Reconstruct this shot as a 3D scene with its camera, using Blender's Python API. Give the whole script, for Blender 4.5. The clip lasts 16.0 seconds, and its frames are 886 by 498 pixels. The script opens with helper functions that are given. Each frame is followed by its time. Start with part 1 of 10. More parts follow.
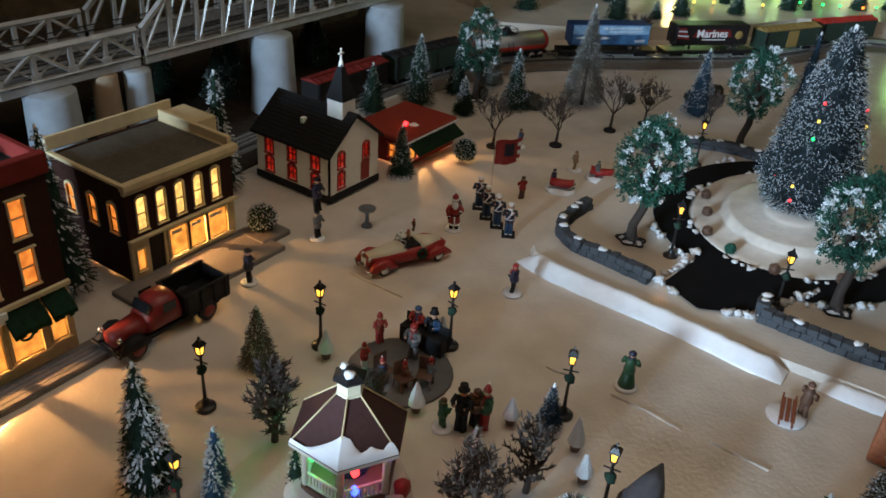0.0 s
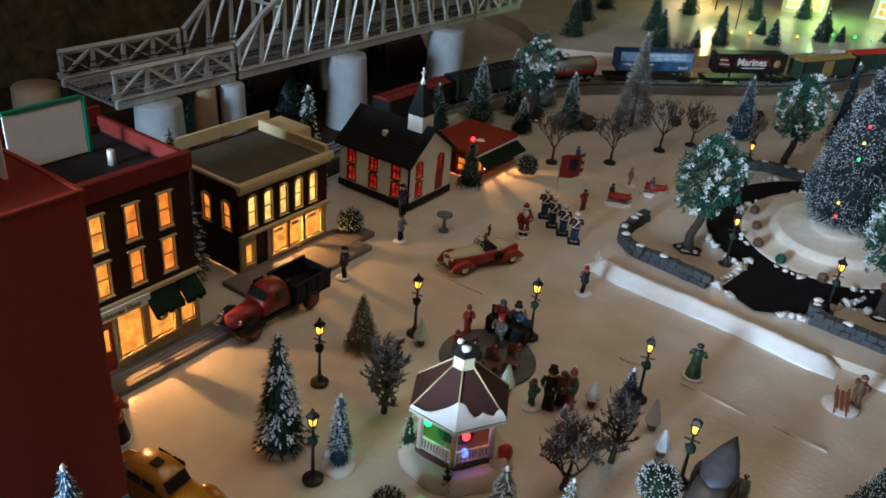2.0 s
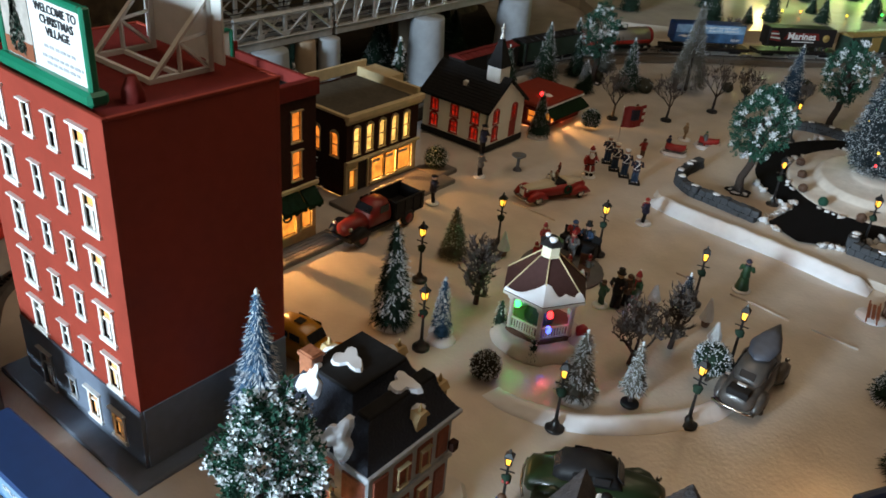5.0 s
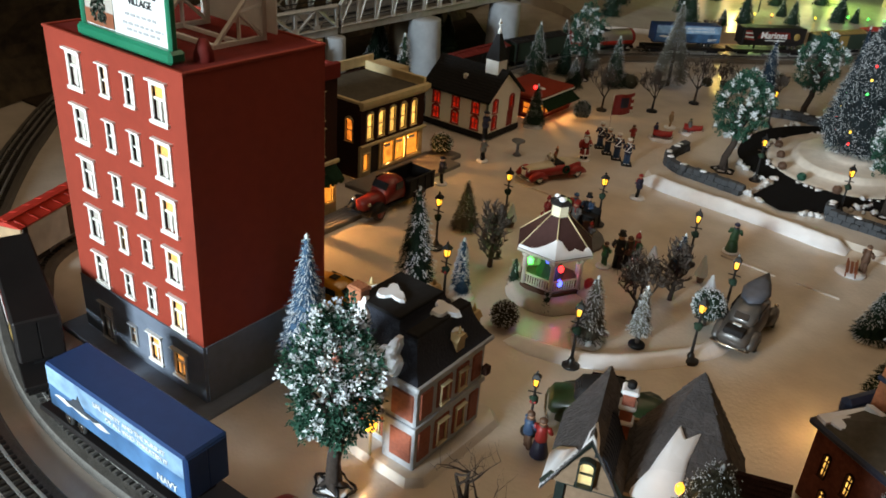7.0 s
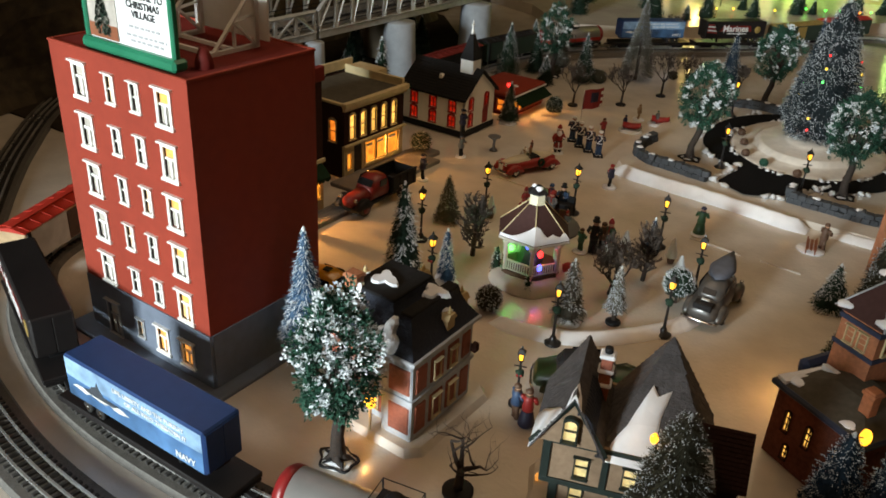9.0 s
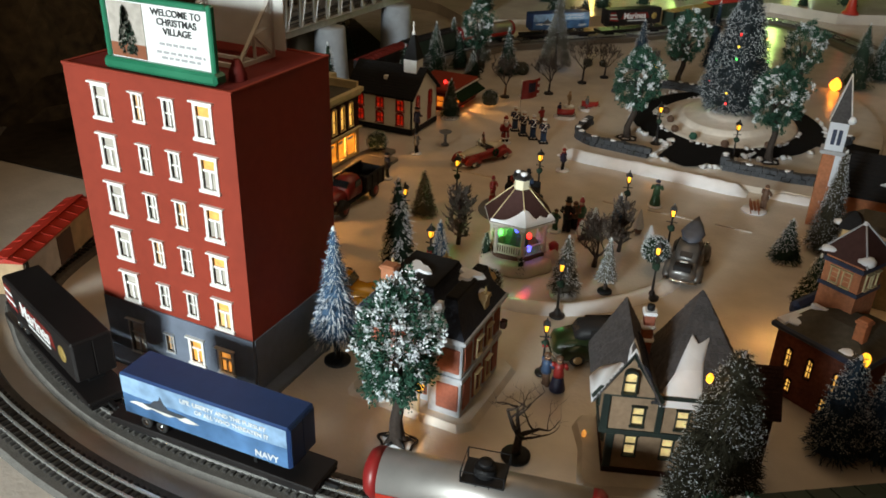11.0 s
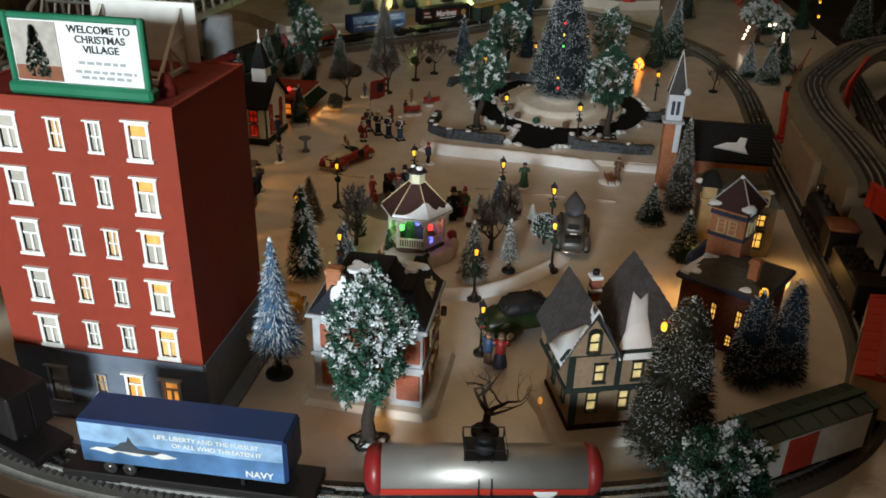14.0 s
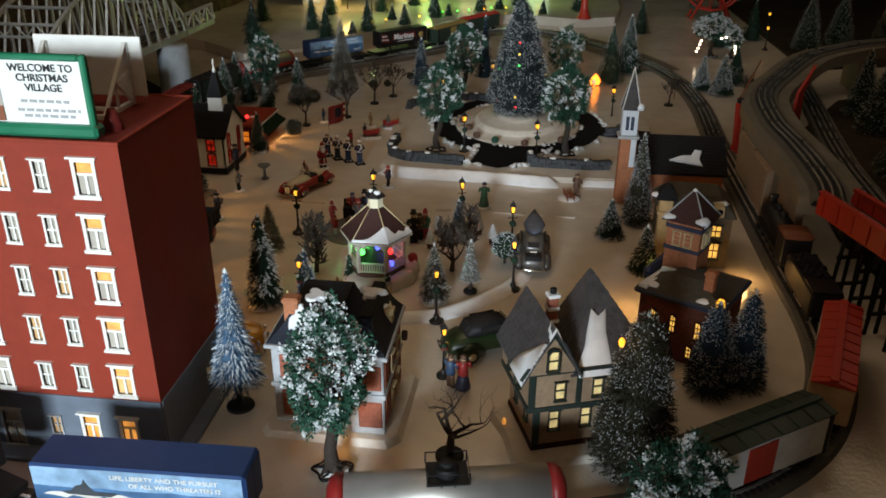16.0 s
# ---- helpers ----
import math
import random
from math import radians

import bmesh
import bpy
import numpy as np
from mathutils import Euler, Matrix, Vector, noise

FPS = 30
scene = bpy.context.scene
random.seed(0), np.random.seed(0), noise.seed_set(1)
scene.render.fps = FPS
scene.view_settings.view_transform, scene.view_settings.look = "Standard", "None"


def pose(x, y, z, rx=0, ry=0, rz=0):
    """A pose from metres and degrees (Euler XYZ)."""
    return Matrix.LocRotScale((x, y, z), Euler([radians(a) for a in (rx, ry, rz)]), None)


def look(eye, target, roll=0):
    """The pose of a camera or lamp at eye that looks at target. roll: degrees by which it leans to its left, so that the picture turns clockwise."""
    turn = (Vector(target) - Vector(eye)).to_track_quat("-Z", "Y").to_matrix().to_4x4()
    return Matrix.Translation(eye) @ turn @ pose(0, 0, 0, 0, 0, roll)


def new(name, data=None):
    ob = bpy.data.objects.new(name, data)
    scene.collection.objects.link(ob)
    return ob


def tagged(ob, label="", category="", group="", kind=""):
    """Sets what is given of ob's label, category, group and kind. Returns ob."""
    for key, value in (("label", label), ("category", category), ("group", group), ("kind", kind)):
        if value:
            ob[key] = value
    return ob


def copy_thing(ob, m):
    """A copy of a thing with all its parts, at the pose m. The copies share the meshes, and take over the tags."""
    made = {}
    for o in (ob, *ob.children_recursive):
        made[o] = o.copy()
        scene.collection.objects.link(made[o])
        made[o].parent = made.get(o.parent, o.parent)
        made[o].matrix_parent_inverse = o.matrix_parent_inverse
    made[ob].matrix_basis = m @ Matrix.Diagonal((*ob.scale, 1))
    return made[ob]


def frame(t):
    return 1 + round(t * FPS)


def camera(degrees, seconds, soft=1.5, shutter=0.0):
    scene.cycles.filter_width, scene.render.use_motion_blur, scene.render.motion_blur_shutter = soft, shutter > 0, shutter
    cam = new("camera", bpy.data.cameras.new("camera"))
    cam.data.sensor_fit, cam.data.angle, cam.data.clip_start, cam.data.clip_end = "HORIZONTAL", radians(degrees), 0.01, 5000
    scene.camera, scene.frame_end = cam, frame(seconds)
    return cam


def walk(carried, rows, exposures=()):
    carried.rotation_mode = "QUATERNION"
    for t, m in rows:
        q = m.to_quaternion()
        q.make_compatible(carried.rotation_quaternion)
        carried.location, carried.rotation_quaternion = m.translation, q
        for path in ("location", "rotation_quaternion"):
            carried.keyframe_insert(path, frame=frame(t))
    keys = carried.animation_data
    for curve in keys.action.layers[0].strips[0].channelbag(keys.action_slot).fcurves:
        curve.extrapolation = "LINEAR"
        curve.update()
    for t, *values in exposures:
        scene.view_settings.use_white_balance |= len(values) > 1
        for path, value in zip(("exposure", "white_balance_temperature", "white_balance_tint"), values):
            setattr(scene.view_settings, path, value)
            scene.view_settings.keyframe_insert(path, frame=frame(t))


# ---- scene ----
# ---- camera ----
cam = camera(57.0, 16.0, soft=1.7)
PATH = [
    (0, (0.011, 0.017, 0.782), (-0.928, 1.467, -0.226), 4.2),
    (0.5, (0.003, -0.021, 0.777), (-0.963, 1.417, -0.222), 4.6),
    (1, (-0.003, -0.066, 0.78), (-0.972, 1.367, -0.223), 5.2),
    (1.5, (-0.016, -0.118, 0.793), (-1.006, 1.303, -0.207), 5.2),
    (2, (-0.008, -0.169, 0.805), (-0.994, 1.283, -0.154), 4.9),
    (2.5, (0.003, -0.201, 0.804), (-0.971, 1.246, -0.173), 3.8),
    (3, (0.015, -0.233, 0.798), (-0.982, 1.181, -0.206), 3.8),
    (3.5, (0.035, -0.269, 0.795), (-0.991, 1.11, -0.226), 3.8),
    (4, (0.051, -0.325, 0.796), (-0.973, 1.069, -0.209), 5.0),
    (4.5, (0.064, -0.377, 0.791), (-0.971, 1.021, -0.197), 5.3),
    (5, (0.076, -0.424, 0.786), (-0.971, 0.966, -0.198), 5.2),
    (7.5, (0.132, -0.61, 0.747), (-0.891, 0.836, -0.181), 4.5),
    (8, (0.141, -0.625, 0.751), (-0.875, 0.821, -0.185), 4.7),
    (8.5, (0.148, -0.638, 0.756), (-0.869, 0.816, -0.169), 3.9),
    (9, (0.158, -0.663, 0.771), (-0.824, 0.812, -0.157), 3.4),
    (11.5, (-0.038, -0.869, 0.777), (-0.662, 0.806, -0.12), 2.6),
    (12, (-0.088, -0.896, 0.77), (-0.57, 0.835, -0.107), 3.5),
    (12.5, (-0.122, -0.91, 0.769), (-0.529, 0.843, -0.105), 2.9),
    (13, (-0.157, -0.922, 0.773), (-0.559, 0.828, -0.108), 1.8),
    (13.5, (-0.166, -0.927, 0.772), (-0.54, 0.824, -0.118), 1.5),
    (14, (-0.174, -0.929, 0.769), (-0.45, 0.841, -0.121), 1.7),
    (14.5, (-0.177, -0.928, 0.765), (-0.409, 0.848, -0.125), 1.2),
    (15, (-0.172, -0.928, 0.77), (-0.36, 0.86, -0.105), 1.3),
    (15.5, (-0.164, -0.929, 0.773), (-0.374, 0.867, -0.082), 0.8),
    (16, (-0.154, -0.923, 0.775), (-0.363, 0.877, -0.071), 0.4),
]
EXPOSURE = [(0, 0.18, 6200, 10), (5, 0.10, 6900, 11), (7.5, 0.12, 8000, 13), (9, 0.10, 8400, 14), (11.5, -0.26, 8500, 14), (16, -0.42, 7900, 14)]
walk(cam, [(t, look(eye, target, roll)) for t, eye, target, roll in PATH], EXPOSURE)

# ---- light ----
world = bpy.data.worlds.new("room_glow")
scene.world = world
world.use_nodes = True
bg = world.node_tree.nodes["Background"]
bg.inputs[0].default_value, bg.inputs[1].default_value = (1.0, 0.80, 0.62, 1), 0.0


def area(name, eye, target, sx, sy, watts, colour, spread=180.0):
    d = bpy.data.lights.new(name, "AREA")
    d.shape, d.size, d.size_y, d.energy, d.color = "RECTANGLE", sx, sy, watts, colour
    d.spread = math.radians(spread)
    ob = new(name, d)
    ob.matrix_world = look(eye, target)
    return ob


def bulb(name, at, watts, colour, radius=0.006):
    d = bpy.data.lights.new(name, "POINT")
    d.energy, d.color, d.shadow_soft_size = watts, colour, radius
    ob = new(name, d)
    ob.location = at
    return ob


WARM = (1.0, 0.50, 0.16)
# daylight through the window behind the display, and unseen fill lights added overhead
area("window_daylight", (-1.15, -6.42, 1.55), (-0.55, 1.2, 0.10), 1.8, 1.2, 84, (0.62, 0.82, 1.0), 50)
area("pendant_lamp_light", (-0.50, 0.9, 1.6), (-0.50, 0.95, 0), 0.9, 0.9, 4.4, (1.0, 0.79, 0.58))
area("ceiling_lamp_light", (-0.4, 2.7, 2.25), (-0.4, 2.7, 0), 1.2, 1.2, 4.6, (1.0, 0.81, 0.60))
area("ceiling_lamp_light", (1.9, 2.2, 2.25), (1.9, 2.2, 0), 1.2, 1.2, 5.0, (1.0, 0.83, 0.64))
area("ceiling_lamp_light", (-0.7, -1.0, 2.25), (-0.7, -1.0, 0), 1.2, 1.2, 4.0, (1.0, 0.77, 0.55))

# ---- materials ----


def mat(name, colour, rough=0.6, metal=0.0, var=0.25, scale=60.0, bump=0.0, bscale=None, emit=0.0, ecol=None,
        coat=0.0, spec=0.5, rand=0.0, stain=0.0):
    """A surface with two scales of mottling, fine relief and, where it shines, its own light."""
    m = bpy.data.materials.new(name)
    m.use_nodes = True
    t = m.node_tree
    n, l = t.nodes, t.links
    p = n["Principled BSDF"]
    p.inputs["Roughness"].default_value, p.inputs["Metallic"].default_value = rough, metal
    p.inputs["Specular IOR Level"].default_value = spec
    p.inputs["Coat Weight"].default_value = coat
    co = n.new("ShaderNodeTexCoord")
    fine, big = n.new("ShaderNodeTexNoise"), n.new("ShaderNodeTexNoise")
    fine.inputs["Scale"].default_value, fine.inputs["Detail"].default_value = scale, 5
    big.inputs["Scale"].default_value, big.inputs["Detail"].default_value = scale / 7, 3
    geo = n.new("ShaderNodeNewGeometry")
    l.new(geo.outputs["Position"], fine.inputs["Vector"])
    l.new(geo.outputs["Position"], big.inputs["Vector"])
    add = n.new("ShaderNodeMath")
    add.operation = "ADD"
    l.new(fine.outputs["Fac"], add.inputs[0])
    l.new(big.outputs["Fac"], add.inputs[1])
    last = add.outputs[0]
    if rand:
        oi = n.new("ShaderNodeObjectInfo")
        isl = n.new("ShaderNodeMath")
        isl.operation = "MULTIPLY_ADD"
        l.new(geo.outputs["Random Per Island"], isl.inputs[0])
        isl.inputs[1].default_value = rand
        l.new(last, isl.inputs[2])
        two = n.new("ShaderNodeMath")
        two.operation = "MULTIPLY_ADD"
        l.new(oi.outputs["Random"], two.inputs[0])
        two.inputs[1].default_value = rand * 0.5
        l.new(isl.outputs[0], two.inputs[2])
        last = two.outputs[0]
    ramp = n.new("ShaderNodeMapRange")
    ramp.inputs[1].default_value, ramp.inputs[2].default_value = 0.65, 1.35 + rand * 1.5
    ramp.inputs[3].default_value, ramp.inputs[4].default_value = 1 - var, 1 + var
    l.new(last, ramp.inputs[0])
    mul = n.new("ShaderNodeVectorMath")
    mul.operation = "SCALE"
    mul.inputs[0].default_value = colour
    l.new(ramp.outputs[0], mul.inputs["Scale"])
    l.new(mul.outputs[0], p.inputs["Base Color"])
    rr = n.new("ShaderNodeMapRange")
    rr.inputs[1].default_value, rr.inputs[2].default_value = 0.3, 0.7
    rr.inputs[3].default_value, rr.inputs[4].default_value = max(rough - 0.08, 0.02), min(rough + 0.08, 1)
    l.new(big.outputs["Fac"], rr.inputs[0])
    l.new(rr.outputs[0], p.inputs["Roughness"])
    if bump:
        b = n.new("ShaderNodeBump")
        b.inputs["Strength"].default_value, b.inputs["Distance"].default_value = min(bump, 1), 0.002
        if bscale:
            f2 = n.new("ShaderNodeTexNoise")
            f2.inputs["Scale"].default_value = bscale
            l.new(geo.outputs["Position"], f2.inputs["Vector"])
            l.new(f2.outputs["Fac"], b.inputs["Height"])
        else:
            l.new(fine.outputs["Fac"], b.inputs["Height"])
        l.new(b.outputs[0], p.inputs["Normal"])
    if emit:
        p.inputs["Emission Color"].default_value = (*(ecol or colour), 1)
        p.inputs["Emission Strength"].default_value = emit
    return m


def glow(name, colour, power, var=0.35, scale=70.0):
    """A lit pane or bulb: light of uneven strength, as through curtains."""
    m = mat(name, [c * 0.5 for c in colour], 0.3, var=0.1)
    n, l = m.node_tree.nodes, m.node_tree.links
    p = n["Principled BSDF"]
    no, geo = n.new("ShaderNodeTexNoise"), n.new("ShaderNodeNewGeometry")
    no.inputs["Scale"].default_value = scale
    l.new(geo.outputs["Position"], no.inputs["Vector"])
    r = n.new("ShaderNodeMapRange")
    r.inputs[1].default_value, r.inputs[2].default_value = 0.35, 0.65
    r.inputs[3].default_value, r.inputs[4].default_value = power * (1 - var), power * (1 + var)
    l.new(no.outputs["Fac"], r.inputs[0])
    l.new(r.outputs[0], p.inputs["Emission Strength"])
    p.inputs["Emission Color"].default_value = (*colour, 1)
    return m


SNOWFLOOR = mat("snow_sheet", (0.66, 0.60, 0.53), 0.15, var=0.14, scale=16, bump=0.30, bscale=150, spec=0.65)
SNOWDULL = mat("dull_snow", (0.62, 0.57, 0.51), 0.45, var=0.18, scale=40, bump=0.5)
SNOW = mat("painted_snow", (0.82, 0.84, 0.88), 0.32, var=0.08, scale=50, bump=0.25)
FROST = mat("frost_flock", (0.66, 0.70, 0.73), 0.8, var=0.12, scale=90, rand=0.2)
NEEDLE = mat("needle_green", (0.015, 0.034, 0.022), 0.85, spec=0.2, var=0.4, scale=120, rand=0.5)
NEEDLEDARK = mat("needle_dark", (0.016, 0.024, 0.028), 0.85, spec=0.2, var=0.4, scale=120, rand=0.5)
NEEDLEBLUE = mat("needle_blue", (0.018, 0.036, 0.056), 0.85, spec=0.2, var=0.4, scale=120, rand=0.5)
SPRUCE = mat("spruce_blue", (0.045, 0.10, 0.17), 0.85, spec=0.2, var=0.4, scale=120, rand=0.5)
NEEDLEBROWN = mat("needle_brown", (0.042, 0.039, 0.025), 0.85, spec=0.2, var=0.4, scale=120, rand=0.5)
NEEDLEGREY = mat("needle_grey", (0.11, 0.105, 0.085), 0.85, spec=0.2, var=0.3, scale=120, rand=0.5)
LEAF = mat("leaf_green", (0.020, 0.076, 0.050), 0.8, spec=0.2, var=0.45, scale=120, rand=0.6)
TWIG = mat("grey_twig", (0.085, 0.068, 0.058), 0.9, var=0.35, scale=160, rand=0.5, spec=0.15)
SOILSHADE = mat("soil_and_shade", (0.035, 0.026, 0.018), 0.95, var=0.5, scale=30, bump=0.8, spec=0.15)
BARK = mat("bark", (0.030, 0.019, 0.014), 0.85, var=0.4, scale=200, bump=0.6)
BLACKIRON = mat("black_iron", (0.012, 0.012, 0.013), 0.4, var=0.3, scale=150)
BLACK = mat("black_plastic", (0.010, 0.010, 0.011), 0.6, spec=0.25, var=0.3, scale=90)
PLATE = mat("sheet_steel", (0.50, 0.50, 0.49), 0.42, 0.35, var=0.2, scale=60)
RAIL = mat("rail_steel", (0.74, 0.73, 0.70), 0.30, 0.75, var=0.2, scale=90)
BALLAST = mat("grey_ballast", (0.115, 0.108, 0.098), 0.75, var=0.35, scale=400, bump=0.5)
TIE = mat("black_tie", (0.03, 0.027, 0.025), 0.6, var=0.35, scale=160, rand=0.3)
HOTELRED = mat("brick_red_paint", (0.27, 0.036, 0.020), 0.7, spec=0.25, var=0.12, scale=55, bump=0.1)
HOTELGREY = mat("slate_grey_paint", (0.13, 0.16, 0.21), 0.65, var=0.15, scale=60, bump=0.1)
DARKRED = mat("dark_red_paint", (0.16, 0.018, 0.014), 0.7, spec=0.2, var=0.2, scale=60)
GAZEBOPAINT = mat("aged_white_paint", (0.60, 0.56, 0.49), 0.5, var=0.12, scale=70)
WHITE = mat("white_plastic", (0.80, 0.79, 0.76), 0.45, var=0.06, scale=60)
CREAM = mat("cream_trim", (0.62, 0.50, 0.29), 0.55, var=0.15, scale=70)
BROWNBRICK = mat("dark_brown_brick", (0.036, 0.014, 0.010), 0.8, spec=0.15, var=0.3, scale=160, bump=0.3)
BRICK = mat("red_brick", (0.30, 0.085, 0.05), 0.75, var=0.3, scale=180, bump=0.5)
ORANGEBRICK = mat("orange_brick", (0.42, 0.15, 0.07), 0.75, var=0.3, scale=180, bump=0.5)
STONEGREY = mat("grey_stone", (0.40, 0.42, 0.45), 0.75, spec=0.25, var=0.2, scale=120, bump=0.4)
ROOFBLACK = mat("black_roof", (0.012, 0.012, 0.013), 0.8, spec=0.2, var=0.3, scale=100, bump=0.3)
ROOFGREY = mat("tar_roof", (0.085, 0.077, 0.062), 0.85, spec=0.2, var=0.25, scale=120, bump=0.3)
SLATE = mat("slate_shingle", (0.078, 0.072, 0.074), 0.8, spec=0.25, var=0.5, scale=330, bump=1.0, rand=0.5)
SHINGLE = mat("brown_shingle", (0.052, 0.023, 0.021), 0.7, spec=0.2, var=0.3, scale=140, bump=0.3, rand=0.4)
NAVYROOF = mat("navy_eave", (0.022, 0.036, 0.075), 0.5, var=0.3, scale=90)
PLASTER = mat("cream_plaster", (0.33, 0.22, 0.145), 0.75, var=0.22, scale=120, bump=0.6, spec=0.2)
TIMBER = mat("dark_green_timber", (0.014, 0.026, 0.022), 0.6, var=0.3, scale=120)
OCHRE = mat("ochre_stucco", (0.50, 0.36, 0.18), 0.7, var=0.2, scale=90, bump=0.2)
GREEN = mat("sign_green", (0.004, 0.16, 0.085), 0.4, var=0.12, scale=50)
PAPER = mat("white_paper", (0.74, 0.75, 0.74), 0.6, var=0.03, scale=40)
INK = mat("dark_ink", (0.02, 0.02, 0.022), 0.7, var=0.05)
FAINT = mat("faint_ink", (0.34, 0.34, 0.35), 0.7, var=0.05)
GLASSDARK = mat("dark_pane", (0.015, 0.016, 0.018), 0.2, var=0.1)
LITWARM = glow("lit_amber", (1.0, 0.27, 0.035), 0.85)
LITYELLOW = glow("lit_yellow", (1.0, 0.58, 0.14), 1.25)
LITSHOP = glow("lit_shop", (1.0, 0.36, 0.05), 0.85)
LITRED = glow("lit_red", (1.0, 0.035, 0.015), 0.26, 0.8, 160)
LITLAMP = glow("lit_lantern", (1.0, 0.50, 0.05), 2.4, 0.3)
LITORANGE = glow("lit_orange_bulb", (1.0, 0.25, 0.03), 6.0, 0.1)
BULBGREEN = glow("green_bulb", (0.02, 1.0, 0.14), 4.5, 0.1)
BULBRED = glow("red_bulb", (1.0, 0.03, 0.03), 4.5, 0.1)
BULBBLUE = glow("blue_bulb", (0.05, 0.09, 1.0), 5.0, 0.1)
BULBYELLOW = glow("yellow_bulb", (1.0, 0.62, 0.06), 3.5, 0.1)
ASPHALT = mat("black_path", (0.009, 0.009, 0.010), 0.95, spec=0.08, var=0.4, scale=260, bump=0.5)
WALLSTONE = mat("wall_stone", (0.062, 0.068, 0.076), 0.85, spec=0.2, var=0.4, scale=150, bump=0.8, rand=0.4)
PEBBLE = mat("white_stone", (0.60, 0.60, 0.61), 0.6, var=0.15, scale=120, bump=0.4, rand=0.3)
SIDEWALK = mat("brick_sidewalk", (0.17, 0.15, 0.135), 0.7, var=0.25, scale=200, bump=0.4, rand=0.4)
CARRED = mat("car_red", (0.31, 0.015, 0.012), 0.42, var=0.1, coat=0.15)
# car red darkened: the store's shade on the truck is in the colour
TRUCKREDSHADE = mat("truck_red_shade", (0.19, 0.014, 0.010), 0.45, var=0.2, coat=0.1)
CARGREY = mat("car_grey", (0.070, 0.064, 0.060), 0.38, var=0.2, coat=0.2)
CARGREEN = mat("car_green", (0.012, 0.026, 0.008), 0.38, var=0.15, coat=0.2)
CARYELLOW = mat("taxi_yellow", (0.55, 0.24, 0.02), 0.28, var=0.1, coat=0.4)
CHROME = mat("chrome", (0.7, 0.7, 0.7), 0.15, 1.0, var=0.05)
RUBBER = mat("tyre_rubber", (0.014, 0.014, 0.014), 0.75, var=0.2)
TANKSILVER = mat("tank_silver", (0.46, 0.44, 0.42), 0.48, 0.75, var=0.12, scale=40)
TANKRED = mat("tank_red", (0.26, 0.016, 0.016), 0.42, var=0.12, scale=50)
TRAINRED = mat("train_red", (0.50, 0.035, 0.022), 0.42, var=0.1, scale=50)
TRAINGREEN = mat("train_green", (0.022, 0.042, 0.03), 0.45, var=0.15, scale=50)
TRAINBLUE = mat("train_blue", (0.016, 0.050, 0.15), 0.5, spec=0.3, var=0.12, scale=50)
TRAINBLACK = mat("train_black", (0.012, 0.010, 0.010), 0.5, spec=0.3, var=0.2, scale=50)
TRAINGOLD = mat("train_gold", (0.30, 0.20, 0.06), 0.5, var=0.15, scale=50)
CABBROWN = mat("cab_brown", (0.24, 0.075, 0.035), 0.5, var=0.2, scale=60)
AWNING = mat("awning_cloth", (0.010, 0.026, 0.013), 0.9, spec=0.1, var=0.4, scale=160, bump=0.6)
ROCK = mat("brown_rock", (0.060, 0.044, 0.026), 0.9, var=0.95, scale=26, bump=1.0)
PIERBLUE = mat("blue_grey_pier", (0.34, 0.38, 0.42), 0.8, var=0.2, scale=30, bump=0.3)
PIERTAN = mat("tan_pier", (0.36, 0.27, 0.18), 0.8, var=0.2, scale=30, bump=0.3)
BEDGREY = mat("worn_bed", (0.15, 0.13, 0.11), 0.7, var=0.3, scale=40, bump=0.4, spec=0.3)
DECKTOP = mat("dark_deck", (0.17, 0.155, 0.13), 0.8, var=0.3, scale=12, bump=0.3)
SLATEDARK = mat("black_slate", (0.020, 0.024, 0.036), 0.7, spec=0.25, var=0.45, scale=300, bump=0.9, rand=0.4)
FASCIA = mat("bare_plywood", (0.25, 0.20, 0.14), 0.7, var=0.15, scale=18, bump=0.2)
ROOMWALL = mat("dark_room_wall", (0.05, 0.04, 0.032), 0.9, var=0.3, scale=4)
LIGHTWALL = mat("painted_room_wall", (0.42, 0.36, 0.30), 0.9, var=0.08, scale=4)
CARPET = mat("brown_carpet", (0.08, 0.06, 0.045), 0.95, var=0.3, scale=30)
SKIN = mat("painted_skin", (0.50, 0.28, 0.18), 0.6, var=0.05)
CLOTH = {
    "red": mat("paint_red", (0.29, 0.018, 0.016), 0.5, var=0.15), "blue": mat("paint_blue", (0.025, 0.06, 0.125), 0.5, var=0.15),
    "navy": mat("paint_navy", (0.012, 0.014, 0.04), 0.5, var=0.15), "black": BLACK, "white": WHITE,
    "green": mat("paint_green", (0.018, 0.078, 0.036), 0.5, var=0.15), "brown": mat("paint_brown", (0.10, 0.05, 0.03), 0.6, var=0.2),
    "grey": mat("paint_grey", (0.12, 0.12, 0.12), 0.6, var=0.2), "tan": mat("paint_tan", (0.30, 0.19, 0.10), 0.6, var=0.2),
}

# ---- mesh tools ----


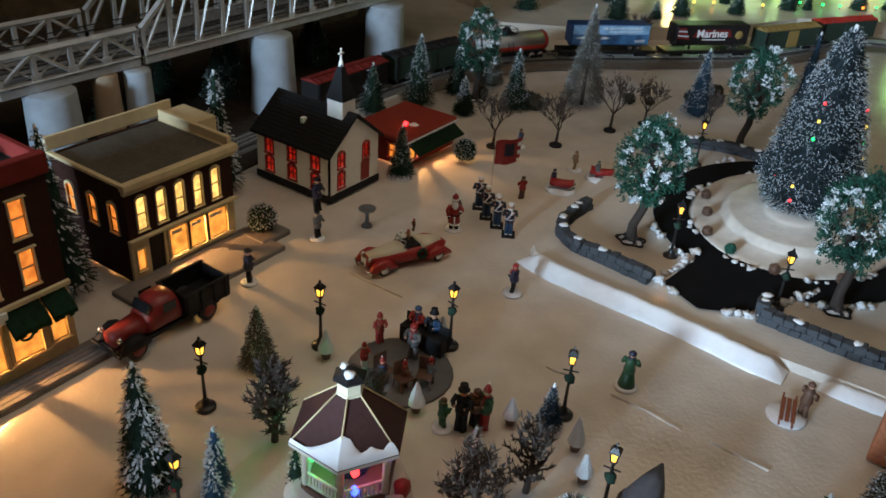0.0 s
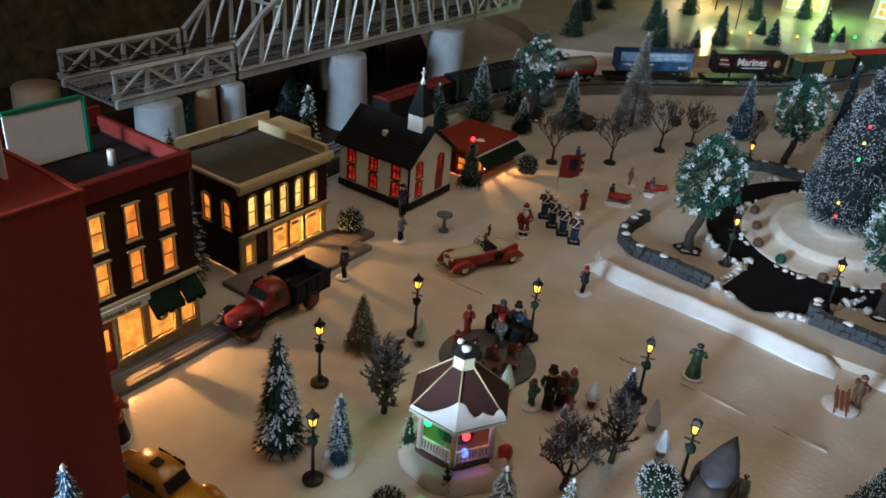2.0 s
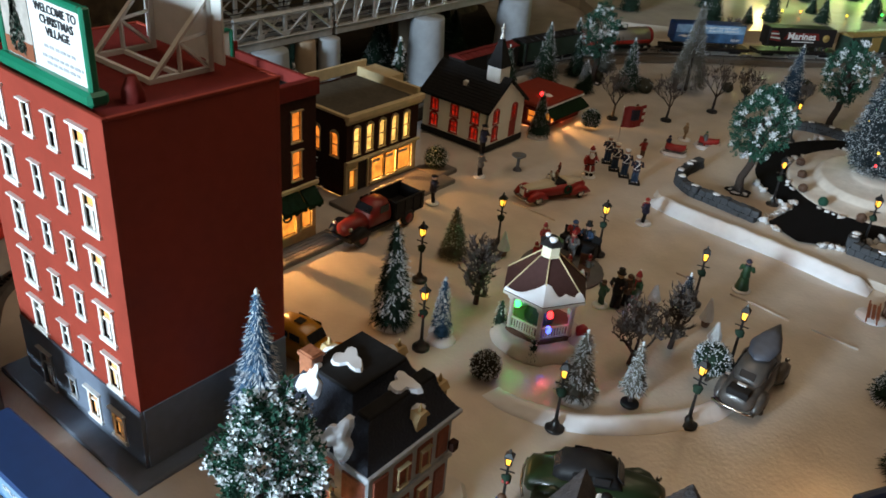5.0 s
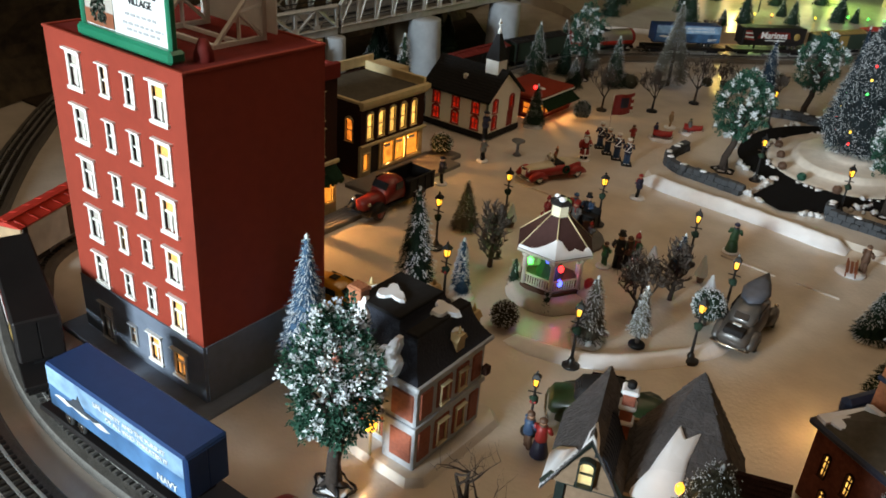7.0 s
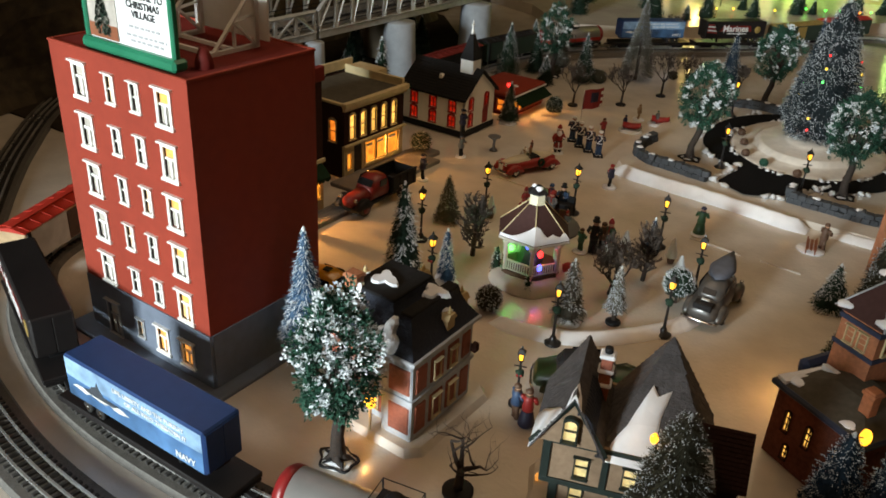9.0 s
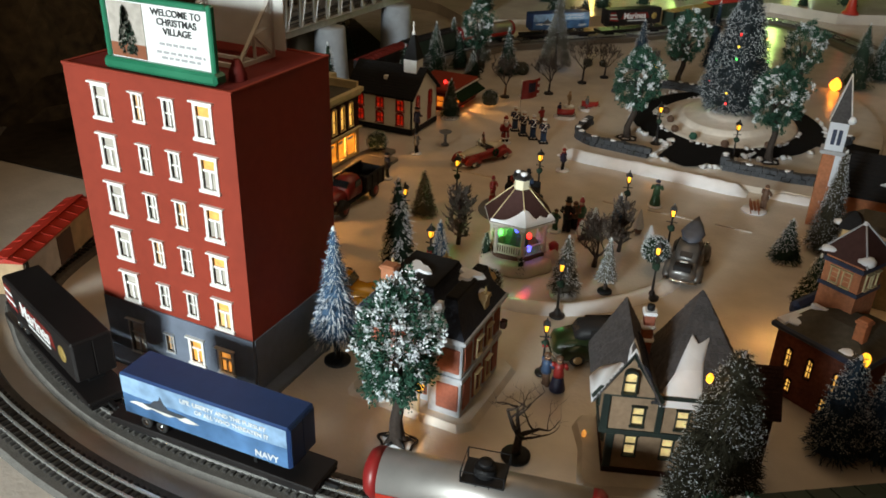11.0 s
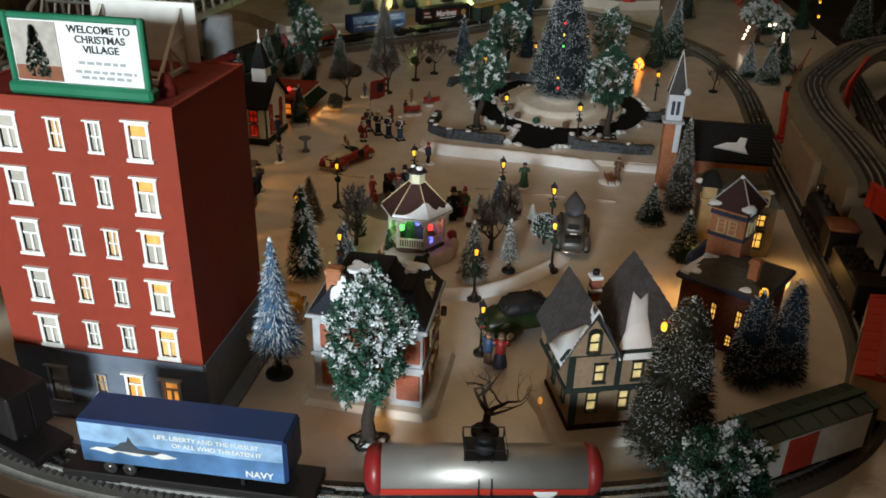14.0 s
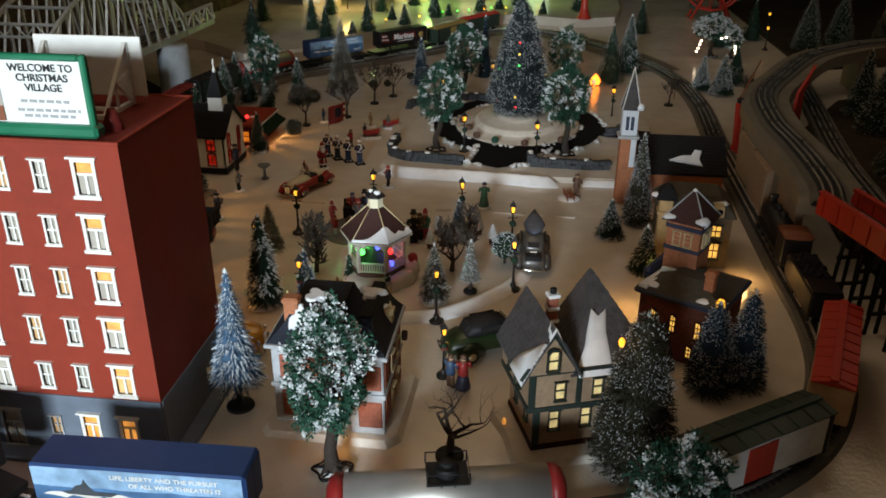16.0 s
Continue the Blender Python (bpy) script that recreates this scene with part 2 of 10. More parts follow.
class Shape:
    """Collects pieces of one mesh, each with a material slot."""

    def __init__(self, *mats):
        self.v, self.f, self.m, self.s, self.mats = [], [], [], [], list(mats)

    def add(self, verts, faces, mi=0, smooth=False, at=None):
        k = len(self.v)
        if at is not None:
            verts = [at @ Vector(p) for p in verts]
        self.v += [tuple(p) for p in verts]
        self.f += [tuple(i + k for i in f) for f in faces]
        self.m += [mi] * len(faces)
        self.s += [smooth] * len(faces)
        return self

    def box(self, x0, y0, z0, x1, y1, z1, mi=0, bevel=0.0, at=None):
        if bevel <= 0:
            v = [(x, y, z) for z in (z0, z1) for y in (y0, y1) for x in (x0, x1)]
            return self.add(v, [(0, 2, 3, 1), (4, 5, 7, 6), (0, 1, 5, 4), (2, 6, 7, 3), (0, 4, 6, 2), (1, 3, 7, 5)], mi, False, at)
        b = min(bevel, (x1 - x0) / 2.01, (y1 - y0) / 2.01, (z1 - z0) / 2.01)
        v, ix = [], {}
        for cx, X, dx in ((0, x0, b), (1, x1, -b)):
            for cy, Y, dy in ((0, y0, b), (1, y1, -b)):
                for cz, Z, dz in ((0, z0, b), (1, z1, -b)):
                    for a, p in enumerate(((X, Y + dy, Z + dz), (X + dx, Y, Z + dz), (X + dx, Y + dy, Z))):
                        ix[cx, cy, cz, a] = len(v)
                        v.append(p)
        f = []
        for a in range(3):
            o = [i for i in range(3) if i != a]
            for s in (0, 1):
                ring = []
                for p, q in ((0, 0), (1, 0), (1, 1), (0, 1)):
                    c = [0, 0, 0]
                    c[a], c[o[0]], c[o[1]] = s, p, q
                    ring.append(ix[(*c, a)])
                f.append(tuple(ring) if (s == 1) == (a != 1) else tuple(reversed(ring)))
        for a in range(3):
            o = [i for i in range(3) if i != a]
            for p in (0, 1):
                for q in (0, 1):
                    c0, c1 = [0, 0, 0], [0, 0, 0]
                    c0[o[0]] = c1[o[0]] = p
                    c0[o[1]] = c1[o[1]] = q
                    c1[a] = 1
                    f.append((ix[(*c0, o[0])], ix[(*c1, o[0])], ix[(*c1, o[1])], ix[(*c0, o[1])]))
        for c in ((p, q, r) for p in (0, 1) for q in (0, 1) for r in (0, 1)):
            f.append((ix[(*c, 0)], ix[(*c, 1)], ix[(*c, 2)]))
        return self.add(v, f, mi, False, at)

    def lathe(self, prof, n=16, mi=0, smooth=True, at=None, turn=0.0):
        v, f = [], []
        for r, z in prof:
            v += [(r * math.cos(turn + 2 * math.pi * i / n), r * math.sin(turn + 2 * math.pi * i / n), z) for i in range(n)]
        for j in range(len(prof) - 1):
            for i in range(n):
                k = (i + 1) % n
                f.append((j * n + i, j * n + k, j * n + n + k, j * n + n + i))
        f.append(tuple(range(n - 1, -1, -1)))
        f.append(tuple(range(len(v) - n, len(v))))
        return self.add(v, f, mi, smooth, at)

    def cyl(self, r, z0, z1, n=14, mi=0, at=None, smooth=True):
        b = min(r * 0.2, (z1 - z0) * 0.2)
        return self.lathe([(r - b, z0), (r, z0 + b), (r, z1 - b), (r - b, z1)], n, mi, smooth, at)

    def ball(self, c, r, n=10, mi=0, sz=1.0, rough=0.0, seed=0):
        m = max(4, n // 2)
        pr = [(r * max(math.sin(math.pi * j / m), 0.02), -r * sz * math.cos(math.pi * j / m)) for j in range(m + 1)]
        k = len(self.v)
        self.lathe(pr, n, mi, True, Matrix.Translation(c))
        if rough:
            for i in range(k, len(self.v)):
                p = Vector(self.v[i])
                d = p - Vector(c)
                q = noise.noise(p * (1.3 / r) + Vector((seed, seed * 2, 0)))
                self.v[i] = tuple(Vector(c) + d * (1 + rough * q))
        return self

    def prism(self, poly, z0, z1, mi=0, at=None, top=None):
        """A polygon (x, y) raised from z0 to z1; top: another outline above."""
        n = len(poly)
        top = top or poly
        v = [(x, y, z0) for x, y in poly] + [(x, y, z1) for x, y in top]
        f = [tuple(range(n - 1, -1, -1)), tuple(range(n, 2 * n))]
        f += [(i, (i + 1) % n, n + (i + 1) % n, n + i) for i in range(n)]
        return self.add(v, f, mi, False, at)

    def tube(self, pts, radii, n=6, mi=0, smooth=True):
        v, f = [], []
        pts = [Vector(p) for p in pts]
        for j, p in enumerate(pts):
            d = (pts[min(j + 1, len(pts) - 1)] - pts[max(j - 1, 0)]).normalized()
            a = d.cross(Vector((0.31, 0.95, 0.05))).normalized()
            b = d.cross(a)
            r = radii[j] if isinstance(radii, (list, tuple)) else radii
            v += [p + r * (math.cos(2 * math.pi * i / n) * a + math.sin(2 * math.pi * i / n) * b) for i in range(n)]
        for j in range(len(pts) - 1):
            for i in range(n):
                k = (i + 1) % n
                f.append((j * n + i, j * n + k, j * n + n + k, j * n + n + i))
        f += [tuple(range(n - 1, -1, -1)), tuple(range(len(v) - n, len(v)))]
        return self.add(v, f, mi, smooth)

    def mesh(self, name):
        me = bpy.data.meshes.new(name)
        me.from_pydata(self.v, [], self.f)
        for m in self.mats:
            me.materials.append(m)
        me.polygons.foreach_set("material_index", self.m)
        me.polygons.foreach_set("use_smooth", self.s)
        me.update()
        return me


def part(name, shape, parent=None, label="", at=None):
    """Links a shape as one mesh object under a thing or a part."""
    ob = new(name, shape.mesh(name) if isinstance(shape, Shape) else shape)
    if parent is not None:
        ob.parent = parent
    if at is not None:
        ob.matrix_basis = at
    if label:
        ob["label"] = label
    return ob


def thing(name, m, label, category, group="", kind=""):
    ob = new(name)
    ob.empty_display_size = 0.02
    ob.matrix_basis = m
    return tagged(ob, label, category, group, kind)


def solid(name, shape, label, category, m=None, group="", kind=""):
    return tagged(part(name, shape, None, "", m), label, category, group, kind)


def spline(pts, step, closed=False):
    """Evenly spaced points along a smooth curve through pts."""
    pts = [Vector(p).to_3d() for p in pts]
    n, out = len(pts), []
    for i in range(n if closed else n - 1):
        a, b, c, d = (pts[(i + k) % n] if closed else pts[min(max(i + k, 0), n - 1)] for k in (-1, 0, 1, 2))
        for j in range(24):
            t = j / 24
            out.append(0.5 * (2 * b + (c - a) * t + (2 * a - 5 * b + 4 * c - d) * t * t + (3 * b - a - 3 * c + d) * t ** 3))
    out.append(out[0] if closed else pts[-1])
    even, left = [out[0]], step
    for p, q in zip(out, out[1:]):
        seg = (q - p).length
        while seg >= left and seg > 0:
            p = p + (q - p) * (left / seg)
            seg = (q - p).length
            even.append(p.copy())
            left = step
        left -= seg
    return even


def walls(w, h, holes, th, mi=0, shape=None, at=None):
    """A wall of width w along x and height h, its front in the plane y = 0, in one piece with real openings (x0, z0, x1, z1)."""
    xs = sorted({0, w, *(v for o in holes for v in (o[0], o[2]))})
    zs = sorted({0, h, *(v for o in holes for v in (o[1], o[3]))})
    nx, nz = len(xs), len(zs)
    full = [[not any(o[0] <= xs[i] and xs[i + 1] <= o[2] and o[1] <= zs[j] and zs[j + 1] <= o[3] for o in holes) for j in range(nz - 1)] for i in range(nx - 1)]
    key = lambda i, j, b: (i * nz + j) * 2 + b
    filled = lambda i, j: 0 <= i < nx - 1 and 0 <= j < nz - 1 and full[i][j]
    f = []
    for i in range(nx - 1):
        for j in range(nz - 1):
            if not full[i][j]:
                continue
            f += [(key(i, j, 0), key(i + 1, j, 0), key(i + 1, j + 1, 0), key(i, j + 1, 0)), (key(i, j, 1), key(i, j + 1, 1), key(i + 1, j + 1, 1), key(i + 1, j, 1))]
            for di, dj, a, b in ((-1, 0, (i, j + 1), (i, j)), (1, 0, (i + 1, j), (i + 1, j + 1)), (0, -1, (i, j), (i + 1, j)), (0, 1, (i + 1, j + 1), (i, j + 1))):
                if not filled(i + di, j + dj):
                    f.append((key(*b, 0), key(*a, 0), key(*a, 1), key(*b, 1)))
    used = sorted({k for q in f for k in q})
    slot = {k: n for n, k in enumerate(used)}
    v = [(xs[k // 2 // nz], th if k % 2 else 0, zs[k // 2 % nz]) for k in used]
    return shape.add(v, [tuple(slot[k] for k in q) for q in f], mi, False, at)


def stepped(shape, ring, z0, z1, rows, mi=0, lip=0.0012):
    """A roof of overlapping courses in one piece: ring(u) gives the outline at the share u of its height."""
    rings = []
    for r in range(rows):
        for u, g in ((r / rows, lip), ((r + 1) / rows, 0.0)):
            pts = ring(u)
            cx, cy = sum(p[0] for p in pts) / len(pts), sum(p[1] for p in pts) / len(pts)
            rings.append([(cx + (x - cx) * (1 + g * 25), cy + (y - cy) * (1 + g * 25), z0 + (z1 - z0) * u) for x, y in pts])
    n = len(rings[0])
    f = [(k * n + i, k * n + (i + 1) % n, k * n + n + (i + 1) % n, k * n + n + i) for k in range(len(rings) - 1) for i in range(n)]
    f += [tuple(range(n - 1, -1, -1)), tuple(range((len(rings) - 1) * n, len(rings) * n))]
    return shape.add([p for q in rings for p in q], f, mi)


Rz = lambda a: Matrix.Rotation(radians(a), 4, "Z")
T = lambda x, y, z=0.0: Matrix.Translation((x, y, z))

# ---- the setting: room, table, snow ----
sh = Shape(SNOWFLOOR)
GX, GY = np.linspace(-2.6, 2.4, 126), np.linspace(-0.62, 6.4, 176)


def rnd(a, b):
    return random.uniform(a, b)


def ground_z(x, y):
    """The height of the snow sheet: nearly flat, with soft swells."""
    z = 0.0022 * noise.noise(Vector((x * 2.2, y * 2.2, 0.3))) + 0.0010 * noise.noise(Vector((x * 8, y * 8, 1.7)))
    return z - 0.0022


verts = [(float(x), float(y), ground_z(float(x), float(y))) for y in GY for x in GX]
nx = len(GX)
sh.add(verts, [(j * nx + i, j * nx + i + 1, j * nx + nx + i + 1, j * nx + nx + i) for j in range(len(GY) - 1) for i in range(nx - 1)], 0, True)
solid("ground", sh, "glossy cream-white snow sheet covering the display table", "ground", kind="structure")
solid("table_edge", Shape(FASCIA).box(-2.6, -0.64, -0.12, 2.4, -0.605, -0.006, 0, 0.004).box(-2.6, -0.60, -0.14, 2.4, 6.4, -0.012),
      "bare plywood table under the snow sheet", "table", kind="structure")
solid("floor", Shape(CARPET).box(-3.6, -7.2, -1.0, 3.6, 7.2, -0.92), "dark brown carpet floor of the room", "floor", kind="structure")
solid("ceiling", Shape(LIGHTWALL).box(-3.6, -7.2, 2.3, 3.6, 7.2, 2.36), "dim painted ceiling", "ceiling", kind="structure")
solid("wall_north", Shape(ROOMWALL).box(-3.6, 7.1, -0.92, 3.6, 7.2, 2.3), "dark wall behind the display", "wall", kind="structure")
solid("wall_east", Shape(ROOMWALL).box(3.5, -6.5, -0.92, 3.6, 7.1, 2.3), "dark side wall of the room", "wall", kind="structure")
solid("wall_west", Shape(ROOMWALL).box(-3.6, -6.5, -0.92, -3.5, 7.1, 2.3), "dark side wall of the room", "wall", kind="structure")
solid("wall_south", walls(7.2, 3.22, [(1.50, 1.84, 3.40, 3.10)], 0.1, 0, Shape(LIGHTWALL), T(-3.6, -6.6, -0.92)),
      "painted wall with a wide window opening", "wall", kind="structure")

# added unseen wall: its opening keeps daylight off the right and far left
solid("wall_doorway", walls(7.0, 3.22, [(2.15, 0.0, 3.20, 2.07)], 0.1, 0, Shape(LIGHTWALL), T(-3.5, -1.62, -0.92)),
      "unseen partition wall added to narrow the window light, with an opening", "wall", kind="structure")

# dark soil under the bridge, west of the shops
solid("dark_ground", Shape(SOILSHADE).prism([(-2.5, 0.42), (-1.42, 0.46), (-1.30, 0.55), (-1.22, 0.9), (-1.27, 1.35), (-1.36, 1.68), (-1.56, 2.0), (-1.95, 2.4), (-2.5, 2.5)], -0.006, 0.0025),
      "dark brown soil under the bridge", "ground", kind="structure")
# seams where two snow sheets meet
for x0, y0, x1, y1 in ((-0.793, 0.963, -0.676, 0.961), (-0.39, 0.954, -0.35, 0.960), (-0.282, 0.958, -0.168, 0.950), (-0.128, 0.953, -0.047, 0.950)):
    solid("sheet_seam", Shape(SNOWDULL).prism([(x0, y0 - 0.0005), ((x0 + x1) / 2, y0 - 0.0016), (x1, y1 - 0.0004), (x1, y1 + 0.0006), ((x0 + x1) / 2, y0 + 0.0010), (x0, y0 + 0.0006)], -0.003, 0.0012),
          "raised white seam between two snow sheets", "seam", group="seams of the snow sheet", kind="structure")

# rocky hill behind the bridge
sh = Shape(ROCK)
n1, n2 = 70, 26
vv = []
for j in range(n2):
    for i in range(n1):
        y, u = -0.3 + 4.4 * i / (n1 - 1), j / (n2 - 1)
        q = noise.fractal(Vector((y * 2.5, u * 3, 0.5)), 1.0, 2.0, 4)
        vv.append((-1.95 - 0.5 * u + 0.13 * q, y, u * (0.95 + 0.25 * q)))
sh.add(vv, [(j * n1 + i, j * n1 + i + 1, j * n1 + n1 + i + 1, j * n1 + n1 + i) for j in range(n2 - 1) for i in range(n1 - 1)], 0, False)
solid("rock_hill", sh, "dark brown rocky hillside behind the bridge", "hill", kind="structure")

# ---- railway ----
LOOP = [(-1.22, 0.06), (-1.09, -0.06), (-0.92, -0.135), (-0.74, -0.172), (-0.52, -0.17), (-0.30, -0.145), (-0.06, -0.09), (0.13, -0.01),
        (0.27, 0.11), (0.355, 0.27), (0.388, 0.45), (0.392, 0.72), (0.40, 1.1), (0.41, 1.6), (0.43, 2.1), (0.38, 2.55), (0.20, 2.98),
        (-0.06, 3.35), (-0.30, 3.48), (-0.47, 3.36), (-0.56, 3.12), (-0.70, 2.87), (-0.92, 2.62), (-1.12, 2.40), (-1.26, 2.18),
        (-1.335, 1.9), (-1.355, 1.55), (-1.345, 1.2), (-1.325, 0.8), (-1.29, 0.4)]


def track(name, pts, closed, z, label):
    """Grey plastic roadbed with black ties and three steel rails, swept along a curve."""
    c = spline(pts, 0.012, closed)
    th = thing(name, T(0, 0, 0), label, "railway track")
    n = len(c)
    nor = []
    for i in range(n):
        d = (c[(i + 1) % n] - c[i - 1]) if closed else (c[min(i + 1, n - 1)] - c[max(i - 1, 0)])
        nor.append(Vector((-d.y, d.x, 0)).normalized())

    def sweep(sec, mat_, nm):
        s = Shape(mat_)
        k = len(sec)
        v = [(c[i].x + nor[i].x * o, c[i].y + nor[i].y * o, z + h) for i in range(n) for o, h in sec]
        f = [(i * k + j, i * k + (j + 1) % k, ((i + 1) % n) * k + (j + 1) % k, ((i + 1) % n) * k + j)
             for i in range(n if closed else n - 1) for j in range(k)]
        s.add(v, f)
        return part(nm, s, th)

    sweep([(-0.042, -0.004), (-0.036, 0.007), (0.036, 0.007), (0.042, -0.004)], BALLAST, "roadbed")
    for o in (-0.0165, 0.0, 0.0165):
        sweep([(o - 0.0014, 0.009), (o - 0.0016, 0.0145), (o + 0.0016, 0.0145), (o + 0.0014, 0.009)], RAIL, "rail")
    tie = Shape(TIE).box(-0.0026, -0.026, 0.006, 0.0026, 0.026, 0.0105, 0, 0.0006).mesh("tie")
    rest, near = Shape(TIE), 0
    for i in range(n - 1 if closed else n):
        a = math.atan2(nor[i].y, nor[i].x) - math.pi / 2
        m = T(c[i].x, c[i].y, z) @ Matrix.Rotation(a, 4, "Z")
        if c[i].y < 0.5 and near < 290 and z < 0.05:
            part("tie", tie, th, at=m)
            near += 1
        else:
            rest.box(-0.0026, -0.026, 0.006, 0.0026, 0.026, 0.0105, 0, 0, m)
    if rest.v:
        part("tie_bed", rest, th)["kind"] = "stuff"
    return c, nor


loop_c, loop_n = track("railway_track", LOOP, True, 0.0, "inner loop of three-rail track on grey plastic roadbed")
OUTER = [(-2.3, 1.1), (-2.05, 0.62), (-1.75, 0.30), (-1.40, 0.02), (-1.10, -0.19), (-0.85, -0.27), (-0.60, -0.295), (-0.30, -0.27), (-0.02, -0.21),
         (0.24, -0.12)]
track("railway_track", OUTER, False, 0.0, "outer loop of three-rail track along the table edge")

track("railway_track", [(0.70, 0.75), (0.72, 1.1), (0.75, 1.5), (0.83, 2.05), (0.93, 2.65), (1.12, 3.15)], False, 0.003, "lower three-rail track behind the raised deck")

# worn grey bed under the far curve of the track
s = Shape(BEDGREY)
q = [i for i in range(len(loop_c)) if loop_c[i].y > 1.75 and loop_c[i].x < 0.36]
v = []
for i in q:
    wob = 0.02 * noise.noise(Vector((loop_c[i].x * 5, loop_c[i].y * 5, 7)))
    v += [(loop_c[i].x + loop_n[i].x * (0.105 + wob), loop_c[i].y + loop_n[i].y * (0.105 + wob), 0.0018), (loop_c[i].x - loop_n[i].x * (0.10 + wob), loop_c[i].y - loop_n[i].y * (0.10 + wob), 0.0018)]
s.add(v, [(2 * i, 2 * i + 1, 2 * i + 3, 2 * i + 2) for i in range(len(q) - 1)])
solid("track_bed", s, "grey-brown worn bed beside the far track", "track bed", kind="structure")

# raised deck with the upper line on the right
UPPER = [(0.447, 0.68), (0.468, 0.78), (0.478, 0.92), (0.480, 1.08), (0.478, 1.29), (0.520, 1.58), (0.645, 1.86), (0.815, 2.18), (0.995, 2.37), (1.129, 2.466), (1.6, 2.72), (2.2, 2.9)]
uc = spline(UPPER, 0.02)
left, right = [], []
for i in range(2, len(uc)):
    d = (uc[i] - uc[i - 1]).normalized()
    left.append((uc[i].x - d.y * 0.062, uc[i].y + d.x * 0.062))
    right.append((uc[i].x + d.y * 0.070, uc[i].y - d.x * 0.070))
sh = Shape(DECKTOP, FASCIA)
k = len(left)
v = [(x, y, z) for z in (0.125, 0.165) for x, y in left + right]
f = []
for i in range(k - 1):
    f += [(2 * k + i, 2 * k + i + 1, 3 * k + i + 1, 3 * k + i), (i, k + i, k + i + 1, i + 1)]
sh.add(v, f, 0)
f = []
for i in range(k - 1):
    f += [(i, i + 1, 2 * k + i + 1, 2 * k + i), (k + i + 1, k + i, 3 * k + i, 3 * k + i + 1)]
sh.add(v, f + [(0, 2 * k, 3 * k, k), (k - 1, 2 * k - 1, 4 * k - 1, 3 * k - 1)], 1)
solid("raised_deck", sh, "plywood deck carrying the upper railway line", "deck", kind="structure")
# the shade at the back right is laid on as a dark sheet
solid("gravel_ground", Shape(SOILSHADE).prism([(0.98, 2.72), (2.35, 3.2), (2.35, 6.3), (0.98, 6.3)], -0.006, 0.005), "dark sheet standing in for the shade at the back of the display", "ground", kind="structure")
solid("gravel_ground", Shape(SOILSHADE).prism([(0.56, 0.9), (0.60, 1.45), (0.72, 1.8), (0.95, 2.2), (1.3, 2.45), (2.35, 2.8), (2.35, 0.5), (0.60, 0.5)], -0.006, 0.004), "dark gravel ground below the raised deck", "ground", kind="structure")
sh = Shape(FASCIA, PLASTER)
for x, y in ((0.425, 0.90), (0.40, 1.08), (0.41, 1.26), (0.455, 1.44), (0.70, 2.05), (1.05, 2.42), (1.5, 2.66)):
    sh.box(x, y - 0.082, 0, x + 0.018, y + 0.082, 0.1245, 1 if y < 1.3 else 0, 0.002)
solid("deck_panel", sh, "upright panels under the raised deck", "panel", kind="structure")
track("railway_track", UPPER, False, 0.165,
      "upper three-rail track curving over the raised deck")


def girder_bridge(m):
    th = thing("girder_bridge", m, "red plate girder bridge with rounded ends", "bridge")
    L, h = 0.62, 0.048
    for y in (-0.036, 0.036):
        s = Shape(TRAINRED)
        out = [(0.0, 0.0), (0.0, h - 0.018), (0.006, h - 0.006), (0.018, h), (L, h), (L, 0)]
        v = [(x, y - 0.0025, z) for x, z in out] + [(x, y + 0.0025, z) for x, z in out]
        k = len(out)
        s.add(v, [tuple(range(k)), tuple(range(2 * k - 1, k - 1, -1))] + [(i, k + i, k + (i + 1) % k, (i + 1) % k) for i in range(k)])
        for i in range(13):
            s.box(0.02 + i * 0.048, y - 0.005, 0.004, 0.0235 + i * 0.048, y + 0.005, h - 0.004)
        s.box(0.004, y - 0.006, h - 0.004, L, y + 0.006, h + 0.0015)
        part("girder", s, th)
    part("deck_plate", Shape(BLACK).box(0.0, -0.034, 0.010, L, 0.034, 0.016), th, "black deck between the girders")
    for o in (-0.0165, 0, 0.0165):
        part("rail", Shape(RAIL).box(0, o - 0.0015, 0.017, L, o + 0.0015, 0.023), th)
    return th


girder_bridge(T(0.448, 0.675, 0.155) @ Rz(-75))


def trestle(m, h):
    th = thing("trestle_bent", m, "black trestle bent of crossed timbers", "trestle", "trestle bents under the red bridge")
    for x0, x1 in ((-0.036, -0.028), (-0.013, -0.01), (0.013, 0.01), (0.036, 0.028)):
        part("leg", Shape(BLACK).tube([(x0, 0, 0), (x1, 0, h)], 0.004, 5), th)
    for z in (0.25, 0.62):
        part("brace", Shape(BLACK).box(-0.036, -0.003, h * z, 0.036, 0.003, h * z + 0.006), th)
    part("cap", Shape(BLACK).box(-0.042, -0.006, h - 0.008, 0.042, 0.006, h), th)
    return th


tr0 = trestle(T(0.472, 0.585) @ Rz(15), 0.155)
for i in range(1, 7):
    copy_thing(tr0, T(0.472 + 0.0156 * i, 0.585 - 0.058 * i) @ Rz(15))


